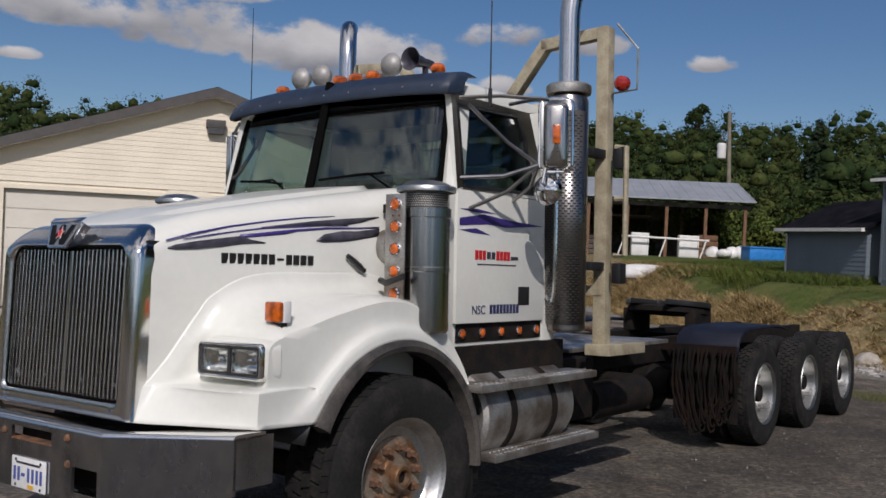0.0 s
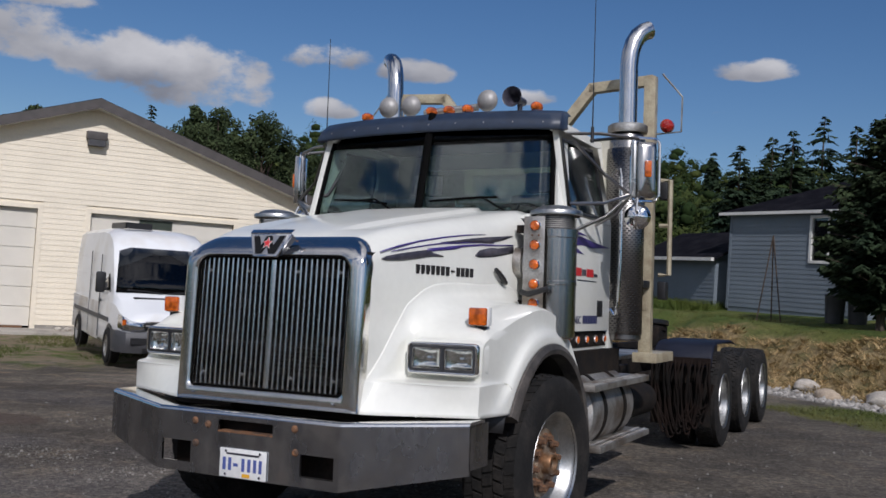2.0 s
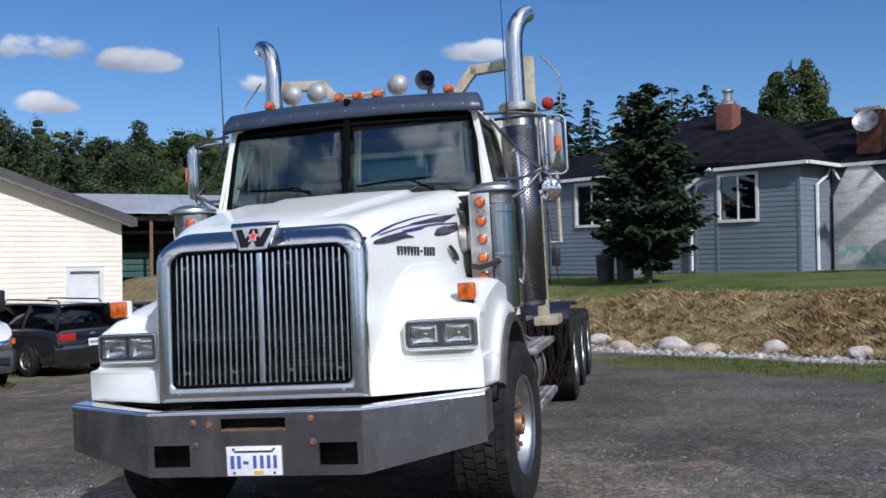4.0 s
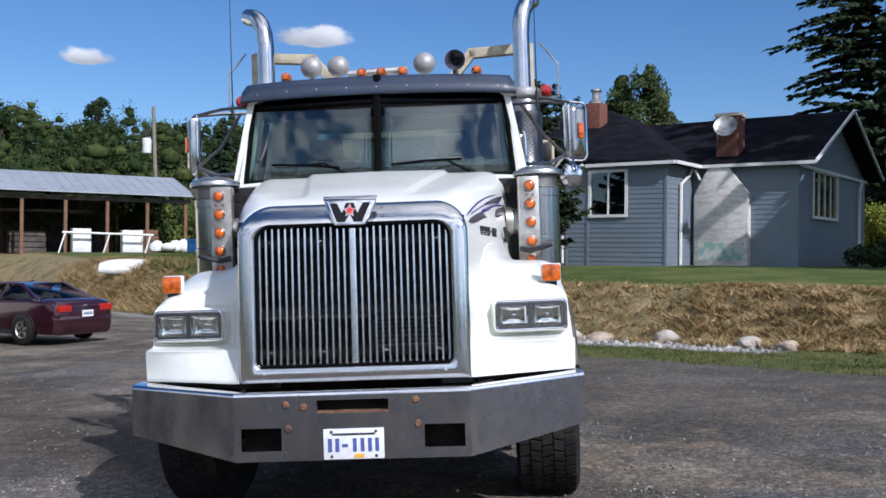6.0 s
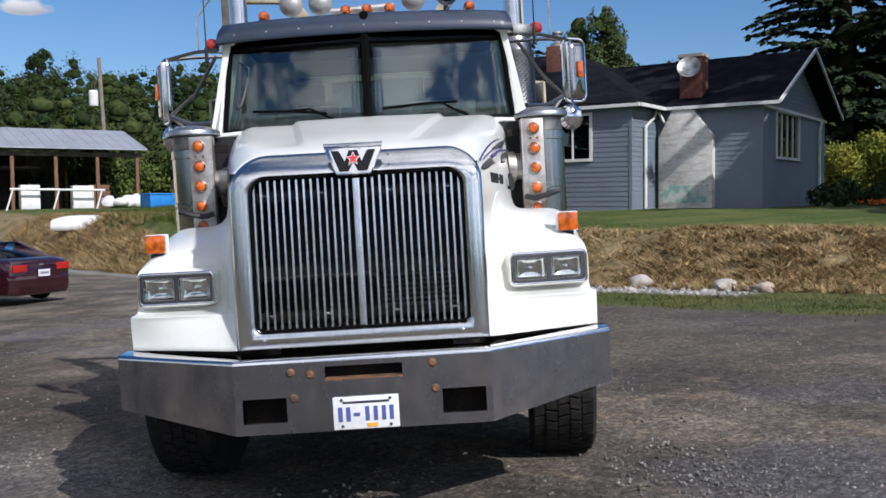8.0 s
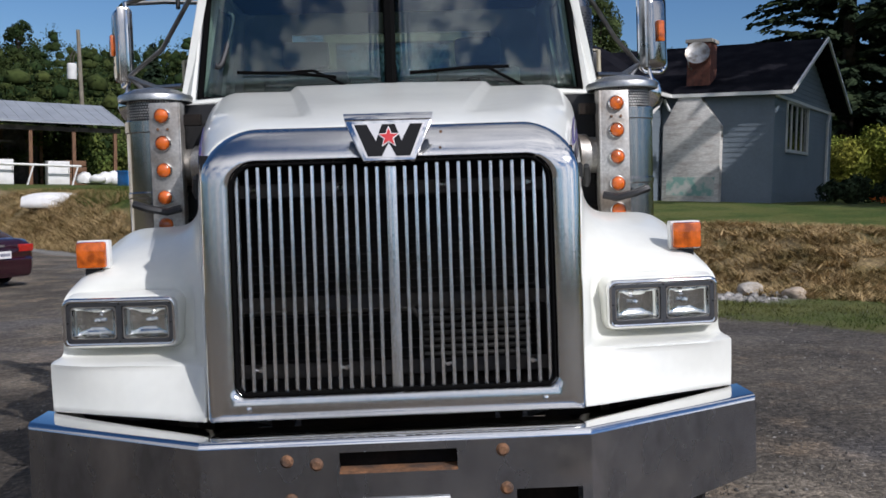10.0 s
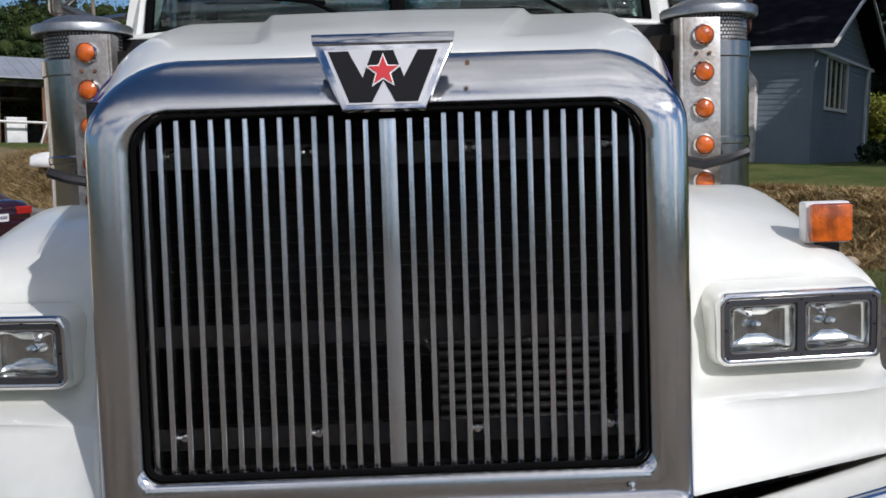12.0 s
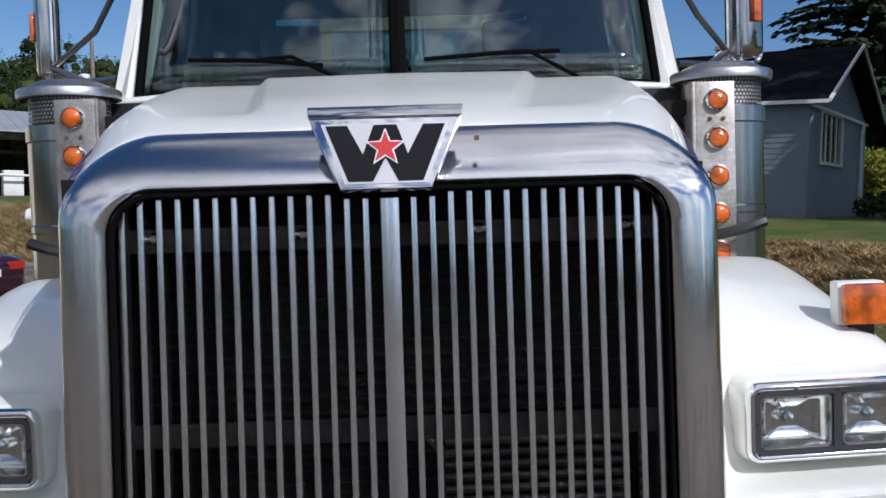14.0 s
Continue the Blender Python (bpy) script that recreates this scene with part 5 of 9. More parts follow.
def headlight_pair(sx):
    x0, x1, z0, z1 = 0.758, 1.135, 1.095, 1.240
    y = 0.300

    def swept(bm, sx):
        """Leans the lamp back towards its outer end."""
        for v in bm.verts:
            v.co.y += (v.co.x - x0) * 0.10
        return mirrored(bm, sx)
    mid = 0.5 * (x0 + x1)
    hw, hh = (x1 - x0) / 2, (z1 - z0) / 2

    def ring(grow, yy, r):
        return [(mid + px, yy, 0.5 * (z0 + z1) + pz) for px, pz in rrect(hw + grow, -hh - grow, hh + grow, r, r, 4)]
    bm = bmesh.new()
    loft(bm, [ring(0.030, y + 0.09, 0.05), ring(0.025, y + 0.055, 0.046), ring(0.020, y + 0.030, 0.040), ring(0.016, y + 0.008, 0.035), ring(0.008, y + 0.003, 0.03)], closed=True)
    sur = tp("headlight_surround", swept(bm, sx), WHITE, "white moulded lamp surround", angle=70)
    bm = bmesh.new()
    loft(bm, [ring(0.011, y + 0.06, 0.026), ring(0.014, y + 0.004, 0.028), ring(0.013, y - 0.008, 0.027), ring(0.009, y - 0.015, 0.024), ring(0.003, y - 0.017, 0.020), ring(-0.002, y - 0.014, 0.016)], closed=True)
    hl = tp("headlight", swept(bm, sx), CHROME, "chromed twin rectangular headlight", angle=70)
    bm = bmesh.new()
    loft(bm, [ring(-0.001, y - 0.004, 0.016), ring(-0.001, y - 0.012, 0.016), ring(-0.015, y - 0.012, 0.010), ring(-0.016, y + 0.03, 0.01)], closed=True)
    box(bm, mid - 0.009, mid + 0.009, y - 0.0125, y + 0.03, z0 + 0.012, z1 - 0.012)
    tp("face_plate", swept(bm, sx), BEZEL, "grey steel face plate", hl, angle=50)
    for px, pz in ((-0.178, 0.066), (-0.178, -0.066), (0.178, 0.066), (0.178, -0.066), (0.0, 0.066), (0.0, -0.066), (-0.095, 0.0715), (0.075, 0.0715), (-0.1815, 0.0), (0.1815, 0.0)):
        bm = bmesh.new()
        lathe(bm, [(0.0, 0.003), (0.0035, 0.002), (0.004, -0.002)], pose(mid + px, y - 0.0125, 0.5 * (z0 + z1) + pz, 90), 8)
        tp("bezel_screw", swept(bm, sx), BLACK, "", hl)
    for a, b in ((x0 + 0.014, mid - 0.010), (mid + 0.010, x1 - 0.014)):
        c = 0.5 * (a + b)
        bm = bmesh.new()
        zc = 0.5 * (z0 + z1)
        secs = []
        for sc, yy in ((1.0, 0.010), (0.9, 0.024), (0.62, 0.036), (0.25, 0.041)):
            secs.append([(c + px * sc, y + yy, zc + pz * (sc ** 0.7)) for px, pz in rrect((b - a) / 2 - 0.003, -hh + 0.018, hh - 0.018, 0.012, 0.012, 3)])
        loft(bm, secs, closed=True)
        bm.faces.new([bm.verts.new(p) for p in secs[-1]])
        unit = tp("lamp_reflector", swept(bm, sx), REFLECTOR, "", hl, angle=70)
        bm = bmesh.new()
        n = 12
        sec = []
        for k in range(n + 1):
            px = lerp(a + 0.003, b - 0.003, k / n)
            wav = 0.0025 * math.cos(math.pi * k)
            sec.append([(px, y + 0.006 + wav, z0 + 0.018), (px, y + 0.004 + wav, zc), (px, y + 0.006 + wav, z1 - 0.018)])
        loft(bm, sec)
        tp("lamp_lens", swept(bm, sx), LENS, "", hl)
        def rim(gx, yy):
            return [(c + px, yy, zc + pz) for px, pz in rrect((b - a) / 2 + gx, -hh + 0.015 - gx, hh - 0.015 + gx, 0.012, 0.012, 3)]
        bm = bmesh.new()
        loft(bm, [rim(0.006, y + 0.002), rim(0.006, y - 0.0105), rim(-0.001, y - 0.0105), rim(-0.001, y + 0.01)], closed=True)
        tp("gasket", swept(bm, sx), BLACK, "black rubber gasket", hl, angle=50)
        bm = bmesh.new()
        loft(bm, [rim(-0.001, y + 0.008), rim(-0.001, y - 0.008), rim(-0.005, y - 0.008), rim(-0.006, y + 0.010)], closed=True)
        tp("lens_rim", swept(bm, sx), CHROME, "bright lens rim", hl, angle=50)
        bm = bmesh.new()
        lathe(bm, [(0.0, -0.0), (0.010, 0.002), (0.012, 0.02)], pose(c, y + 0.018, zc, -90), 10)
        tp("bulb", swept(bm, sx), CHROME, "", hl)


def turn_signal(sx):
    bm = bmesh.new()
    box(bm, 1.022, 1.135, 0.475, 0.52, 1.345, 1.448)
    ts = tp("turn_signal", mirrored(bm, sx), PLATE_WHITE, "amber turn signal in a white housing", bevel=0.008)
    bm = bmesh.new()
    box(bm, 1.026, 1.131, 0.445, 0.474, 1.349, 1.444)
    tp("amber_lens", mirrored(bm, sx), AMBER, "", ts, bevel=0.012)
    bm = bmesh.new()
    box(bm, 1.05, 1.11, 0.48, 0.515, 1.290, 1.347)
    tp("signal_foot", mirrored(bm, sx), BLACK, "", ts)


def build_fenders():
    rows = fender_rows()
    for sx in (1, -1):
        bm = bmesh.new()
        loft(bm, rows)
        tp("fender", mirrored(bm, sx), WHITE, "white moulded front fender", angle=48, solid=0.010)
        # worn arch trim
        bm = bmesh.new()
        secs = []
        for k in range(40):
            th = radians(lerp(28, 183, k / 39))
            wide = lerp(0.085, 0.055, min(1, k / 12))
            c, s_ = -math.cos(th), math.sin(th)
            secs.append([(x, ARCH[0] + r * c, ARCH[1] + r * s_) for x, r in ((1.19, ARCH[2] + 0.004), (1.228, ARCH[2] + 0.004), (1.245, ARCH[2] - wide * 0.5), (1.236, ARCH[2] - wide), (1.15, ARCH[2] - wide - 0.01), (1.15, ARCH[2] - wide + 0.01))])
        loft(bm, secs, closed=True, caps=True)
        tp("wheel_arch_trim", mirrored(bm, sx), FLARE, "worn dark rubber arch trim", angle=40)
        bm = bmesh.new()
        secs = []
        for k in range(24):
            th = radians(lerp(20, 190, k / 23))
            secs.append([(x, ARCH[0] - 0.74 * math.cos(th), ARCH[1] + 0.74 * math.sin(th)) for x in (0.66, 1.20)])
        loft(bm, secs)
        bm.faces.new([bm.verts.new((0.66, ARCH[0] - 0.74 * math.cos(radians(a)), ARCH[1] + 0.74 * math.sin(radians(a)))) for a in range(20, 191, 10)])
        tp("wheel_well", mirrored(bm, sx), BLACK, solid=0.01)
        headlight_pair(sx)
        turn_signal(sx)


# -- wheels --
def finish(bm, name):
    bmesh.ops.recalc_face_normals(bm, faces=bm.faces)
    me = bpy.data.meshes.new(name)
    bm.to_mesh(me)
    bm.free()
    me.shade_smooth()
    me.set_sharp_from_angle(angle=radians(35))
    me.materials.append(RUBBER)
    return me


def tyre_mesh(R, w, rim, lugs):
    """A tyre with tread blocks, axis along x, outer face towards +x."""
    bm = bmesh.new()
    h = w / 2
    m = pose(0, 0, 0, 0, 90)
    prof = [(rim, -h * 0.78), (rim + 0.02, -h * 0.92), (R - 0.10, -h), (R - 0.045, -h * 0.97), (R - 0.012, -h * 0.86), (R - 0.012, h * 0.86), (R - 0.045, h * 0.97), (R - 0.10, h), (rim + 0.05, h * 0.97), (rim + 0.02, h * 0.92), (rim, h * 0.78)]
    lathe(bm, prof, m, 56, closed=True)
    carcass = finish(bm, "tyre")
    bm = bmesh.new()
    rows = 5
    for k in range(lugs):
        for j in range(rows):
            a = 2 * math.pi * (k + 0.5 * (j % 2)) / lugs
            xc = lerp(-h * 0.70, h * 0.70, j / (rows - 1))
            hwx = h * 0.155
            ha = math.pi / lugs * 0.74
            skew = 0.25 * ha * (1 if j % 2 else -1)
            top, base = R, R - 0.014
            edge = 0.012 if j in (0, rows - 1) else 0
            pts = []
            for r in (base, top - edge * 0.5):
                for dx, da in ((-hwx, -ha + skew), (hwx, -ha - skew), (hwx, ha - skew), (-hwx, ha + skew)):
                    pts.append(bm.verts.new((xc + dx, r * math.sin(a + da), r * math.cos(a + da))))
            bm.faces.new(pts[4:])
            for i in range(4):
                bm.faces.new((pts[i], pts[(i + 1) % 4], pts[4 + (i + 1) % 4], pts[4 + i]))
    return carcass, finish(bm, "tread")


def hang(name, me, parent, m=None, label=""):
    ob = new(name, me)
    ob.parent = parent
    if m is not None:
        ob.matrix_local = m
    if label:
        ob["label"] = label
    return ob


def lathe_mesh(name, prof, mat, seg=40, turn=None):
    bm = bmesh.new()
    lathe(bm, prof, turn or pose(0, 0, 0, 0, 90), seg, closed=True)
    bmesh.ops.recalc_face_normals(bm, faces=bm.faces)
    me = bpy.data.meshes.new(name)
    bm.to_mesh(me)
    bm.free()
    me.shade_smooth()
    me.set_sharp_from_angle(angle=radians(40))
    me.materials.append(mat)
    return me


STEER_TYRE = tyre_mesh(0.530, 0.385, 0.295, 44)
DRIVE_TYRE = tyre_mesh(0.505, 0.265, 0.290, 46)
STEER_RIM = lathe_mesh("rim", [(0.300, 0.168), (0.312, 0.178), (0.316, 0.170), (0.300, 0.160), (0.286, 0.145), (0.272, 0.105), (0.258, 0.085), (0.215, 0.078), (0.12, 0.080), (0.12, 0.04), (0.27, 0.04), (0.29, -0.15), (0.30, -0.15)], ALU)
DRIVE_RIM = lathe_mesh("rim", [(0.295, 0.122), (0.308, 0.130), (0.311, 0.122), (0.295, 0.110), (0.285, 0.06), (0.272, -0.03), (0.262, -0.06), (0.215, -0.07), (0.13, -0.065), (0.13, -0.09), (0.27, -0.09), (0.29, -0.12)], ALU)
STEER_HUB = lathe_mesh("hub", [(0.0, 0.135), (0.034, 0.135), (0.040, 0.165), (0.058, 0.165), (0.064, 0.155), (0.068, 0.110), (0.092, 0.102), (0.10, 0.088), (0.205, 0.084), (0.21, 0.075), (0.0, 0.07)], RIM_STAIN, 32)
DRIVE_HUB = lathe_mesh("hub", [(0.0, 0.075), (0.075, 0.075), (0.085, 0.065), (0.088, -0.06), (0.11, -0.066), (0.0, -0.07)], DARK, 24)
# flat dark disc for the shade inside the hub's hollow centre
HUB_HOLLOW_SHADE = lathe_mesh("hub_hollow_shade", [(0.0, 0.138), (0.033, 0.138), (0.033, 0.130), (0.0, 0.130)], DARK, 20)
NUT = lathe_mesh("wheel_nut", [(0.0, 0.055), (0.018, 0.055), (0.019, 0.028), (0.026, 0.026), (0.030, 0.0), (0.0, 0.0)], RUST, 6)
CHROME_NUT = lathe_mesh("wheel_nut", [(0.0, 0.05), (0.012, 0.05), (0.016, 0.03), (0.017, 0.0), (0.0, 0.0)], ALU_DULL, 6)


def wheel(sx, x, y, z, tyre, rim, hub, nut, ring, nuts, depth, label, steer=0):
    w = empty("wheel")
    w.parent = truck
    w["label"] = label
    w.matrix_local = Matrix.Translation((sx * x, y, z)) @ pose(0, 0, 0, 0, 0, steer) @ (pose(0, 0, 0) if sx > 0 else pose(0, 0, 0, 0, 0, 180))
    ty = hang("tyre", tyre[0], w, pose(0, 0, 0, 17 * (y % 3)))
    tagged(hang("tread", tyre[1], ty), kind="stuff")
    if rim:
        hang("rim", rim, w)
    if hub:
        hang("hub", hub, w)
        if hub is STEER_HUB:
            hang("hub_hollow_shade", HUB_HOLLOW_SHADE, w)
        for k in range(nuts):
            a = 2 * math.pi * (k + 0.3) / nuts
            hang("wheel_nut", nut, w, Matrix.Translation((depth, ring * math.sin(a), ring * math.cos(a))))
    return w


def build_wheels():
    for sx in (1, -1):
        wheel(sx, 1.090 if sx > 0 else 1.070, 1.25, 0.525, STEER_TYRE, STEER_RIM, STEER_HUB, NUT, 0.150, 10, 0.083, "wide front tyre on an aluminium rim with rusty nuts", steer=-5)
        for y in (6.95, 8.42, 9.85):
            wheel(sx, 1.085, y, 0.465, DRIVE_TYRE, DRIVE_RIM, DRIVE_HUB, CHROME_NUT, 0.142, 10, -0.068, "dual rear tyre with a deep aluminium rim")
            wheel(sx, 0.765, y, 0.465, DRIVE_TYRE, None, None, None, 0, 0, 0, "inner rear tyre")
    for y in (1.25, 6.95, 8.42, 9.85):
        bm = bmesh.new()
        rod(bm, (-0.95, y, 0.48), (0.95, y, 0.48), 0.075, 12)
        if y > 2:
            lathe(bm, [(0.0, -0.24), (0.13, -0.2), (0.2, 0.0), (0.13, 0.2), (0.0, 0.24)], pose(0, y, 0.48, 0, 90), 18)
        tp("axle", bm, DARK, "grimy axle")


build_bumper()
build_grille()
build_hood()
build_fenders()
build_wheels()

# -- cab --
def cab_x(z):
    return 1.055 if z < 2.1 else lerp(1.055, 0.928, min(1.0, (z - 2.1) / 0.68))


def side_plate(bm, poly, inset=0.0, thick=0.035):
    """A plate on the cab's flank from (y, z) corners."""
    a = [bm.verts.new((cab_x(z) - inset, y, z)) for y, z in poly]
    b = [bm.verts.new((cab_x(z) - inset - thick, y, z)) for y, z in poly]
    bm.faces.new(a)
    bm.faces.new(b[::-1])
    n = len(poly)
    for i in range(n):
        bm.faces.new((a[i], b[i], b[(i + 1) % n], a[(i + 1) % n]))


def side_ring(bm, outer, inner, inset=0.0, thick=0.04):
    n = len(outer)
    for i in range(n):
        j = (i + 1) % n
        side_plate(bm, [outer[i], outer[j], inner[j], inner[i]], inset, thick)


def flat_shape(name, polys, sx, mat, parent, label="", lift=0.0025, surf=None):
    """Thin stickers on the flank; polys are (y, z) outlines."""
    surf = surf or (lambda y, z: cab_x(z))
    if len(polys) > 1:
        for poly in polys:
            flat_shape(name, [poly], sx, mat, parent, label, lift, surf)
        return None
    bm = bmesh.new()
    for poly in polys:
        vs = [bm.verts.new((surf(y, z) + lift, y, z)) for y, z in poly]
        ws = [bm.verts.new((surf(y, z) + lift - 0.002, y, z)) for y, z in poly]
        bm.faces.new(vs)
        bm.faces.new(ws[::-1])
        for i in range(len(poly)):
            bm.faces.new((vs[i], ws[i], ws[(i + 1) % len(poly)], vs[(i + 1) % len(poly)]))
    return tp(name, mirrored(bm, sx), mat, label, parent)


def lettering(name, text, size, at, sx, mat, parent):
    """Raised letters on the flank in the built-in font."""
    cu = bpy.data.curves.new(name, "FONT")
    cu.body, cu.size, cu.extrude = text, size, 0.0008
    tmp = bpy.data.objects.new(name + "_curve", cu)
    me = bpy.data.meshes.new_from_object(tmp)
    bpy.data.objects.remove(tmp)
    me.materials.append(mat)
    m = Matrix.Translation(at) @ (pose(0, 0, 0, 0, 0, 90) if sx > 0 else pose(0, 0, 0, 0, 0, -90)) @ pose(0, 0, 0, 90)
    me.transform(m)
    ob = new(name, me)
    ob.parent = parent
    ob["label"] = "dark blue letters on the door"
    return ob


def hood_stripe(name, strips, sx, mat, label=""):
    bm = bmesh.new()
    for topp, low in strips:
        rows = []
        for (ya, za), (yb, zb) in zip(topp, low):
            row = []
            for y, z in ((ya, za), (0.5 * (ya + yb), 0.5 * (za + zb)), (yb, zb)):
                row.append((hood_x(y, z) + 0.004, y, z))
            rows.append(row)
        loft(bm, rows)
    return tp(name, mirrored(bm, sx), mat, label, None, solid=0.002)


def amber_marker(m, parent, r=0.034, name="marker_light"):
    bm = bmesh.new()
    lathe(bm, [(r * 1.25, 0.0), (r * 1.25, 0.008), (r * 1.08, 0.016), (r * 1.0, 0.012)], m, 20, closed=True)
    ml = tp(name, bm, CHROME, "round amber light in a chrome ring", parent)
    bm = bmesh.new()
    lathe(bm, [(r, 0.006), (r * 0.96, 0.016), (r * 0.7, 0.022), (r * 0.25, 0.025), (0.0, 0.0255)], m, 18, closed=True)
    ob = tp("amber_lens", bm, AMBER, "", None)
    ob.parent = ml if parent is truck or parent is None else parent
    return ml


def build_cab():
    # shell
    for sx in (1, -1):
        bm = bmesh.new()
        side_plate(bm, [(1.66, 1.15), (1.90, 1.15), (1.90, 2.10), (1.66, 2.10)])
        side_plate(bm, [(2.91, 1.15), (3.06, 1.15), (3.06, 2.74), (2.875, 2.70), (2.905, 2.45)])
        side_plate(bm, [(2.13, 2.705), (2.875, 2.705), (3.06, 2.735), (3.06, 2.775), (2.13, 2.775)])
        side_plate(bm, [(1.90, 1.15), (2.91, 1.15), (2.91, 1.29), (1.90, 1.29)], inset=0.02)
        tp("cab_side", mirrored(bm, sx), WHITE, bevel=0.006)
        # windscreen pillar
        bm = bmesh.new()
        loft(bm, [[(lerp(xa, xb, t), lerp(ya, yb, t), lerp(2.08, 2.76, t)) for xa, ya, xb, yb in ((1.052, 1.99, 0.932, 2.20), (1.046, 1.905, 0.935, 2.075), (1.010, 1.862, 0.926, 2.02), (0.965, 1.875, 0.905, 2.025), (0.965, 1.99, 0.88, 2.20))] for t in (0.0, 0.3, 0.6, 0.9)], closed=True, caps=True)
        tp("windscreen_pillar", mirrored(bm, sx), WHITE, angle=40)
        # door
        bm = bmesh.new()
        side_plate(bm, [(1.908, 1.297), (2.902, 1.297), (2.902, 2.098), (1.908, 2.098)], inset=-0.012, thick=0.05)
        side_ring(bm, [(1.908, 2.10), (2.902, 2.10), (2.900, 2.45), (2.868, 2.70), (1.965, 2.70)], [(1.968, 2.115), (2.775, 2.130), (2.765, 2.50), (2.70, 2.658), (2.018, 2.638)], inset=-0.010, thick=0.045)
        door = tp("cab_door", mirrored(bm, sx), WHITE, "white cab door with a purple stripe", bevel=0.006)
        bm = bmesh.new()
        side_ring(bm, [(1.964, 2.11), (2.779, 2.126), (2.769, 2.505), (2.702, 2.663), (2.014, 2.643)], [(1.985, 2.132), (2.758, 2.147), (2.749, 2.495), (2.690, 2.643), (2.032, 2.622)], inset=-0.014, thick=0.02)
        tp("window_seal", mirrored(bm, sx), BLACK, "", door)
        bm = bmesh.new()
        side_plate(bm, [(1.975, 2.120), (2.768, 2.136), (2.758, 2.50), (2.695, 2.652), (2.022, 2.630)], inset=0.004, thick=0.005)
        tp("window_pane", mirrored(bm, sx), GLASS_DOOR, "", door)
        bm = bmesh.new()
        side_plate(bm, [(2.585, 1.40), (2.715, 1.40), (2.715, 1.52), (2.585, 1.52)], inset=-0.016, thick=0.006)
        dh = tp("door_handle", mirrored(bm, sx), BLACK, "black recessed door handle", door, bevel=0.004)
        flat_shape("door_stripe", [[(1.93, 1.93), (2.18, 1.965), (2.42, 1.945), (2.87, 1.925), (2.42, 1.895), (2.22, 1.905), (1.93, 1.885)]], sx, PURPLE, door, lift=0.0145)
        flat_shape("door_stripe", [[(1.93, 1.985), (2.10, 1.995), (2.33, 1.975), (2.08, 1.972)], [(1.93, 1.86), (2.1, 1.875), (2.25, 1.84), (2.06, 1.846)]], sx, PURPLE, door, lift=0.0145)
        # lettering drawn as plain blocks: a red-and-dark company mark, a caption, a dark number row
        flat_shape("sign_block", [[(y, 1.685), (y + 0.034, 1.685), (y + 0.034, 1.742), (y, 1.742)] for y in (2.095, 2.135, 2.175, 2.325, 2.365, 2.405, 2.445)], sx, RED_INK, door, "red blocks of a company mark", lift=0.0145)
        flat_shape("sign_block", [[(y, 1.69), (y + 0.04, 1.69), (y + 0.04, 1.735), (y, 1.735)] for y in (2.222, 2.272)] + [[(2.49, 1.69), (2.575, 1.69), (2.575, 1.712), (2.49, 1.712)]], sx, CHARCOAL, door, lift=0.0145)
        flat_shape("sign_caption", [[(2.12, 1.652), (2.55, 1.652), (2.55, 1.660), (2.12, 1.660)]], sx, CHARCOAL, door, lift=0.0145)
        flat_shape("sign_block", [[(y, 1.350), (y + 0.029, 1.350), (y + 0.029, 1.408), (y, 1.408)] for y in [2.262 + 0.0375 * k for k in range(9)]], sx, INK, door, "dark blue number block", lift=0.0145)
        lettering("sign_letters", "NSC", 0.076, (sx * (cab_x(1.35) + 0.0165), 2.065 if sx > 0 else 2.23, 1.352), sx, INK, door)
        # light row under the door
        bm = bmesh.new()
        box(bm, 1.0, 1.04, 1.95, 3.0, 1.18, 1.29)
        strip = tp("light_bar", mirrored(bm, sx), DARK, "grimy light strip under the door")
        for k in range(5):
            amber_marker(Matrix.Translation((sx * 1.042, 2.0 + 0.21 * k, 1.235)) @ pose(0, 0, 0, 0, sx * 90), strip, 0.026)
        # exhaust-side grab handle
        bm = bmesh.new()
        tube(bm, curve_pts([(1.06, 2.95, 2.5), (1.12, 2.95, 2.48), (1.12, 2.95, 1.5), (1.06, 2.95, 1.46)], 4), 0.016, 8)
        tp("grab_rail", mirrored(bm, sx), CHROME, "upright grab rail")
    # roof
    bm = bmesh.new()
    secs = []
    for y, dz, dx in ((1.97, -0.02, 0.0), (2.03, 0.03, 0.0), (2.3, 0.05, 0.0), (2.7, 0.055, 0.0), (2.95, 0.04, 0.0), (3.04, 0.0, 0.0), (3.075, -0.06, -0.02)):
        row = []
        for k in range(21):
            u = -1 + 2 * k / 20
            row.append(((0.925 + dx) * u, y, 2.765 + dz + 0.040 * (1 - abs(u) ** 4) - (0.05 if abs(u) == 1 else 0)))
        secs.append(row)
    loft(bm, secs)
    tp("cab_roof", bm, WHITE, "white cab roof", angle=60, solid=0.03)
    tp("roof_liner", boxes((-0.90, 0.90, 2.0, 3.02, 2.725, 2.735), (-0.88, 0.88, 1.985, 2.0, 2.66, 2.735)), LINER, "dark cloth roof liner")
    bm = bmesh.new()
    wall_with_holes(bm, Matrix(), -1.02, 1.02, 1.15, 2.80, [(-0.62, 0.62, 2.16, 2.60)], 3.03, 3.07)
    tp("cab_back", bm, CREAM, "cream cab back with a wide rear window")
    tp("rear_window", boxes((-0.62, 0.62, 3.045, 3.05, 2.16, 2.60)), GLASS_DOOR)
    tp("cab_floor", boxes((-1.02, 1.02, 1.66, 3.03, 1.28, 1.32)), INTERIOR)
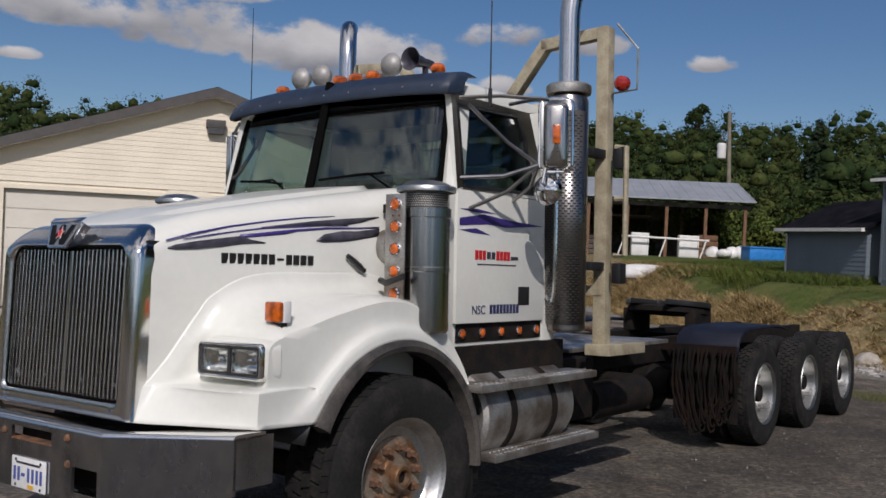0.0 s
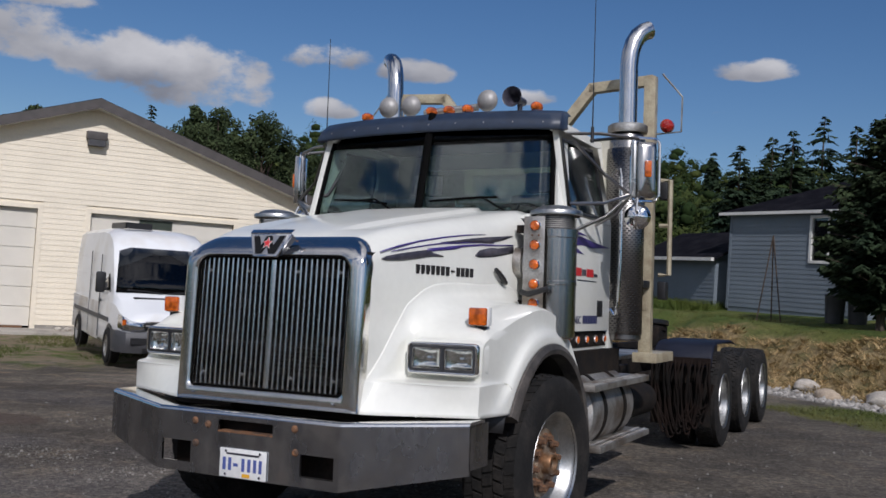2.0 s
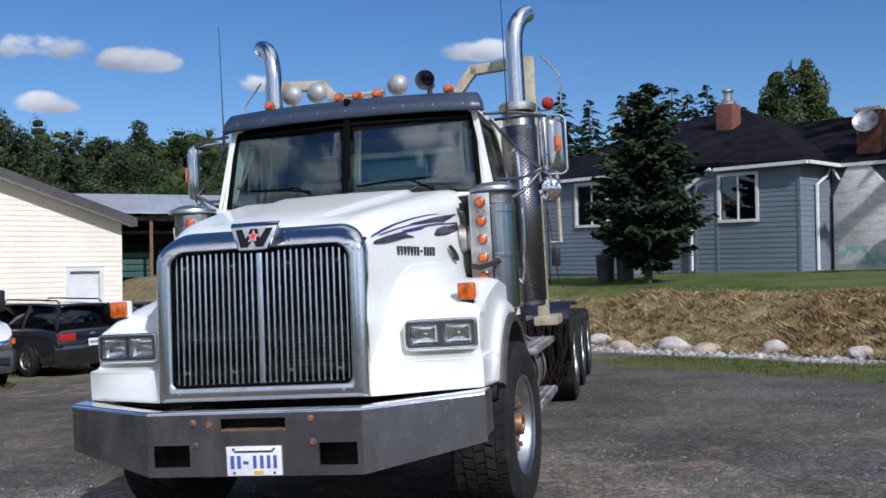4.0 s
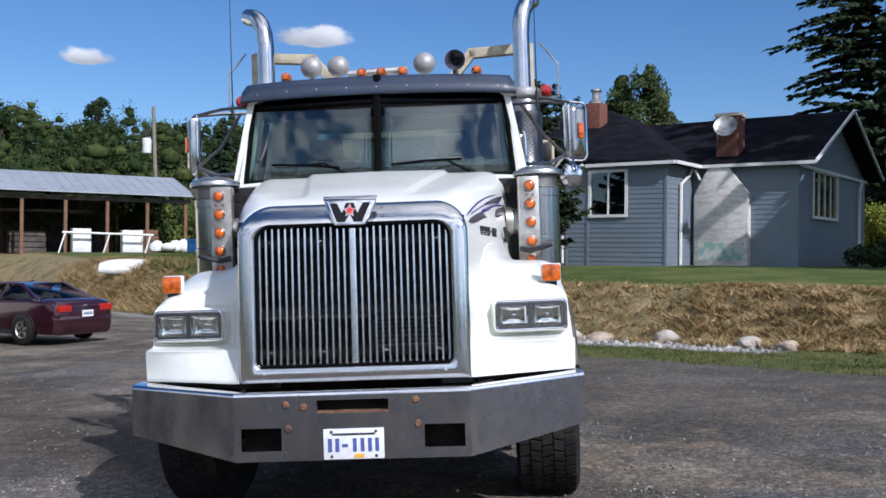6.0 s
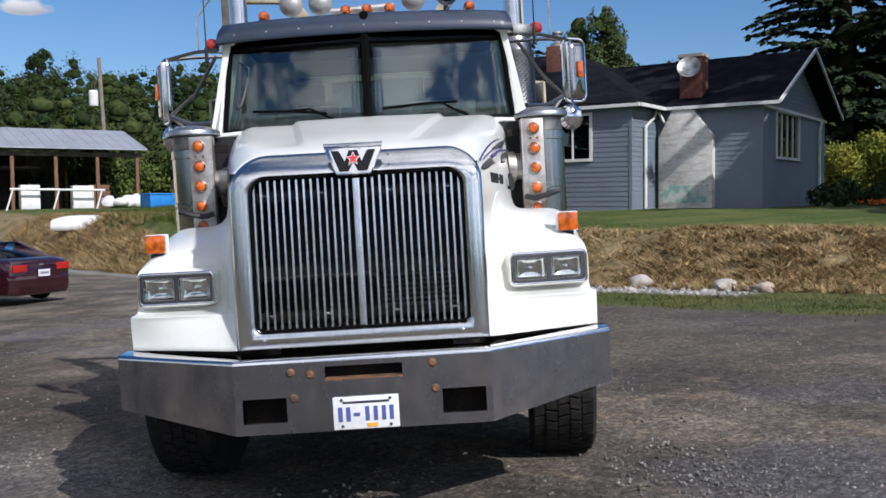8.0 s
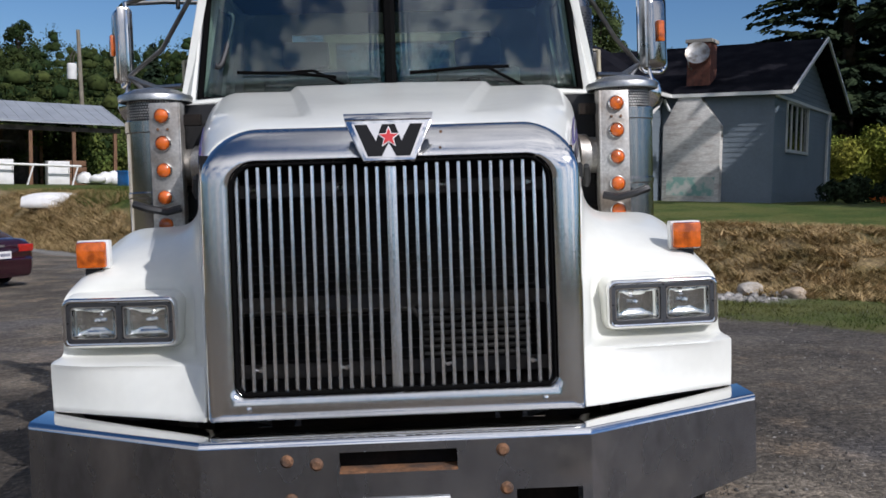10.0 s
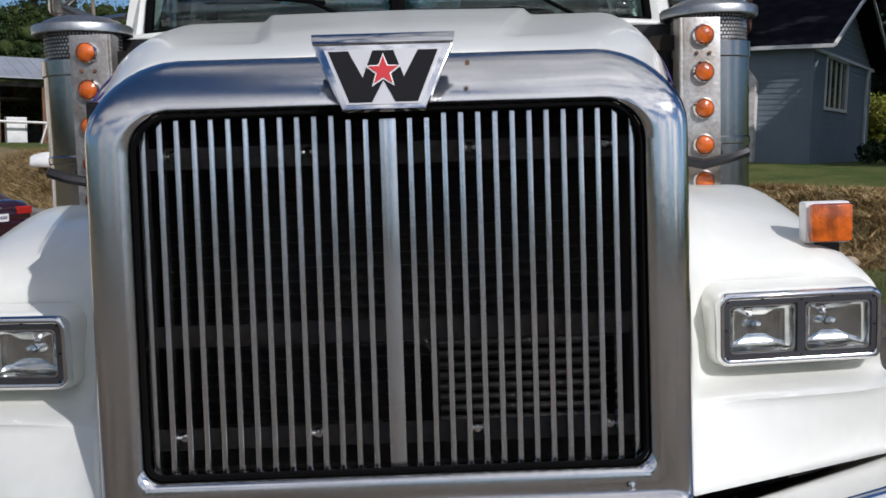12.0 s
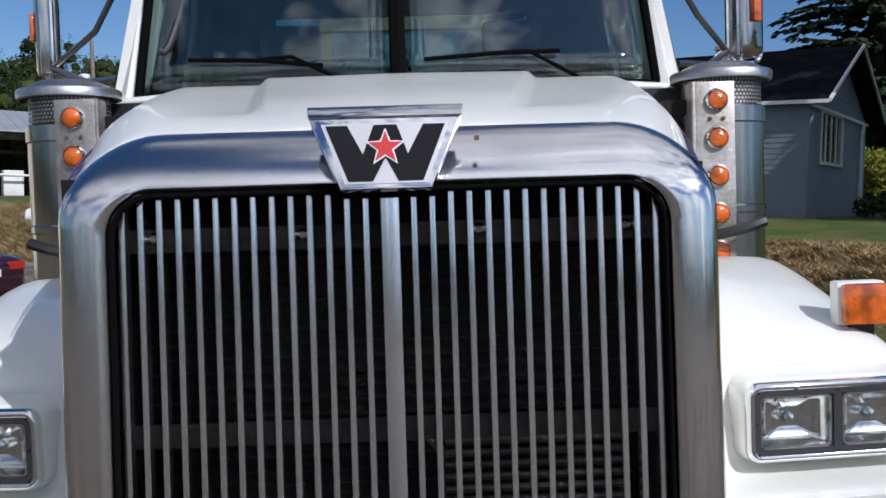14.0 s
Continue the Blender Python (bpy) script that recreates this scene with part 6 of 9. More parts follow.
    tp("firewall", boxes((-1.0, 1.0, 1.62, 1.66, 1.2, 2.04)), BLACK)
    # windscreen: two panes in a slight vee
    def ws(u, v):
        x = u * lerp(0.960, 0.910, v)
        return Vector((x, lerp(1.735, 1.890, v) + lerp(0.13, 0.12, v) * (0.85 * abs(u) + 0.15 * abs(u) ** 5), lerp(2.098, 2.735, v)))
    for sx in (1, -1):
        bm = bmesh.new()
        loft(bm, [[ws(sx * lerp(0.018, 1.0, k / 10), v / 6) for v in range(7)] for k in range(11)])
        tp("windscreen_pane", bm, GLASS, "windscreen half", solid=0.006)
    # the visor's shade and dark reflection, laid over the top of the glass as a strip
    bm = bmesh.new()
    loft(bm, [[ws(-1 + 2 * k / 20, v) + Vector((0, -0.008, 0)) for v in (0.795 + 0.03 * abs(k / 10 - 1) ** 2, 0.90, 0.995)] for k in range(21)])
    tp("visor_shade_strip", bm, GLASS_STRIP, "dark strip standing in for the visor's shade on the upper windscreen", solid=0.003)
    bm = bmesh.new()
    tube(bm, [ws(0.0, v / 6) + Vector((0, -0.012, 0)) for v in range(-1, 8)], 0.030, 6)
    edge = [ws(-1, 0), *[ws(-1 + 2 * k / 20, -0.02) for k in range(21)], *[ws(1, v / 6) for v in range(7)], *[ws(1 - 2 * k / 20, 1.0) for k in range(21)], *[ws(-1, 1 - v / 6) for v in range(7)]]
    tube(bm, edge, 0.018, 8)
    tp("windscreen_seal", bm, WIPER, "black rubber windscreen seal")
    bm = bmesh.new()
    loft(bm, [[((-1.0 + 2.0 * k / 24) * 1.03, yy + sw * abs(-1 + 2 * k / 24) ** 1.9, zz - 0.02 * abs(-1 + 2 * k / 24) ** 4) for k in range(25)] for yy, zz, sw in ((1.64, 2.075, 0.06), (1.70, 2.096, 0.10), (1.75, 2.092, 0.13))])
    tp("cowl", bm, WHITE, solid=0.02)
    # visor
    bm = bmesh.new()
    secs = []
    for k in range(25):
        u = -1 + 2 * k / 24
        dy = 0.06 * abs(u) ** 2.0
        dz = -0.022 * abs(u) ** 3
        x = 0.995 * u
        secs.append([(x, 1.835 + dy, 2.695 + dz), (x, 1.825 + dy, 2.712 + dz), (x * 0.988, 1.860 + dy, 2.785 + dz), (x * 0.965, 1.925 + dy, 2.845 + dz), (x * 0.945, 2.05 + dy * 0.85, 2.872 + dz)])
    for k, sx in ((0, -1), (-1, 1)):
        tail = [(x + sx * 0.004, y + 0.15, lerp(z, 2.80, 0.25)) for x, y, z in secs[k]]
        knee = [(x + sx * 0.006, y + 0.05, z) for x, y, z in secs[k]]
        secs = [tail, knee] + secs if k == 0 else secs + [knee, tail]
    loft(bm, secs)
    tp("sun_visor", bm, NAVY, "navy painted steel sun visor", angle=60, solid=0.012)
    for k in range(9):
        u = -0.88 + 0.22 * k
        bm = bmesh.new()
        lathe(bm, [(0.0, 0.003), (0.0045, 0.002), (0.006, 0.0)], pose(0.985 * u, 1.843 + 0.06 * u * u, 2.752 - 0.022 * abs(u) ** 3, 66), 8)
        tp("visor_rivet", bm, ALU_DULL, "")
    # wipers
    for sx in (1, -1):
        bm = bmesh.new()
        p = lambda u, v: ws(u, v + 0.02) + Vector((0, -0.045, 0.0))
        tube(bm, [p(0.10, 0.105), p(0.35, 0.135), p(0.62, 0.15)] if sx > 0 else [p(-0.28, 0.09), p(-0.5, 0.135), p(-0.80, 0.16)], 0.0085, 6)
        tube(bm, [p(0.70 if sx > 0 else -0.18, -0.02), p(0.50 if sx > 0 else -0.40, 0.15), p(0.36 if sx > 0 else -0.54, 0.14)], 0.0075, 6)
        tp("wiper", bm, WIPER, "black windscreen wiper")
    # roof lights and horn
    for x in (-0.70, -0.133, 0.014, 0.169, 0.722):
        z = 2.872 if abs(x) < 0.5 else 2.858
        bm = bmesh.new()
        lathe(bm, [(0.048, 0.0), (0.046, 0.02), (0.03, 0.03)], Matrix.Translation((x, 2.13, z - 0.012)), 14)
        ml = tp("roof_marker", bm, NAVY, "amber roof marker light")
        bm = bmesh.new()
        lathe(bm, [(0.0, 0.085), (0.018, 0.082), (0.033, 0.062), (0.040, 0.03), (0.040, 0.0), (0.0, 0.0)], Matrix.Translation((x, 2.16, z + 0.038)) @ pose(0, 0, 0, 90), 16, closed=True)
        tp("amber_lens", bm, AMBER, "", ml)
    for x in (-0.505, -0.305, 0.337):
        bm = bmesh.new()
        lathe(bm, [(0.0, 0.055), (0.03, 0.052), (0.06, 0.036), (0.078, 0.010), (0.082, 0.0), (0.078, -0.012), (0.06, -0.05), (0.03, -0.075), (0.0, -0.08)], Matrix.Translation((x, 2.12, 2.965)) @ pose(0, 0, 0, 90), 28, closed=True)
        bl = tp("roof_spotlight", bm, LAMP_COVER, "round roof spotlight under a silver cover")
        bm = bmesh.new()
        tube(bm, [(x, 2.14, 2.90), (x, 2.15, 2.85)], 0.014, 8)
        tp("lamp_stem", bm, BLACK, "", bl)
    bm = bmesh.new()
    lathe(bm, [(0.030, -0.16), (0.032, -0.08), (0.045, 0.0), (0.072, 0.055), (0.076, 0.06), (0.070, 0.056), (0.040, 0.0), (0.02, -0.05), (0.0, -0.06)], Matrix.Translation((0.565, 2.10, 2.965)) @ pose(0, 0, 0, 90), 24, closed=True)
    tube(bm, [(0.565, 2.2, 2.95), (0.565, 2.2, 2.86)], 0.02, 8)
    tp("air_horn", bm, CHARCOAL, "dark trumpet air horn")
    bm = bmesh.new()
    rod(bm, (-0.25, 2.25, 2.93), (0.2, 2.25, 2.95), 0.028, 10)
    tp("air_horn", bm, ALU_DULL)
    # inside
    bm = bmesh.new()
    loft(bm, [[(x, y, z) for y, z in ((1.70, 1.75), (1.82, 2.04), (1.94, 2.07), (2.08, 2.04), (2.14, 1.95), (2.08, 1.75))] for x in (-0.98, -0.3, 0.2, 0.98)], closed=True, caps=True)
    tp("dashboard", bm, INTERIOR, "grey dashboard", bevel=0.02)
    for x in (-0.52, 0.52):
        bm = bmesh.new()
        box(bm, x - 0.26, x + 0.26, 2.35, 2.86, 1.55, 1.72)
        box(bm, x - 0.25, x + 0.25, 2.76, 2.90, 1.72, 2.34)
        box(bm, x - 0.14, x + 0.14, 2.78, 2.88, 2.36, 2.52)
        box(bm, x - 0.15, x + 0.15, 2.45, 2.75, 1.32, 1.55)
        tp("cab_seat", bm, SEAT, "grey cloth cab seat", bevel=0.035)
    bm = bmesh.new()
    wm = Matrix.Translation((0.50, 2.22, 2.08)) @ pose(0, 0, 0, 40)
    tube(bm, [wm @ Vector((0.23 * math.cos(a), 0.23 * math.sin(a), 0)) for a in (2 * math.pi * k / 28 for k in range(29))], 0.014, 8)
    for a in (90, 210, 330):
        tube(bm, [wm @ Vector((0, 0, -0.03)), wm @ Vector((0.23 * math.cos(radians(a)), 0.23 * math.sin(radians(a)), 0))], 0.012, 6)
    tube(bm, [wm @ Vector((0, 0, 0)), wm @ Vector((0, 0, -0.3))], 0.03, 8)
    tp("steering_wheel", bm, BLACK, "black steering wheel")
    bm = bmesh.new()
    tube(bm, curve_pts([(-0.87, 1.82, 2.25), (-0.84, 1.85, 2.27), (-0.80, 1.98, 2.50), (-0.83, 1.98, 2.54)], 4), 0.014, 8)
    tp("grab_handle", bm, BLACK)
    # hood stripes and the row of dark raised characters, as blocks
    for sx in (1, -1):
        for mat, upper, lower in (
                (CHARCOAL, [(0.185, 1.691), (0.224, 1.706), (0.337, 1.728), (0.464, 1.747), (0.574, 1.763), (0.624, 1.746), (0.708, 1.734)], [(0.185, 1.685), (0.222, 1.681), (0.332, 1.687), (0.463, 1.703), (0.57, 1.72), (0.622, 1.725), (0.704, 1.729)]),
                (PURPLE, [(0.182, 1.729), (0.323, 1.77), (0.511, 1.812), (0.738, 1.851), (0.946, 1.879), (1.142, 1.896)], [(0.179, 1.721), (0.32, 1.76), (0.508, 1.802), (0.732, 1.842), (0.943, 1.872), (1.142, 1.893)]),
                (PURPLE, [(0.265, 1.736), (0.417, 1.766), (0.566, 1.791), (0.708, 1.813), (0.902, 1.829), (1.06, 1.844), (1.227, 1.851)], [(0.265, 1.732), (0.417, 1.759), (0.562, 1.784), (0.705, 1.805), (0.902, 1.822), (1.061, 1.837), (1.223, 1.844)]),
                (CHARCOAL, [(0.689, 1.814), (0.844, 1.837), (0.998, 1.86), (1.199, 1.884), (1.318, 1.896), (1.44, 1.909)], [(0.689, 1.81), (0.841, 1.823), (0.996, 1.835), (1.191, 1.845), (1.313, 1.868), (1.44, 1.904)]),
                (PURPLE, [(0.563, 1.769), (0.688, 1.785), (0.824, 1.803), (0.899, 1.813), (1.09, 1.832), (1.293, 1.841), (1.44, 1.852)], [(0.561, 1.751), (0.686, 1.765), (0.822, 1.781), (0.896, 1.799), (1.091, 1.821), (1.29, 1.832), (1.44, 1.843)]),
                (CHARCOAL, [(1.014, 1.757), (1.066, 1.792), (1.185, 1.816), (1.272, 1.818), (1.359, 1.83), (1.44, 1.84)], [(1.015, 1.752), (1.058, 1.747), (1.177, 1.755), (1.26, 1.766), (1.35, 1.782), (1.44, 1.80)])):
            hood_stripe("hood_stripe", [(upper, lower)], sx, mat, "charcoal speed stripe" if mat is CHARCOAL else "purple speed stripe")
        for y, wide, z0, z1 in [(0.46 + 0.044 * k, 0.037, 1.622, 1.674) for k in range(7)] + [(0.772, 0.043, 1.643, 1.655)] + [(0.825 + 0.044 * k, 0.037, 1.622, 1.674) for k in range(4)]:
            xx = hood_x(y, 1.65)
            tp("raised_mark", mirrored(boxes((xx, xx + 0.008, y, y + wide, z0, z1)), sx), BLACK, "raised dark block")
        bm = bmesh.new()
        hx = hood_x(1.26, 1.62)
        tube(bm, [(hx + 0.012, 1.19, 1.682), (hx + 0.022, 1.23, 1.655), (hx + 0.030, 1.275, 1.622), (hx + 0.034, 1.31, 1.595)], [0.014, 0.017, 0.019, 0.012], 8)
        tube(bm, [(hx + 0.004, 1.30, 1.61), (hx + 0.045, 1.305, 1.602)], 0.012, 8)
        tp("hood_latch", mirrored(bm, sx), BLACK, "black rubber hood latch", bevel=0.006)


# -- air cleaners, stacks, mirrors --
def build_air_cleaner(sx):
    cx, cy = 1.105, 1.56
    m = Matrix.Translation((sx * cx, cy, 0))
    bm = bmesh.new()
    lathe(bm, [(0.0, 1.262), (0.125, 1.262), (0.138, 1.275), (0.138, 1.60), (0.142, 1.605), (0.142, 1.625), (0.138, 1.63), (0.138, 1.90), (0.143, 1.905), (0.143, 1.955), (0.136, 1.96), (0.0, 1.965)], m, 40, closed=True)
    ac = tp("air_cleaner", bm, POLISHED, "polished stainless air cleaner canister")
    bm = bmesh.new()
    lathe(bm, [(0.120, 1.955), (0.120, 2.055)], m, 40, closed=True)
    tp("intake_core", bm, BLACK, "", ac)
    # perforated intake band
    bm = bmesh.new()
    cols, rws = 64, 7
    for i in range(cols):
        for j in range(rws):
            a = 2 * math.pi * (i + 0.5 * (j % 2)) / cols
            z = 1.968 + 0.0125 * j
            d = Vector((math.cos(a), math.sin(a), 0))
            t = Vector((-math.sin(a), math.cos(a), 0))
            c = Vector((sx * cx, cy, z)) + 0.131 * d
            w, hh = 0.0045, 0.0062
            vs = [bm.verts.new(c + p) for p in (-1.35 * w * t, -hh * Vector((0, 0, 1)), 1.35 * w * t, hh * Vector((0, 0, 1)))]
            bm.faces.new(vs)
    mesh_band = tp("intake_mesh", bm, ALU_DULL, "perforated intake band", ac)
    mesh_band["kind"] = "stuff"
    bm = bmesh.new()
    lathe(bm, [(0.158, 2.045), (0.168, 2.048), (0.170, 2.072), (0.164, 2.079), (0.140, 2.083), (0.128, 2.094), (0.10, 2.106), (0.05, 2.114), (0.0, 2.116), (0.0, 2.045)], m, 40, closed=True)
    tp("lid", bm, ALU, "domed polished lid", ac, angle=60)
    # light plate in front
    bm = bmesh.new()
    box(bm, 0.965, 1.095, 1.385, 1.397, 1.415, 2.03)
    box(bm, 0.955, 0.967, 1.385, 1.47, 1.415, 2.03)
    pl = tp("light_plate", mirrored(bm, sx), ALU_DULL, "steel plate with five amber lights", bevel=0.004)
    pl["label"] = "steel plate with amber lights"
    for k in range(5):
        amber_marker(Matrix.Translation((sx * 1.035, 1.384, 1.970 - 0.123 * k)) @ pose(0, 0, 0, 90), pl, 0.030)
    for dx in (-0.022, 0.022):
        bm = bmesh.new()
        lathe(bm, [(0.0, 0.006), (0.006, 0.005), (0.007, 0.0)], Matrix.Translation((sx * (1.035 + dx), 1.384, 1.91)) @ pose(0, 0, 0, 90), 8)
        tp("plate_bolt", bm, RUST, "", pl)
    # intake elbow into the hood and the mounting feet
    bm = bmesh.new()
    lathe(bm, [(0.10, 0.0), (0.10, 0.05), (0.085, 0.06), (0.085, 0.16)], along((sx * 0.86, 1.50, 1.74), (sx * 1.05, 1.53, 1.74)), 24)
    tp("intake_elbow", bm, ALU_DULL, "dull steel intake elbow")
    for z0 in (1.45, 1.93):
        tp("bracket", mirrored(boxes((0.88, 1.02, 1.45, 1.50, z0, z0 + 0.05)), sx), DARK)
    bm = bmesh.new()
    tube(bm, [(0.96, 1.35, 1.55), (1.02, 1.33, 1.535), (1.10, 1.30, 1.555), (1.16, 1.31, 1.575)], 0.018, 7)
    tp("rubber_strap", mirrored(bm, sx), BLACK, "black rubber latch strap")


def build_stack(sx):
    x, y = (1.120, 3.10) if sx > 0 else (1.065, 3.19)
    m = Matrix.Translation((sx * x, y, 0))
    bm = bmesh.new()
    lathe(bm, [(0.0, 1.22), (0.125, 1.22), (0.14, 1.235), (0.14, 2.80), (0.13, 2.83), (0.075, 2.87), (0.0, 2.87)], m, 36, closed=True)
    st = tp("exhaust_muffler", bm, STACK_STEEL, "chrome exhaust stack in a perforated heat shield")
    bm = bmesh.new()
    k = 0.62 if sx > 0 else 1.0
    tube(bm, [(sx * x, y, 2.84), (sx * x, y, 3.2), (sx * x, y, 3.40)] + [(sx * (x + k * dx), y + k * dy, z) for dx, dy, z in ((0.012, 0.014, 3.50), (0.04, 0.045, 3.585), (0.085, 0.095, 3.65), (0.14, 0.16, 3.69), (0.19, 0.22, 3.71))], 0.072, 24)
    tp("exhaust_pipe", bm, PIPE, "curved chrome pipe", st, angle=60)
    bm = bmesh.new()
    lathe(bm, [(0.09, 2.845), (0.152, 2.85), (0.157, 2.87), (0.157, 2.905), (0.14, 2.92), (0.09, 2.92)], m, 32)
    tp("clamp_collar", bm, ALU_DULL, "", st)
    # slotted heat shield facing forwards
    bm = bmesh.new()
    secs = []
    for k in range(17):
        a = radians(lerp(-175, -5, k / 16)) if sx > 0 else radians(lerp(-175, -5, k / 16))
        secs.append([(sx * x + 0.155 * math.cos(a), y + 0.155 * math.sin(a), z) for z in (1.27, 2.72)])
    loft(bm, secs)
    hs = tp("heat_shield", bm, STACK_STEEL, "", st, solid=0.004, angle=60)
    bm = bmesh.new()
    for i in range(10):
        for j in range(80):
            a = radians(-160 + 14 * i + (7 if j % 2 else 0))
            z = 1.30 + 0.0175 * j
            d = Vector((math.cos(a), math.sin(a), 0))
            t = Vector((-math.sin(a), math.cos(a), 0))
            c = Vector((sx * x, y, z)) + 0.1605 * d
            vs = [bm.verts.new(c + p) for p in (-0.011 * t - Vector((0, 0, 0.0035)), 0.011 * t - Vector((0, 0, 0.0035)), 0.011 * t + Vector((0, 0, 0.0035)), -0.011 * t + Vector((0, 0, 0.0035)))]
            bm.faces.new(vs)
    sl = tp("slot_pattern", bm, BLACK, "rows of dark slots", st)
    sl["kind"] = "stuff"
    for z0 in (1.60, 2.40):
        tp("stack_bracket", mirrored(boxes((1.14, 1.24, 3.25, 3.44, z0 + 0.04, z0 + 0.10)), sx), BLACK, "", st, bevel=0.01)


def build_mirror(sx):
    c = Vector((1.465, 2.36, 2.445))
    mm = Matrix.Translation(c) @ pose(0, 0, 0, 0, 0, 30 if sx > 0 else 64)
    bm = bmesh.new()
    hw, hh = 0.074, 0.198
    secs = []
    for g, yy in ((-0.004, 0.035), (0.0, 0.03), (0.0, -0.02), (-0.008, -0.045), (-0.03, -0.055)):
        secs.append([mm @ Vector((px, yy, pz)) for px, pz in rrect(hw + g, -hh - g, hh + g, 0.03, 0.03, 4)])
    rows = loft(bm, secs, closed=True)
    bm.faces.new(rows[-1])
    mi = tp("wing_mirror", mirrored(bm, sx), POLISHED, "tall chrome mirror on tube arms with an amber light", angle=50)
    bm = bmesh.new()
    bm.faces.new([bm.verts.new(mm @ Vector((px, 0.034, pz))) for px, pz in rrect(hw - 0.006, -hh + 0.006, hh - 0.006, 0.026, 0.026, 4)])
    tp("mirror_glass", mirrored(bm, sx), MIRROR, "", mi, solid=0.003)
    bm = bmesh.new()
    box(bm, -0.020, 0.028, -0.075, -0.054, -0.055, 0.060, mm)
    tp("amber_lens", mirrored(bm, sx), AMBER, "", mi, bevel=0.008)
    bm = bmesh.new()
    lathe(bm, [(0.0, 0.004), (0.008, 0.003), (0.009, 0)], mm @ Matrix.Translation((0.006, -0.055, -0.10)) @ pose(0, 0, 0, 90), 8)
    tp("mirror_bolt", mirrored(bm, sx), BLACK, "", mi)
    # loop and arms
    bm = bmesh.new()
    loop = [mm @ Vector((px, 0.0, pz)) for px, pz in rrect(hw + 0.026, -hh - 0.02, hh + 0.030, 0.05, 0.05, 5)]
    tube(bm, loop + [loop[0]], 0.011, 8)
    tp("mirror_loop", mirrored(bm, sx), CHROME, "", mi)
    bm = bmesh.new()
    box(bm, -hw - 0.020, -hw - 0.002, -0.045, 0.020, -hh, hh, mm)
    tp("mirror_bracket", mirrored(bm, sx), ALU if sx > 0 else POLISHED, "bright upright bracket strip", mi, bevel=0.003)
    top, low = mm @ Vector((-0.05, 0, hh + 0.025)), mm @ Vector((-0.105, 0, -hh + 0.02))
    for pts in (((1.00, 1.99, 2.665), (1.2, 2.14, 2.68), top), ((1.0, 2.55, 2.71), (1.25, 2.42, 2.695), top), ((1.03, 2.05, 2.63), (1.22, 2.2, 2.40), low),
                ((1.06, 1.93, 2.17), (1.24, 2.13, 2.19), low), ((1.07, 2.02, 1.99), (1.24, 2.18, 2.10), low), ((1.07, 2.5, 2.07), (1.25, 2.42, 2.15), low)):
        bm = bmesh.new()
        tube(bm, pts, 0.0125, 8)
        tp("mirror_arm", mirrored(bm, sx), ARM, "", mi)
    bm = bmesh.new()
    lathe(bm, [(0.0, 0.05), (0.04, 0.045), (0.072, 0.03), (0.090, 0.0), (0.092, -0.006), (0.0, -0.006)], Matrix.Translation((1.425, 2.335, 2.115)) @ pose(0, 0, 0, 90, 0, 12), 28, closed=True)
    cv = tp("convex_mirror", mirrored(bm, sx), CHROME, "round convex mirror", mi)
    bm = bmesh.new()
    tube(bm, [(1.43, 2.33, 2.12), (1.44, 2.25, 2.15), (1.43, 2.30, 2.24)], 0.010, 6)
    tp("convex_arm", mirrored(bm, sx), CHROME, "", mi)
    # whip antenna
    bm = bmesh.new()
    base = Vector((1.16, 2.09, 2.66)) if sx > 0 else Vector((1.125, 2.20, 2.66))
    tube(bm, [base, base + Vector((0, 0, 0.35)), base + Vector((0.0, 0.0, 1.15 if sx > 0 else 0.93))], [0.006, 0.004, 0.0025], 6)
    tube(bm, [base + Vector((0, 0, -0.05)), base + Vector((0, 0, 0.06))], 0.012, 8)
    tp("whip_antenna", mirrored(bm, sx), BLACK, "black whip antenna")


# -- behind the cab --
def beam(bm, pts, w, d=None):
    """A square tube through pts."""
    d = d or w
    for a, b in zip(pts, pts[1:]):
        ln = (Vector(b) - Vector(a)).length
        box(bm, -w / 2, w / 2, -d / 2, d / 2, -w * 0.3, ln + w * 0.3, along(a, b))


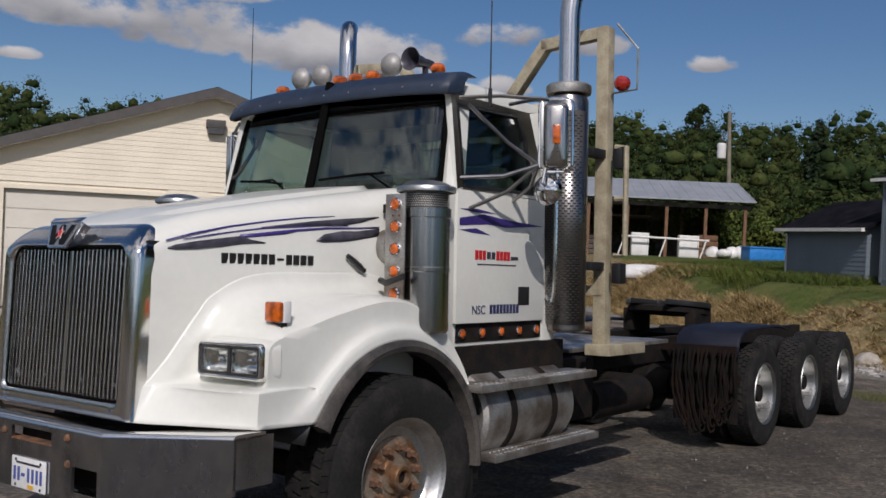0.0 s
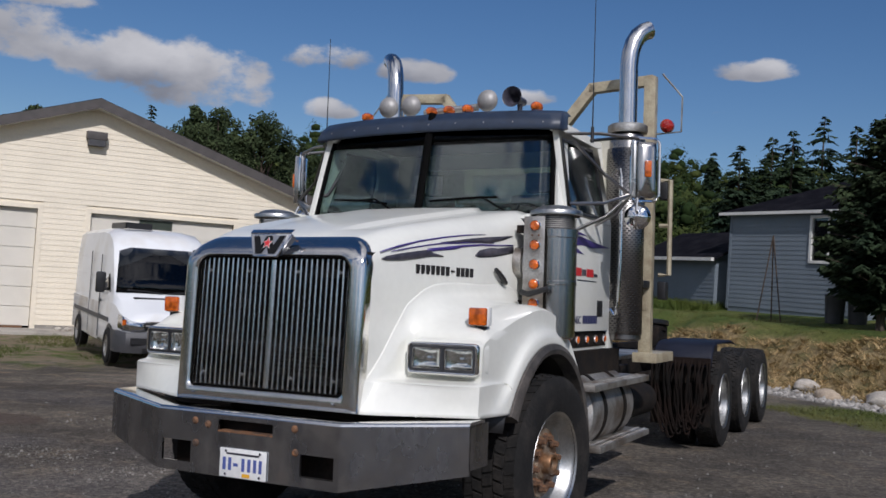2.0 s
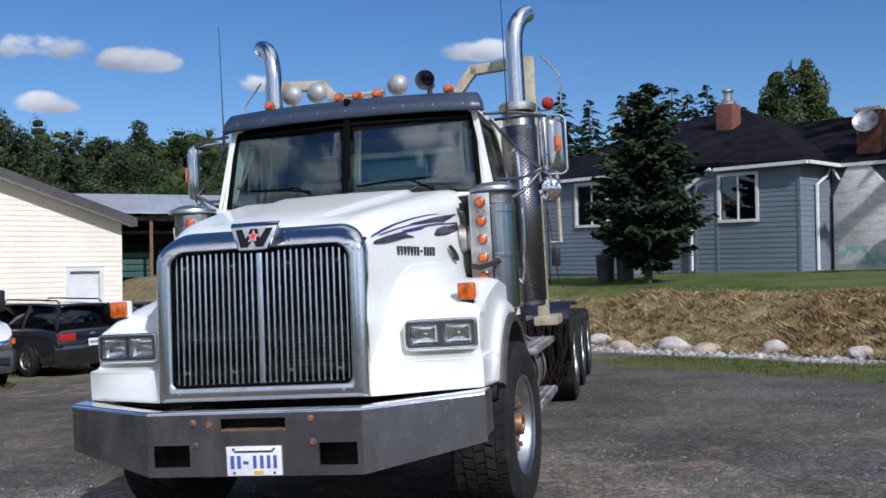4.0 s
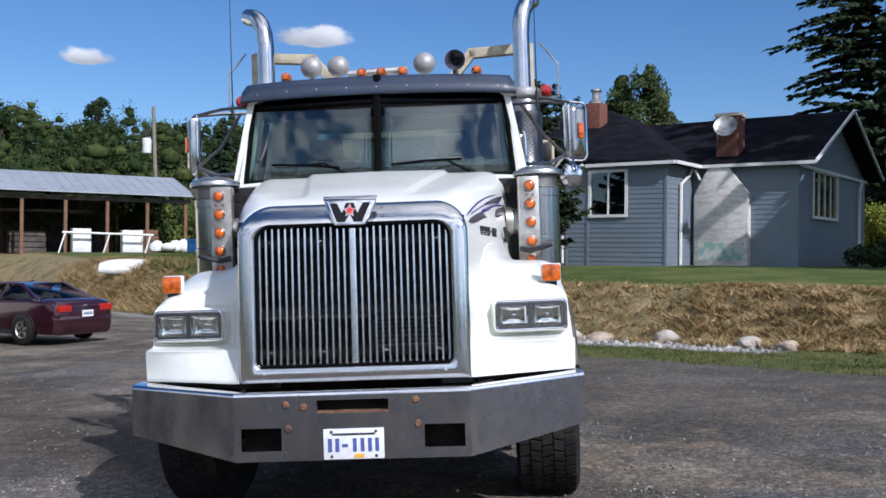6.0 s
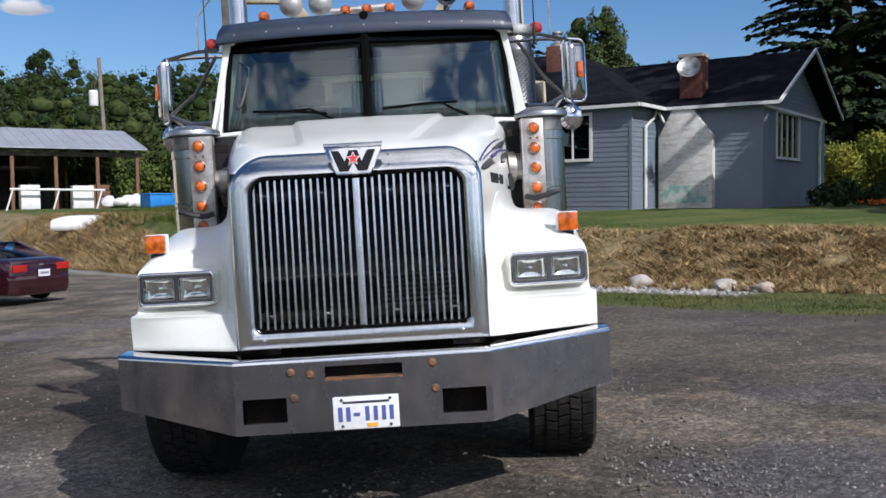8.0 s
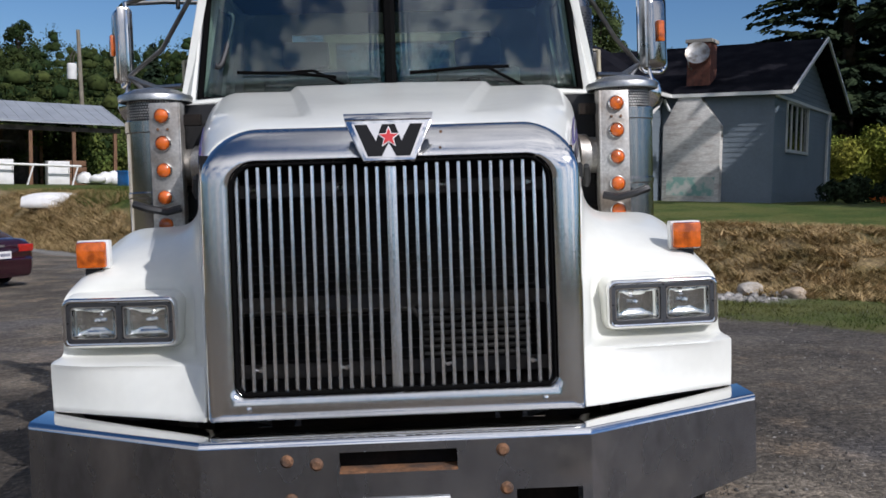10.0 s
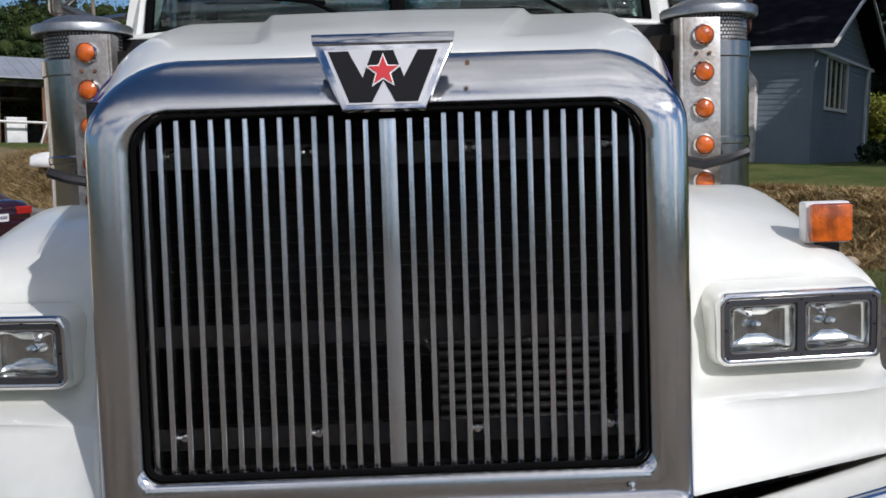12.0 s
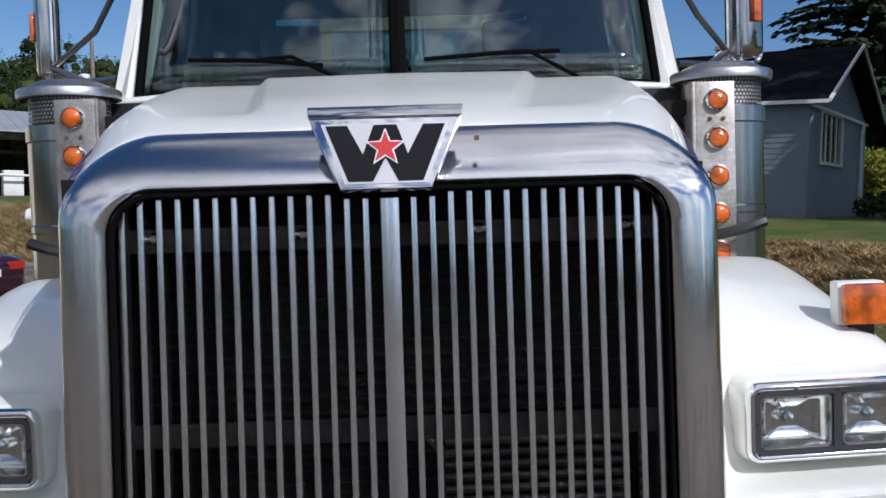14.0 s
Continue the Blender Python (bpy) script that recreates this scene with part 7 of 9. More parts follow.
def build_rack():
    for sx in (1, -1):
        bm = bmesh.new()
        beam(bm, [(1.20, 3.48, 1.10), (1.20, 3.48, 3.36)], 0.095)
        rk = tp("rack_post", mirrored(bm, sx), BEIGE, "beige square-tube headache rack post", bevel=0.006)
        bm = bmesh.new()
        beam(bm, [(1.20, 3.48, 3.355), (0.70, 3.48, 3.325)], 0.085)
        tp("rack_top", mirrored(bm, sx), BEIGE, "", bevel=0.006)
        bm = bmesh.new()
        beam(bm, [(0.70, 3.48, 3.325), (0.42, 3.48, 2.98), (0.42, 3.48, 2.2)], 0.085)
        tp("rack_brace", mirrored(bm, sx), BEIGE, "", bevel=0.006)
        tp("rack_foot", mirrored(boxes((1.12, 1.32, 3.38, 3.95, 1.04, 1.12)), sx), BEIGE, "", bevel=0.008)
        bm = bmesh.new()
        tube(bm, [(1.30, 3.46, 2.52), (1.385, 3.46, 2.52), (1.385, 3.46, 1.75), (1.30, 3.46, 1.75)], 0.02, 6)
        rod(bm, (1.30, 3.46, 2.15), (1.385, 3.46, 2.15), 0.018, 6)
        tp("rack_step", mirrored(bm, sx), BEIGE)
        bm = bmesh.new()
        tube(bm, [(1.26, 3.46, 2.905), (1.46, 3.46, 2.915), (1.465, 3.46, 3.20), (1.30, 3.46, 3.40)], 0.008, 6)
        tp("marker_wire", mirrored(bm, sx), ALU_DULL)
        bm = bmesh.new()
        lathe(bm, [(0.0, 0.045), (0.03, 0.04), (0.052, 0.018), (0.055, 0.0), (0.055, -0.03), (0.03, -0.05), (0.0, -0.052)], Matrix.Translation((sx * 1.345, 3.45, 2.968)) @ pose(0, 0, 0, 90), 20, closed=True)
        rl = tp("rack_light", bm, RED_LENS, "round red marker lamp")
        for z0 in (2.36, 1.55):
            tp("stack_lamp", mirrored(boxes((1.30, 1.37, 3.42, 3.52, z0, z0 + 0.145)), sx), BLACK, "black work lamp", bevel=0.012)
    # cross frame and guard mesh
    bm = bmesh.new()
    for z in (1.5, 2.20, 2.64):
        beam(bm, [(-0.42 if z > 2 else -1.2, 3.46, z), (0.42 if z > 2 else 1.2, 3.46, z)], 0.07)
    tp("rack_crossbars", bm, BEIGE)
    bm = bmesh.new()
    for k in range(26):
        for dz in (1, -1):
            x = -0.42 + 0.84 * k / 25
            p0, p1 = Vector((x, 3.46, 2.20)), Vector((x + dz * 0.22, 3.46, 2.64))
            if abs(p1.x) <= 0.43:
                tube(bm, [p0, p1], 0.004, 4)
    g = tp("guard_mesh", bm, material("pale_blue_mesh", (0.35, 0.50, 0.55), 0.5, vary=0.2), "pale blue expanded-metal window guard")
    g["kind"] = "stuff"


def build_chassis():
    for sx in (1, -1):
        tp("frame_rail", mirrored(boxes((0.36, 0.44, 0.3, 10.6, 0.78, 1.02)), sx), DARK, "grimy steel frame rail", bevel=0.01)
        # tank with straps, two tread steps
        bm = bmesh.new()
        lathe(bm, [(0.0, 2.02), (0.24, 2.02), (0.27, 2.04), (0.275, 2.06), (0.275, 3.02), (0.27, 3.04), (0.24, 3.06), (0.0, 3.06)], Matrix.Translation((sx * 0.965, 0, 0.74)) @ pose(0, 0, 0, -90), 36, closed=True)
        tk = tp("fuel_tank", bm, ALU_DULL, "round aluminium fuel tank under the door")
        for y in (2.30, 2.78):
            bm = bmesh.new()
            lathe(bm, [(0.278, y - 0.03), (0.284, y - 0.03), (0.284, y + 0.03), (0.278, y + 0.03)], Matrix.Translation((sx * 0.965, 0, 0.74)) @ pose(0, 0, 0, -90), 36, closed=True)
            tp("tank_strap", bm, DARK, "", tk)
        for z, y0, y1 in ((0.955, 1.86, 3.24), (0.535, 2.02, 3.28)):
            bm = bmesh.new()
            box(bm, 1.06, 1.30, y0, y1, z - 0.045, z)
            sp = tp("step", mirrored(bm, sx), ALU_DULL, "aluminium tread step", bevel=0.006)
            bm = bmesh.new()
            for k in range(26):
                y = lerp(y0 + 0.04, y1 - 0.04, k / 25)
                lathe(bm, [(0.016, 0.0), (0.012, 0.006), (0.0, 0.007)], Matrix.Translation((sx * 1.27, y, z)), 6)
                lathe(bm, [(0.016, 0.0), (0.012, 0.006), (0.0, 0.007)], Matrix.Translation((sx * 1.21, y + 0.02, z)), 6)
            tread = tp("tread_studs", bm, ALU_DULL, "", sp)
            tread["kind"] = "stuff"
        tp("step_hanger", mirrored(boxes((0.98, 1.06, 2.2, 2.26, 0.50, 0.95), (0.98, 1.06, 2.95, 3.01, 0.50, 0.95), (1.0, 1.08, 1.95, 3.15, 0.96, 1.16)), sx), DARK)
        # rear fender plate and hanging chains before the first rear wheel
        bm = bmesh.new()
        secs = []
        for k in range(13):
            t = k / 12
            y, z = table(t, [(0, 6.16), (0.12, 6.22), (0.3, 6.40), (0.8, 7.35), (1, 7.65)]), table(t, [(0, 0.86), (0.12, 1.05), (0.3, 1.12), (0.8, 1.13), (1, 1.08)])
            secs.append([(0.58, y, z), (0.60, y, z + 0.02), (1.19, y, z + 0.02), (1.215, y, z)])
        loft(bm, secs)
        tp("rear_fender", mirrored(bm, sx), FENDER_NAVY, "navy rear fender plate", solid=0.01)
        for k in range(21):
            bm = bmesh.new()
            x = 0.58 + 0.031 * k
            low = 0.16 + 0.16 * (k / 20) ** 1.5 + 0.07 * math.sin(k * 2.7)
            mid = x + 0.05 * math.sin(k * 1.7) + 0.05 * (0.9 - x)
            end = lerp(x, 0.92, 0.35) + 0.03 * math.sin(k * 4.1)
            tube(bm, curve_pts([(x, 6.17, 0.97), (lerp(x, mid, 0.6), 6.12 - 0.02 * (k % 3), 0.74), (mid, 6.11 + 0.015 * (k % 2), 0.5), (end, 6.12, low + 0.05), (end + 0.03, 6.13, low), (end + 0.05, 6.15, low + 0.08), (mid + 0.03, 6.16, 0.7)], 3), [0.008 + 0.005 * (q % 2) for q in range(19)], 5)
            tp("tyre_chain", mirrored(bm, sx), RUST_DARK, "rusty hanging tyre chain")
        # sheet added behind the chains to deepen the shade there
        tp("chain_backing", mirrored(boxes((0.56, 1.20, 6.20, 6.215, 0.24, 0.95)), sx), DARK, "black sheet added to darken the gap behind the chains")
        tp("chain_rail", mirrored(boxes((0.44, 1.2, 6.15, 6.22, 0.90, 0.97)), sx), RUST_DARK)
        tp("battery_box", mirrored(boxes((0.45, 1.0, 3.2, 3.75, 0.55, 1.0)), sx), DARK, "grimy battery box", bevel=0.02)
        bm = bmesh.new()
        rod(bm, (sx * 0.8, 3.95, 0.62), (sx * 0.8, 4.9, 0.62), 0.15, 20)
        tp("air_tank", bm, DARK, "grimy air tank")
        tp("rear_mudflap", mirrored(boxes((0.55, 1.05, 10.52, 10.54, 0.3, 0.95)), sx), BLACK)
        bm = bmesh.new()
        box(bm, 0.75, 1.19, 1.93, 1.945, 0.26, 0.9)
        tp("mud_flap", mirrored(bm, sx), BLACK)
    for y in (0.6, 3.6, 5.2, 7.6, 9.1, 10.5):
        tp("cross_member", boxes((-0.36, 0.36, y, y + 0.1, 0.80, 0.98)), DARK, "grimy cross member")
    tp("deck_plate", boxes((-0.9, 0.9, 3.55, 5.3, 1.03, 1.06)), ALU_DULL, "aluminium deck plate")
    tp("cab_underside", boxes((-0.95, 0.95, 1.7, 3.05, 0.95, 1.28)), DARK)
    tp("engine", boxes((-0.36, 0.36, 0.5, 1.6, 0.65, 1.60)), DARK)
    # fifth wheel: a dished plate with a throat and ramps, on two pedestals
    bm = bmesh.new()
    rim = [(0.47 * math.cos(a), 0.44 * math.sin(a)) for a in (radians(-52 + 284 * k / 26) for k in range(27))]
    prism(bm, rim + [(-0.20, -0.52), (-0.05, -0.16), (0.05, -0.16), (0.20, -0.52)], pose(0, 7.3, 1.285, -5), 0.06)
    fw = tp("fifth_wheel", bm, BLACK, "greasy black fifth-wheel plate", bevel=0.012)
    bm = bmesh.new()
    lathe(bm, [(0.36, 0.0), (0.44, 0.02), (0.44, 0.07), (0.36, 0.09)], pose(0, 7.3, 1.20, -5), 28)
    tp("plate_skirt", bm, DARK, "", fw)
    for x0 in (-0.42, 0.30):
        tp("fifth_wheel_mount", boxes((x0, x0 + 0.12, 7.05, 7.5, 1.02, 1.27)), DARK, "", fw, bevel=0.015)
    bm = bmesh.new()
    for k in range(3):
        tube(bm, curve_pts([(-0.15 + 0.15 * k, 3.5, 1.55), (-0.1 + 0.12 * k, 4.1, 1.10), (0.1 * k, 4.8, 1.15), (0.05 * k, 5.6, 1.08)], 5), 0.018, 6)
    tp("air_hoses", bm, RUST, "coiled air hoses")


build_cab()
for sx in (1, -1):
    build_air_cleaner(sx)
    build_stack(sx)
    build_mirror(sx)
build_rack()
build_chassis()

# ---- rocks, grass and trees ----
def quads_object(name, v, mat, kind="stuff", label="", category="", k=4, parent=None):
    """One mesh from an (n, k, 3) array of faces."""
    n = len(v)
    me = bpy.data.meshes.new(name)
    me.vertices.add(n * k)
    me.vertices.foreach_set("co", np.ascontiguousarray(v, dtype=np.float32).ravel())
    me.loops.add(n * k)
    me.loops.foreach_set("vertex_index", np.arange(n * k, dtype=np.int32))
    me.polygons.add(n)
    me.polygons.foreach_set("loop_start", np.arange(0, n * k, k, dtype=np.int32))
    me.materials.append(mat)
    me.update(calc_edges=True)
    me.validate()
    ob = new(name, me)
    if parent is not None:
        ob.parent = parent
    return tagged(ob, label, category, kind=kind)


def leaves(rng, centres, size, flat=0.35, wild=0.55):
    """Leaf quads at the centres; where a facing is given (n, 6) they lie roughly in the crown's skin."""
    n = len(centres)
    if centres.shape[1] == 6:
        up = centres[:, 3:] + wild * rng.normal(size=(n, 3))
        centres = centres[:, :3]
        a = np.cross(up, rng.normal(size=(n, 3)))
        a /= np.linalg.norm(a, axis=1, keepdims=True)
        b = np.cross(up, a)
    else:
        a = rng.normal(size=(n, 3))
        a[:, 2] *= flat
        a /= np.linalg.norm(a, axis=1, keepdims=True)
        b = np.cross(a, rng.normal(size=(n, 3)))
    b /= np.linalg.norm(b, axis=1, keepdims=True)
    s = size * rng.uniform(0.6, 1.4, (n, 1))
    a, b = a * s, b * s * 0.6
    return np.stack([centres - a, centres + b * 0.9 - a * 0.1, centres + a, centres - b * 0.9 + a * 0.1], 1)


def crown_points(rng, lobes, per, hollow=0.25):
    """Points in the skins of several lobes (x, y, z, rx, rz)."""
    out = []
    for x, y, z, rx, rz in lobes:
        d = rng.normal(size=(per, 3))
        d /= np.linalg.norm(d, axis=1, keepdims=True)
        r = rng.uniform(hollow, 1.12, (per, 1)) ** 0.55
        out.append(np.concatenate([np.array([x, y, z]) + d * r * np.array([rx, rx, rz]), d], 1))
    return np.concatenate(out)


def broadleaf(name, x, y, h, wide, mat, seed, label, per=170, leaf=0.16, lobes=16, trunk=0.16, clear=0.22, squash=0.85):
    rng = np.random.default_rng(seed)
    z0 = ground_z(x, y) - 0.05
    t = tagged(empty(name, Matrix.Translation((x, y, z0))), label, "tree")
    bm = bmesh.new()
    tube(bm, curve_pts([(0, 0, 0), (0.05 * wide * rng.normal(), 0.05 * wide * rng.normal(), h * 0.3), (0.06 * wide * rng.normal(), 0.06 * wide * rng.normal(), h * 0.75)], 4), [lerp(trunk, trunk * 0.25, k / 8) for k in range(9)], 8)
    part("trunk", bm, BARK, t)
    lob = []
    for k in range(lobes):
        u = (k + 0.5) / lobes
        z = h * lerp(clear + 0.1, 0.93, u)
        prof = math.sin(math.pi * min(1, 0.22 + 0.78 * u)) ** 0.7
        a = 2.4 * k + rng.uniform(0, 0.8)
        rr = wide * 0.5 * prof * rng.uniform(0.45, 0.85)
        size = wide * 0.5 * rng.uniform(0.32, 0.5) * (0.6 + 0.5 * prof)
        lob.append((rr * math.cos(a), rr * math.sin(a), z, size, size * squash))
        bm = bmesh.new()
        tube(bm, [(0, 0, z * 0.7), (rr * 0.5 * math.cos(a), rr * 0.5 * math.sin(a), z * 0.88), (rr * math.cos(a), rr * math.sin(a), z)], [trunk * 0.4, trunk * 0.25, trunk * 0.1], 5)
        part("limb", bm, BARK, t)
    pts = crown_points(rng, lob, per)
    # bulges and gaps in the crown
    wob = np.array([noise.noise_vector(Vector(p * (2.2 / wide) + seed)) for p in pts[:, :3]])
    pts[:, :3] += wob * 0.16 * wide
    gap = np.array([noise.noise(Vector(p * (4.5 / wide) - seed)) for p in pts[:, :3]])
    pts = pts[gap > -0.22]
    quads_object("crown", leaves(rng, pts, leaf), mat, kind="", parent=t)
    return t


def conifer_quads(rng, h, base, clear=0.08, tiers=26, droop=0.35, per=26, size=0.4, full=0.8):
    """Fronds of one conifer with its foot at the origin: limbs in tiers, each with side sprays."""
    out = []
    for i in range(tiers):
        u = i / (tiers - 1)
        z = h * (lerp(clear, 0.985, u) + 0.03 * rng.normal() * (1 - u) + 0.008 * rng.normal())
        r = base * rng.uniform(0.7, 1.15) * (1 - u) ** full * (1.0 if full > 0.7 else min(1.0, 0.45 + 2.6 * u)) + 0.03 * base
        for a in rng.uniform(0, 2 * math.pi, max(5, int(9 * (1 - u) + 4))):
            rr = r * rng.uniform(0.5, 1.15)
            m = max(5, int(per * (rr / base) + 3))
            t = rng.uniform(0.1, 1.0, m) ** 0.8
            sag = rng.uniform(0.5, 1.3) * droop
            fwd = np.array([math.cos(a), math.sin(a), 0.0])
            lat = np.array([-math.sin(a), math.cos(a), 0.0])
            p = fwd * (rr * t)[:, None] + np.stack([np.zeros(m), np.zeros(m), z + h * rng.normal() * (0.008 + 0.02 * (1 - u)) + rr * (0.12 * t - sag * t * t)], 1)
            side = rng.choice([-1.0, 1.0], m)
            ang = rng.uniform(0.2, 1.2, m)
            d = fwd * np.cos(ang)[:, None] + lat * (side * np.sin(ang))[:, None]
            d[:, 2] += -0.25 - 0.45 * rng.random(m)
            ln = size * rng.uniform(0.6, 1.4, m) * (1.15 - 0.55 * t) * (0.55 + 0.45 * (1 - u))
            d = d * ln[:, None]
            w = np.cross(d, np.array([0.0, 0.0, 1.0]) + 0.6 * rng.normal(size=(m, 3))) * 0.22
            out.append(np.stack([p, p + 0.4 * d + w, p + d, p + 0.4 * d - w], 1))
    return np.concatenate(out)


def conifer(name, x, y, h, base, seed, label, mat=None, **kw):
    rng = np.random.default_rng(seed)
    z0 = ground_z(x, y) - 0.05
    t = tagged(empty(name, Matrix.Translation((x, y, z0))), label, "tree")
    bm = bmesh.new()
    tube(bm, [(0, 0, 0), (0, 0, h * 0.5), (0, 0, h * 0.98)], [h * 0.016, h * 0.010, 0.02], 8)
    part("trunk", bm, BARK, t)
    quads_object("crown", conifer_quads(rng, h, base, **kw), mat or NEEDLE, kind="", parent=t)
    return t


def polar(az, d):
    return 0.5 + d * math.sin(radians(az)), -4.9 + d * math.cos(radians(az))


def stone_mesh(rng, n=2, rough=0.28):
    bm = bmesh.new()
    bmesh.ops.create_icosphere(bm, subdivisions=n, radius=1.0)
    off = rng.uniform(0, 50, 3)
    for v in bm.verts:
        v.co *= 1 + rough * noise.noise(v.co * 1.1 + Vector(off)) + rough * 0.5 * noise.noise(v.co * 2.6 + Vector(off))
        if v.co.z < -0.35:
            v.co.z = -0.35 + (v.co.z + 0.35) * 0.3
    return bm


def lawn_tree(x, y, h, base, seed):
    """A young pyramidal conifer: rising limbs with feathery sprays."""
    rng = np.random.default_rng(seed)
    t = tagged(empty("lawn_tree", Matrix.Translation((x, y, ground_z(x, y) - 0.05))), "young dark green conifer with feathery limbs on the lawn", "tree")
    bm = bmesh.new()
    tube(bm, curve_pts([(0, 0, 0), (0.04, -0.02, h * 0.3), (-0.03, 0.03, h * 0.65), (0, 0, h * 0.97)], 4), [lerp(0.12, 0.02, k / 12) for k in range(13)], 8)
    part("trunk", bm, BARK, t)
    for k in range(64):
        u = (k + 0.5) / 64
        z = h * lerp(0.13, 0.97, u)
        reach = base * (min(1.0, 0.62 + 2.2 * u) * (1 - u) ** 0.62 + 0.05) * rng.uniform(0.62, 1.12)
        a = 2.39996 * k + rng.uniform(-0.3, 0.3)
        tip = Vector((reach * math.cos(a), reach * math.sin(a), z + 0.05 * reach))
        bm = bmesh.new()
        tube(bm, [(0, 0, max(0.3, z - 0.25 * reach)), tip * 0.5 + Vector((0, 0, 0.5 * z - 0.06 * reach)), tip], [0.03, 0.018, 0.006], 5)
        part("limb", bm, BARK, t)
    quads_object("crown", conifer_quads(rng, h, base, clear=0.15, tiers=50, droop=-0.10, per=110, size=0.34, full=0.60), NEEDLE, kind="", parent=t)
    return t


def build_trees():
    # the tree on the lawn before the house, the great cedar beside it
    lawn_tree(2.20, 22.4, 5.75, 1.95, 5)
    conifer("cedar", *polar(23.6, 52), 25, 10.4, 11, "tall dark cedar with drooping branches behind the house", tiers=62, droop=0.24, per=230, size=0.56, clear=0.05, full=1.2)
    # a tall fir out of view on the sunny side, added to shade the gable
    conifer("shade_fir", 20.6, 18.5, 24.0, 8.4, 77, "unseen tall fir added to shade the gable of the house", tiers=60, droop=0.2, per=210, size=0.85, clear=0.24)
    # firs and leaf trees behind the house
    rng = np.random.default_rng(3)
    for k, (az, el) in enumerate(((-7.4, 8.6), (-6.0, 9.1), (-4.6, 9.4), (-3.2, 10.2), (-1.6, 9.6), (0.4, 9.8), (2.0, 10.0), (3.2, 10.3), (4.2, 9.8), (5.2, 10.3), (6.4, 9.4), (7.3, 8.8))):
        d = rng.uniform(62, 76)
        x, y = polar(az, d)
        h = d * math.tan(radians(el)) + 1.5 - ground_z(x, y)
        conifer("fir", x, y, h, h * rng.uniform(0.34, 0.44), 100 + k, "dark fir standing behind the house", NEEDLE_BLUE, tiers=40, per=95, size=0.5)["group"] = "firs behind the house"
    for k, (az, el, wide) in enumerate(((8.9, 10.8, 3.2), (10.6, 11.2, 5.2))):
        d = 66
        x, y = polar(az, d)
        broadleaf("poplar", x, y, d * math.tan(radians(el)) + 0.6, wide, LEAF, 140 + k, "rounded green poplar behind the house", per=1100, leaf=0.10, lobes=30, trunk=0.2, clear=0.05, squash=1.1)["group"] = "poplars behind the house"
    # dark trees behind the garage
    for k, (az, el, d) in enumerate(((-52, 7.6, 74), (-48.5, 8.3, 72), (-45.5, 8.2, 76), (-42.6, 8.6, 75), (-40.2, 8.9, 74), (-38.6, 9.2, 72), (-36.9, 8.6, 76), (-35.9, 9.3, 70), (-34.0, 7.6, 78), (-32.2, 7.9, 82), (-30.3, 7.7, 84), (-28.6, 8.2, 86))):
        x, y = polar(az, d)
        h = d * math.tan(radians(el)) + 1.5 - ground_z(x, y)
        if k % 3 == 0:
            conifer("fir", x, y, h, h * 0.25, 160 + k, "dark fir behind the garage", NEEDLE_BLUE, tiers=40, per=95, size=0.5)["group"] = "trees behind the garage"
        else:
            broadleaf("alder", x, y, h, h * 0.5, NEEDLE_LAWN, 160 + k, "dark leafy tree behind the garage", per=1000, leaf=0.12, lobes=24, trunk=0.2, clear=0.02)["group"] = "trees behind the garage"
    # big round tree on the skyline and a few spires
    for k, (az, el, d, wide) in enumerate(((-21.5, 8.35, 205, 8.2), (-26.5, 7.7, 150, 6.0))):
        x, y = polar(az, d)
        broadleaf("skyline_tree", x, y, d * math.tan(radians(el)) + 1.5 - ground_z(x, y), wide, LEAF_FAR, 190 + k, "large rounded tree on the wooded skyline", per=420, leaf=0.26, lobes=20, trunk=0.4, clear=0.05)
    for k, (az, el) in enumerate(((-14.6, 7.7), (-10.4, 7.9))):
        x, y = polar(az, 160)
        h = 160 * math.tan(radians(el)) + 1.5 - ground_z(x, y)
        conifer("spire_fir", x, y, h, h * 0.2, 210 + k, "dark fir spire on the skyline", NEEDLE_BLUE, tiers=30, per=44, size=1.4)["group"] = "skyline firs"
    # the wooded hill: lumpy crowns under a skin of leaves
    rng = np.random.default_rng(17)
    bases = []
    for k in range(5):
        bm = stone_mesh(rng, 1, 0.5)
        bm.verts.ensure_lookup_table()
        bm.faces.ensure_lookup_table()
        bases.append((np.array([v.co[:] for v in bm.verts]), np.array([[v.index for v in f.verts] for f in bm.faces])))
        bm.free()
    cl, cv, cf, at = [], [], [], 0
    for _ in range(1400):
        d = rng.uniform(84, 215)
        az = rng.uniform(-66, 26)
        x, y = polar(az, d)
        z = ground_z(x, y)
        h = rng.uniform(7.0, 12.5) * (0.55 if d < 100 else 1.0) * (0.85 + 0.15 * math.sin(az * 0.9))
        w = h * rng.uniform(0.42, 0.66)
        lob = [(x + w * 0.40 * rng.normal(), y + w * 0.4 * rng.normal(), z + h * u, w * rng.uniform(0.22, 0.42), w * rng.uniform(0.22, 0.40)) for u in (0.15, 0.32, 0.46, 0.58, 0.68, 0.78, 0.88)]
        cl.append(crown_points(rng, lob, 58, 0.45))
        for k, (lx, ly, lz, rx, rz) in enumerate(lob):
            v, f = bases[rng.integers(5)]
            a = rng.uniform(0, 6.28)
            c, sn = math.cos(a), math.sin(a)
            vv = np.stack([v[:, 0] * c - v[:, 1] * sn, v[:, 0] * sn + v[:, 1] * c, v[:, 2]], 1) * np.array([rx, rx, rz]) * 0.52 + np.array([lx, ly, lz])
            cv.append(vv)
            cf.append(f + at)
            at += len(vv)
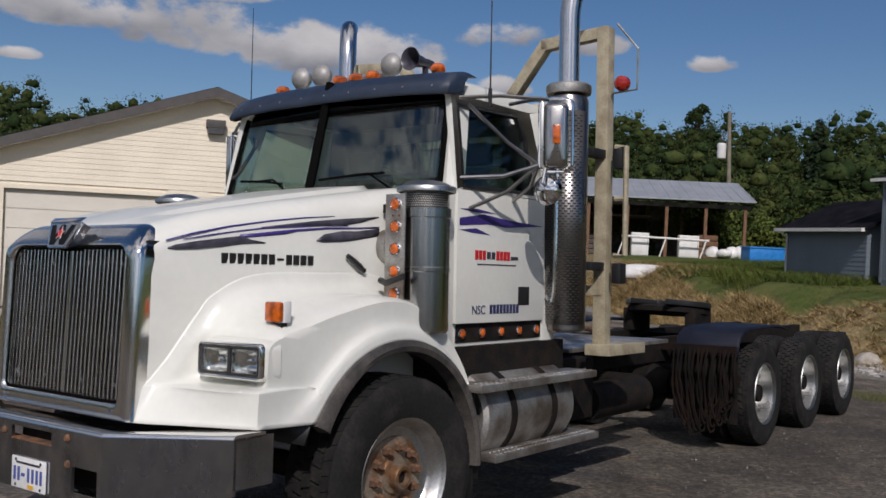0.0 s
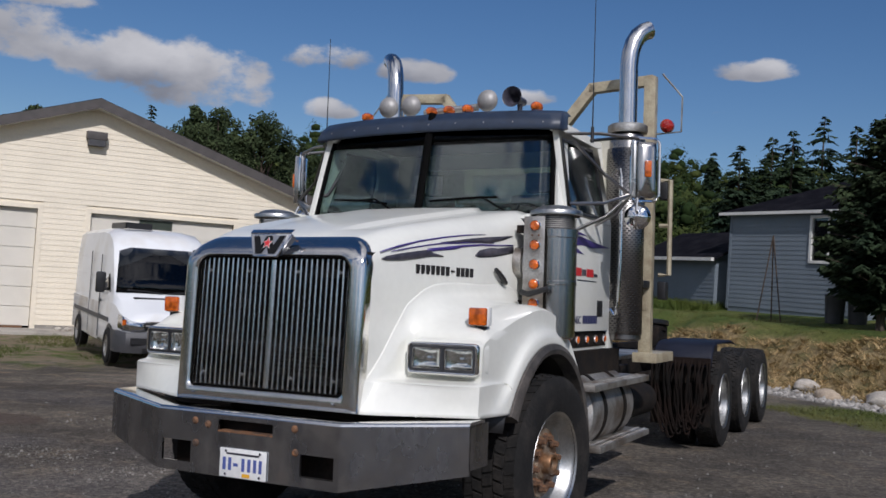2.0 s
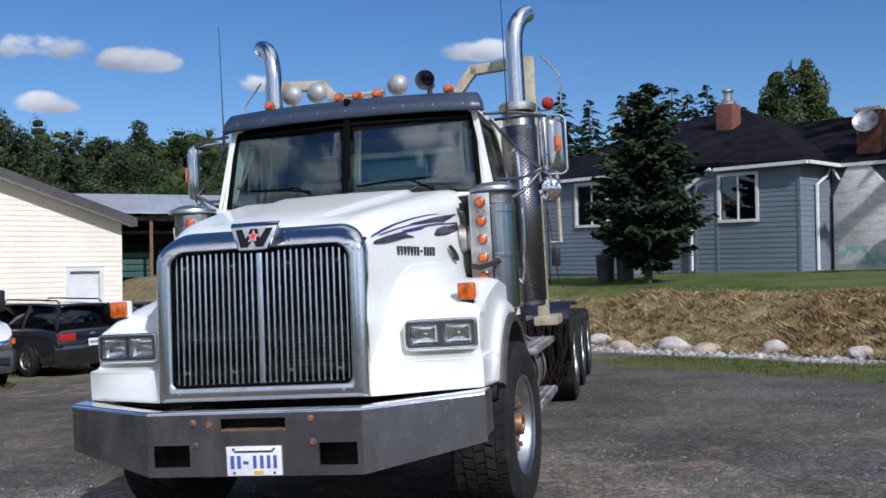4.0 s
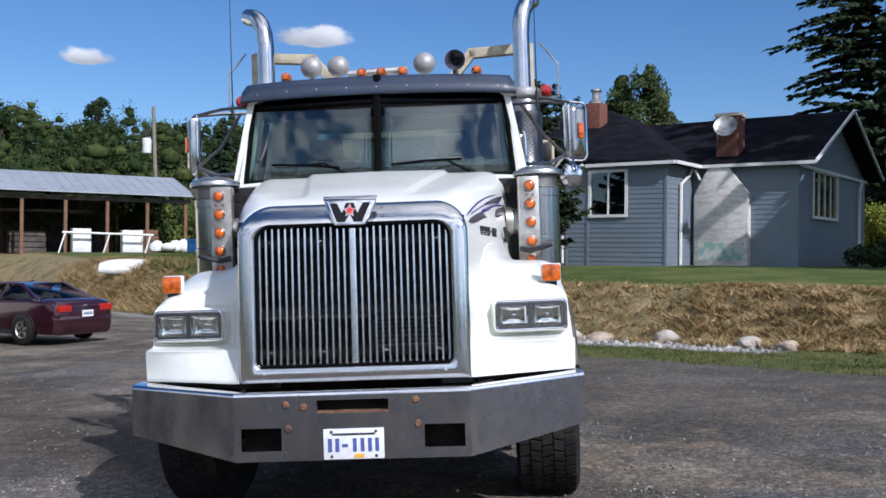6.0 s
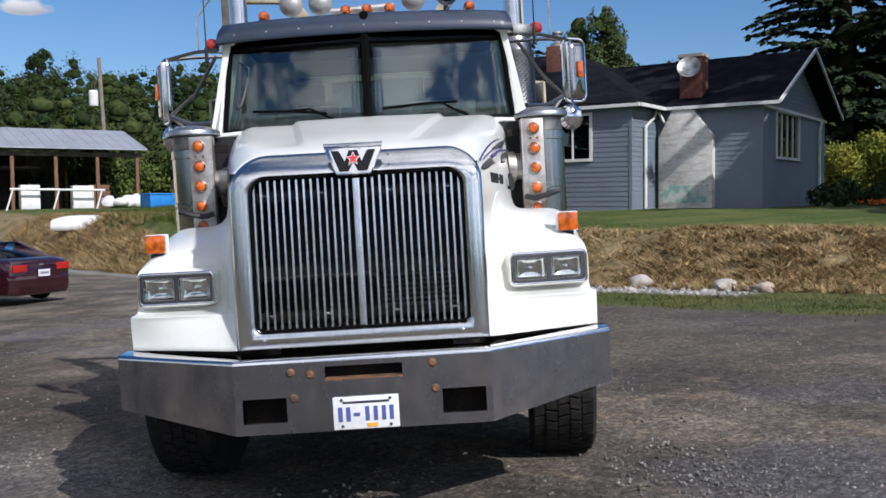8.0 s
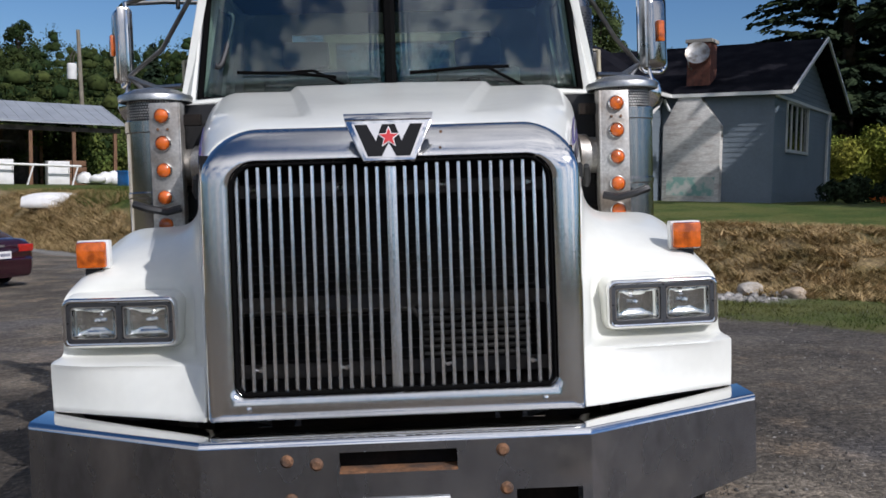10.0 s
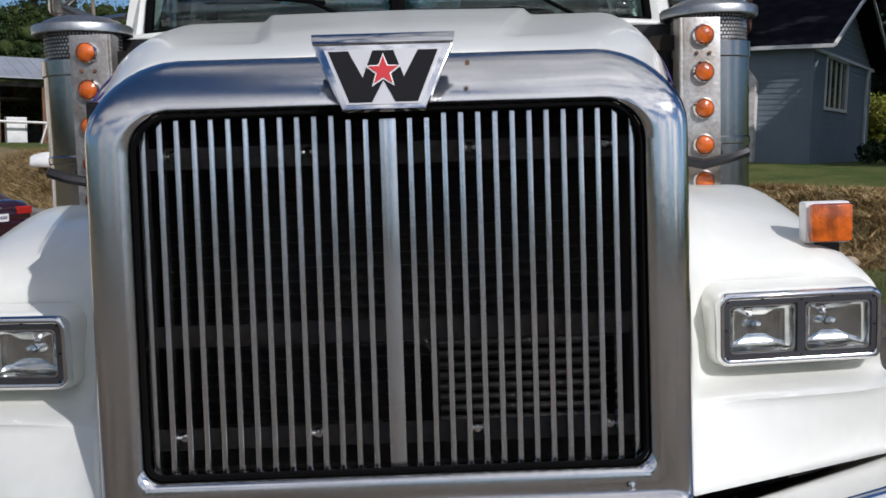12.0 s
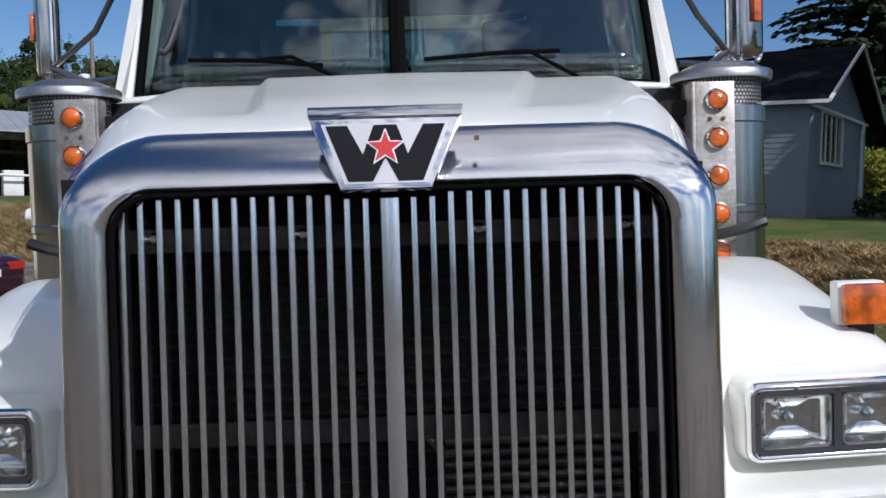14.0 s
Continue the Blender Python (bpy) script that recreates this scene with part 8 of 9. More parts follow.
    quads_object("hill_woods", leaves(rng, np.concatenate(cl), 0.21, wild=0.85), LEAF_FAR, label="dense green woods covering the far hillside", category="woods")
    me = bpy.data.meshes.new("hill_crowns")
    me.from_pydata(np.concatenate(cv).tolist(), [], np.concatenate(cf).tolist())
    me.materials.append(LEAF_FAR)
    me.shade_smooth()
    tagged(new("hill_crowns", me), "rounded dark green tree crowns on the far hillside", "woods", kind="stuff")
    # a belt of trees on the far side of the yard, mirrored in the bright metal
    cl = []
    for _ in range(300):
        d, az = rng.uniform(85, 130), rng.uniform(80, 285)
        x, y = polar(az, d)
        h = rng.uniform(4.5, 8.5)
        w = h * 0.7
        cl.append(crown_points(rng, [(x + w * 0.35 * rng.normal(), y + w * 0.35 * rng.normal(), ground_z(x, y) + h * u, w * rng.uniform(0.3, 0.5), w * rng.uniform(0.3, 0.5)) for u in (0.15, 0.35, 0.55, 0.75, 0.9)], 60, 0.3))
    quads_object("yard_woods", leaves(rng, np.concatenate(cl), 0.5, wild=0.8), LEAF_FAR, label="belt of dark green trees beyond the yard", category="woods")
    # paler thickets at the hill's foot and beside the house
    cl = []
    for _ in range(150):
        az = rng.uniform(-40, -2) if rng.random() < 0.85 else rng.uniform(24, 42)
        d = rng.uniform(86, 98) if az < 0 else rng.uniform(52, 62)
        x, y = polar(az, d)
        z, h = ground_z(x, y), rng.uniform(2.0, 5.0)
        cl.append(crown_points(rng, [(x + rng.normal(), y + rng.normal(), z + h * u, h * 0.3, h * 0.26) for u in (0.15, 0.35, 0.6, 0.8)], 230))
    quads_object("thicket", leaves(rng, np.concatenate(cl), 0.17), LEAF_LIGHT, label="yellow-green thicket at the foot of the hill", category="bushes")
    # bright shrubs beyond the gable
    for k, (az, d, w, hh) in enumerate(((22.6, 44, 2.4, 2.7), (25.4, 45, 3.0, 3.4), (28.0, 46, 2.8, 3.0))):
        x, y = polar(az, d)
        z = ground_z(x, y)
        lob = [(x + 0.35 * w * rng.normal(), y + 0.35 * w * rng.normal(), z + hh * rng.uniform(0.15, 0.85), w * 0.28, hh * 0.2) for _ in range(16)]
        sh = quads_object("garden_shrub", leaves(rng, crown_points(rng, lob, 520), 0.075), SHRUB, kind="", label="tall yellow-green shrub beyond the house", category="shrub")
        sh["group"] = "shrubs beyond the house"
    # clipped bush and flower bed by the gable
    for k, (bx, by, w, hh) in enumerate(((13.1, 24.6, 1.0, 0.85), (15.4, 27.0, 1.3, 0.8))):
        z = ground_z(bx, by)
        lob = [(bx + 0.3 * w * rng.normal(), by + 0.3 * w * rng.normal(), z + hh * rng.uniform(0.3, 0.7), w * 0.34, hh * 0.36) for _ in range(7)]
        quads_object("garden_bush", leaves(rng, crown_points(rng, lob, 240), 0.07), NEEDLE, kind="", label="low dark clipped bush by the house", category="bush")
    pts = np.array([(14.0 + 3.2 * u + 0.3 * rng.normal(), 24.3 + 1.2 * u + 0.25 * rng.normal(), 1.24 + 0.16 * rng.random()) for u in rng.random(700)])
    quads_object("flower_bed", leaves(rng, pts, 0.05), FLOWER, label="orange flowers in a bed by the house", category="flowers")
    quads_object("flower_leaves", leaves(rng, pts - np.array([0, 0, 0.1]), 0.06), LEAF, label="green foliage under the flowers", category="foliage")


def along_bank(t, s):
    """A point at t along the foot of the bank and s across it."""
    return BANK.x * s + BANK.y * t, BANK.y * s - BANK.x * t


def blade_tufts(rng, pts, h, spread, n, loose=0.8):
    """Thin upright triangles in tufts."""
    p = np.repeat(pts, n, axis=0)
    k = len(p)
    a = rng.uniform(0, 2 * math.pi, k)
    hh = h * rng.uniform(0.5, 1.3, k)
    lean = rng.normal(size=(k, 2)) * loose
    base = p + np.stack([rng.normal(size=k) * spread, rng.normal(size=k) * spread, np.zeros(k)], 1)
    w = 0.035 * hh + 0.004
    side = np.stack([np.cos(a) * w, np.sin(a) * w, np.zeros(k)], 1)
    tip = base + np.stack([lean[:, 0] * hh, lean[:, 1] * hh, hh], 1)
    return np.stack([base - side, base + side, tip], 1)


def hay_tufts(rng, pts, h, spread, n):
    """Matted tufts: the blades of each lie over to one side."""
    m = len(pts)
    a = rng.uniform(0, 2 * math.pi, m)
    lay = np.stack([np.cos(a), np.sin(a)], 1) * rng.uniform(0.5, 1.8, (m, 1))
    tall = rng.uniform(0.5, 1.5, m)
    p, lay, tall = np.repeat(pts, n, axis=0), np.repeat(lay, n, axis=0), np.repeat(tall, n)
    k = len(p)
    hh = h * tall * rng.uniform(0.5, 1.2, k)
    lean = lay + rng.normal(size=(k, 2)) * 0.6
    base = p + np.stack([rng.normal(size=k) * spread, rng.normal(size=k) * spread, np.zeros(k)], 1)
    turn = rng.uniform(0, 2 * math.pi, k)
    w = 0.05 * hh + 0.006
    side = np.stack([np.cos(turn) * w, np.sin(turn) * w, np.zeros(k)], 1)
    tip = base + np.stack([lean[:, 0] * hh, lean[:, 1] * hh, hh * 0.75], 1)
    return np.stack([base - side, base + side, tip], 1)


def on_ground(xy, dz=0.0):
    return np.array([(x, y, ground_z(x, y) + dz) for x, y in xy])


def build_grass():
    rng = np.random.default_rng(23)
    def band(count, s0, s1, t0=-16.0, t1=24.0):
        return on_ground([along_bank(-rng.uniform(t0, t1), rng.uniform(s0, s1)) for _ in range(count)], -0.02)
    def edge(p):
        t, s = BANK.y * p[0] - BANK.x * p[1], BANK.x * p[0] + BANK.y * p[1]
        return s < table(t, [(-24, 13.9), (-12, 14.6), (-4, 15.9)])
    pts = np.concatenate([band(10500, 11.9, 15.9), band(8000, 11.9, 15.8, -9, 8)])
    pts = np.array([p for p in pts if edge(p)])
    lump = np.array([noise.noise((p[0] * 2.6, p[1] * 2.6, 4.0)) for p in pts])
    pts = pts[lump > -0.25]
    quads_object("bank_grass", hay_tufts(rng, pts, 0.14, 0.075, 12), DRY_GRASS, label="dry straw-coloured grass on the bank", category="grass", k=3)
    pts = np.concatenate([band(2500, 13.0, 17.0, 33, 44), band(4500, 11.9, 13.9, 22, 44)])
    quads_object("slope_grass", blade_tufts(rng, pts, 0.28, 0.12, 8, 1.2), DRY_GRASS, label="dry tawny grass on the slope below the barn", category="grass", k=3)
    pts = np.array([p for p in band(8000, 14.6, 24.0, 24, 42) if noise.noise((p[0] * 0.3, p[1] * 0.3, 7.0)) > -0.05])
    quads_object("slope_weeds", blade_tufts(rng, pts, 0.32, 0.16, 8), LEAF_LIGHT, label="tall green weeds on the slope below the barn", category="grass", k=3)
    pts = np.concatenate([band(4200, 8.6, 10.7, -16, 8.4), band(1500, 10.6, 12.2, -16, 4.6), band(2500, 14.6, 16.5)])
    quads_object("verge_grass", blade_tufts(rng, pts, 0.07, 0.07, 6), GRASS, label="green grass along the foot and top of the bank", category="grass", k=3)
    xy = []
    while len(xy) < 1900:
        q, l = rng.uniform(1.2, 10.5), rng.uniform(-9, 9)
        d = Vector((math.cos(radians(GAR_TURN)), math.sin(radians(GAR_TURN))))
        p = GAR_AT + GAR_OUT * q + d * l
        if BANK.x * p.x + BANK.y * p.y < 2.5 and noise.noise((p.x * 0.45, p.y * 0.45, 2.0)) > -0.02 + 0.06 * max(0, q - 6):
            xy.append((p.x, p.y))
    quads_object("yard_grass", blade_tufts(rng, on_ground(xy, -0.01), 0.11, 0.10, 6), GRASS, label="patchy grass before the garage", category="grass", k=3)


def build_rocks():
    rng = np.random.default_rng(31)
    spots = [(-4.4, 12.0, 0.40, 0.16), (-5.2, 12.1, 0.44, 0.22), (-7.0, 12.2, 0.42, 0.24), (-8.4, 11.9, 0.5, 0.22), (-9.5, 12.1, 0.62, 0.28), (-10.7, 11.8, 0.55, 0.22), (-12.0, 12.3, 0.46, 0.24), (-14.5, 12.2, 0.55, 0.3), (-17.0, 12.3, 0.5, 0.26), (-19.3, 12.1, 0.6, 0.34), (-20.6, 12.3, 0.45, 0.3), (-23.0, 12.2, 0.6, 0.35)]
    for k, (t, s, w, h) in enumerate(spots):
        x, y = along_bank(t, s)
        bm = stone_mesh(rng, 3, 0.3)
        bmesh.ops.transform(bm, matrix=Matrix.Translation((x, y, ground_z(x, y) + h * 0.2)) @ pose(0, 0, 0, 0, 0, rng.uniform(0, 180)) @ Matrix.Diagonal((w * 0.62, w * 0.45, h * 0.72, 1)), verts=bm.verts)
        tan = k in (0, 3, 5, 9)
        tagged(part("boulder", bm, STONE_TAN if tan else STONE, angle=50), "tan boulder at the foot of the bank" if tan else "pale grey boulder at the foot of the bank", "boulder", group="boulders along the bank")
    # rubble strip and loose pebbles
    def scatter(name, pts, sizes, mat, label, category):
        base = [stone_mesh(rng, 1, 0.35) for _ in range(4)]
        arr = []
        for bm in base:
            bm.faces.ensure_lookup_table()
            arr.append(np.array([[v.co[:] for v in f.verts] for f in bm.faces]))
            bm.free()
        vs, fs, at = [], [], 0
        for i, (p, s) in enumerate(zip(pts, sizes)):
            tri = arr[i % 4]
            a = rng.uniform(0, 2 * math.pi)
            c, sn = math.cos(a), math.sin(a)
            sc = s * rng.uniform(0.6, 1.3, 3)
            m = tri * sc
            m = np.stack([m[..., 0] * c - m[..., 1] * sn, m[..., 0] * sn + m[..., 1] * c, m[..., 2]], -1) + p
            vs.append(m)
        allv = np.concatenate(vs)
        # weld within one stone by rounding, to keep islands whole
        flat = allv.reshape(-1, 3)
        key = np.round(flat, 5)
        uniq, inv = np.unique(key, axis=0, return_inverse=True)
        me = bpy.data.meshes.new(name)
        me.from_pydata(uniq.tolist(), [], inv.reshape(-1, 3).tolist())
        me.materials.append(mat)
        tagged(new(name, me), label, category, kind="stuff")
    pts = on_ground([along_bank(-rng.uniform(4.3, 22), rng.uniform(10.9, 12.3)) for _ in range(2100)], -0.01)
    scatter("rubble_strip", pts, 0.02 + 0.07 * rng.random(len(pts)) ** 2.5, RUBBLE, "strip of grey broken rock below the bank", "rubble")
    # loose stones lie in drifts, with a few strays between
    xy = []
    while len(xy) < 15000:
        x, y = (rng.uniform(-4.5, 5.5), rng.uniform(-2.9, 3.0)) if rng.random() < 0.6 else (rng.uniform(-7, 6.5), rng.uniform(-2.6, 9.5))
        if noise.noise((x * 0.9, y * 0.9, 11.0)) + 0.6 * noise.noise((x * 3.1, y * 3.1, 5.0)) > 0.02 + 0.5 * rng.random() or rng.random() < 0.10:
            xy.append((x, y))
    pts = on_ground(xy, 0.001)
    scatter("gravel_stones", pts, 0.0035 + 0.0105 * rng.random(len(pts)) ** 3.5, PEBBLE, "loose gravel stones on the yard", "gravel")


build_trees()
build_grass()
build_rocks()

# ---- parked vehicles ----
def flank_frame(x, y, fx, fy):
    """Local x across, y backwards, for a vehicle whose front looks along (fx, fy)."""
    z = ground_z(x, y)
    m = Matrix(((-fy, -fx, 0, x), (fx, -fy, 0, y), (0, 0, 1, z), (0, 0, 0, 1)))
    return m


def car_wheel(parent, x, y, r, w, sx):
    wh = empty("wheel")
    wh.parent = parent
    wh.matrix_local = Matrix.Translation((sx * x, y, r)) @ (Matrix() if sx > 0 else pose(0, 0, 0, 0, 0, 180))
    hang("tyre", lathe_mesh("tyre", [(r * 0.62, -w / 2), (r * 0.9, -w / 2), (r * 0.985, -w * 0.42), (r, -w * 0.3), (r, w * 0.3), (r * 0.985, w * 0.42), (r * 0.9, w / 2), (r * 0.62, w / 2)], RUBBER, 28), wh)
    hang("rim", lathe_mesh("rim", [(r * 0.62, w * 0.46), (r * 0.58, w * 0.40), (r * 0.52, w * 0.2), (r * 0.2, w * 0.32), (0.0, w * 0.34), (0.0, -w * 0.2), (r * 0.6, -w * 0.2)], ALU_DULL, 20), wh)
    for k in range(5):
        bm = bmesh.new()
        a = 2 * math.pi * k / 5
        box(bm, w * 0.30, w * 0.42, -0.03, 0.03, r * 0.16, r * 0.58, pose(0, 0, 0, math.degrees(a)))
        ob = part("spoke", bm, ALU, wh)


def build_van():
    m = flank_frame(-9.97, 10.19, 0.830, -0.558)
    v = tagged(empty("cargo_van", m @ Matrix.Scale(1.06, 4)), "white high-roof cargo van with muddy flanks before the garage", "van")
    W, L = 0.965, 5.6
    def section(y):
        top = table(y, [(0.0, 0.86), (0.06, 0.98), (0.25, 1.06), (0.78, 1.27), (0.96, 1.42), (1.42, 2.24), (1.62, 2.44), (2.0, 2.56), (2.6, 2.60), (5.2, 2.56), (5.6, 2.50)])
        w = table(y, [(0.0, 0.78), (0.08, 0.86), (0.3, 0.93), (0.9, W), (5.3, W), (5.6, W - 0.03)])
        tw = table(y, [(0.0, 0.62), (0.8, 0.88), (1.45, 0.80), (2.0, 0.80), (5.6, 0.80)])
        half = [(0.0, top + 0.03), (tw * 0.6, top + 0.02), (tw, top - 0.02), (lerp(tw, w, 0.55), top - 0.10), (lerp(tw, w, 0.85), max(0.9, top - 0.45)), (w, min(1.15, top - 0.05)), (w, 0.75), (w * 0.99, 0.40), (w * 0.9, 0.30)]
        return [(-x, y, z) for x, z in half[::-1]] + [(x, y, z) for x, z in half[1:]]
    bm = bmesh.new()
    loft(bm, [section(y) for y in (0.0, 0.03, 0.08, 0.16, 0.3, 0.55, 0.82, 0.92, 1.05, 1.2, 1.42, 1.55, 1.7, 2.0, 2.6, 3.6, 4.8, 5.3, 5.5, 5.6)], caps=True)
    part("body", bm, VAN_WHITE, v, angle=35)
    # windscreen and side glass
    bm = bmesh.new()
    loft(bm, [[(u * lerp(0.90, 0.79, t), lerp(0.855, 1.40, t) - 0.025 + 0.05 * abs(u) ** 2, lerp(1.36, 2.22, t)) for u in (-1, -0.6, -0.2, 0.2, 0.6, 1)] for t in (0.0, 0.33, 0.66, 1.0)])
    part("windscreen", bm, GLASS_VAN, v, "dark tinted windscreen", solid=0.02)
    for sx in (1, -1):
        bm = bmesh.new()
        poly = [(1.12, 1.38), (1.28, 1.38), (2.05, 1.36), (2.05, 1.98), (1.60, 1.98)]
        vs = [bm.verts.new((sx * (lerp(0.975, 0.90, max(0, (z - 1.15) / 0.95))), y, z)) for y, z in poly]
        bm.faces.new(vs)
        part("side_window", bm, GLASS_VAN, v, solid=0.012)
        bm = bmesh.new()
        box(bm, sx * 1.02, sx * 1.20, 1.30, 1.42, 1.32, 1.72)
        mi = part("wing_mirror", bm, BLACK, v, "black mirror housing", bevel=0.04)
        part("mirror_arm", boxes((sx * 0.92, sx * 1.04, 1.34, 1.40, 1.36, 1.42)), BLACK, v)
        # headlight, wheel housings, rub strip
        bm = bmesh.new()
        loft(bm, [[(sx * x, y, z) for z in (z0, 0.5 * (z0 + z1), z1)] for x, y, z0, z1 in ((0.46, -0.018, 0.70, 0.845), (0.62, -0.015, 0.69, 0.865), (0.775, -0.010, 0.69, 0.885), (0.868, 0.070, 0.70, 0.945), (0.938, 0.300, 0.74, 0.985))])
        part("headlight", bm, REFLECTOR, v, "clear headlight", solid=0.015)
        part("indicator", boxes((sx * 0.85, sx * 0.905, 0.035, 0.12, 0.80, 0.90)), AMBER, v)
        part("rub_strip", boxes((sx * 0.963, sx * 0.985, 1.1, 5.3, 0.78, 0.86)), GREY_PLASTIC, v)
        part("lower_flank", boxes((sx * 0.955, sx * 0.972, 2.2, 5.5, 0.36, 1.1)), VAN_DIRTY, v, "mud-splashed lower flank", bevel=0.006)
        for y0, z1 in ((2.16, 2.05), (3.35, 2.1)):
            part("door_seam", boxes((sx * 0.966, sx * 0.980, y0, y0 + 0.02, 0.42, z1)), GREY_PLASTIC, v)
        part("door_handle", boxes((sx * 0.972, sx * 0.995, 2.0, 2.13, 1.12, 1.16)), BLACK, v)
        for y in (0.95, 4.5):
            car_wheel(v, 0.90, y, 0.345, 0.225, sx)
            bm = bmesh.new()
            lathe(bm, [(0.0, -0.012), (0.40, -0.012), (0.40, 0.012), (0.0, 0.012)], Matrix.Translation((sx * 0.962, y, 0.36)) @ pose(0, 0, 0, 0, 90), 28, closed=True)
            part("wheel_housing", bm, BLACK, v)
    bm = bmesh.new()
    loft(bm, [[(x, y - 0.05, 0.30), (x, y - 0.10, 0.42), (x, y - 0.10, 0.60), (x, y - 0.05, 0.68), (x, y + 0.1, 0.69), (x, y + 0.1, 0.30)] for x, y in ((-0.985, 0.60), (-0.98, 0.28), (-0.84, 0.06), (-0.4, -0.02), (0.4, -0.02), (0.84, 0.06), (0.98, 0.28), (0.985, 0.60))], closed=True, caps=True)
    part("front_bumper", bm, GREY_PLASTIC, v, "grey plastic bumper")
    bm = bmesh.new()
    prism(bm, [(-0.41, 0.665), (0.41, 0.665), (0.52, 0.80), (0.50, 0.875), (-0.50, 0.875), (-0.52, 0.80)], pose(0, -0.004, 0, 90), 0.028)
    gr = part("van_grille", bm, BLACK, v, "black grille with pale slats", bevel=0.008)
    for z, hw in ((0.735, 0.455), (0.805, 0.505), (0.872, 0.49)):
        part("grille_slat", boxes((-hw, hw, -0.048, -0.030, z - 0.012, z + 0.010)), ALU_DULL, gr)
    part("grille_centre", boxes((-0.018, 0.018, -0.052, -0.030, 0.68, 0.875)), ALU_DULL, gr)
    part("hood_vent", boxes((-0.60, 0.60, 0.66, 0.76, 1.255, 1.285)), BLACK, v)
    part("front_badge", boxes((-0.035, 0.035, 0.12, 0.15, 1.03, 1.09)), BLACK, v)
    part("lower_intake", boxes((-0.55, 0.55, -0.125, -0.10, 0.34, 0.40), (-0.76, -0.45, -0.115, 0.0, 0.47, 0.58), (0.45, 0.76, -0.115, 0.0, 0.47, 0.58)), BLACK, v)
    pl = part("number_plate", boxes((-0.16, 0.16, -0.145, -0.13, 0.44, 0.60)), PLATE_WHITE, v, "pale number plate")
    for k in range(6):
        part("plate_mark", boxes((-0.125 + 0.042 * k, -0.098 + 0.042 * k, -0.148, -0.144, 0.49, 0.55)), INK, pl)
    part("roof_rack", boxes((-0.62, -0.1, 1.9, 2.0, 2.60, 2.72), (-0.62, -0.58, 1.9, 3.4, 2.60, 2.72)), BLACK, v)
    for sx in (1, -1):
        bm = bmesh.new()
        w0 = [(sx * 0.05, 0.82, 1.37), (sx * 0.35, 0.835, 1.395), (sx * 0.70, 0.85, 1.41)]
        tube(bm, w0, 0.012, 6)
        part("wiper", bm, BLACK, v)
    return v


GLASS_VAN = glass("dark_car_glass", (0.12, 0.13, 0.14), ior=1.5)


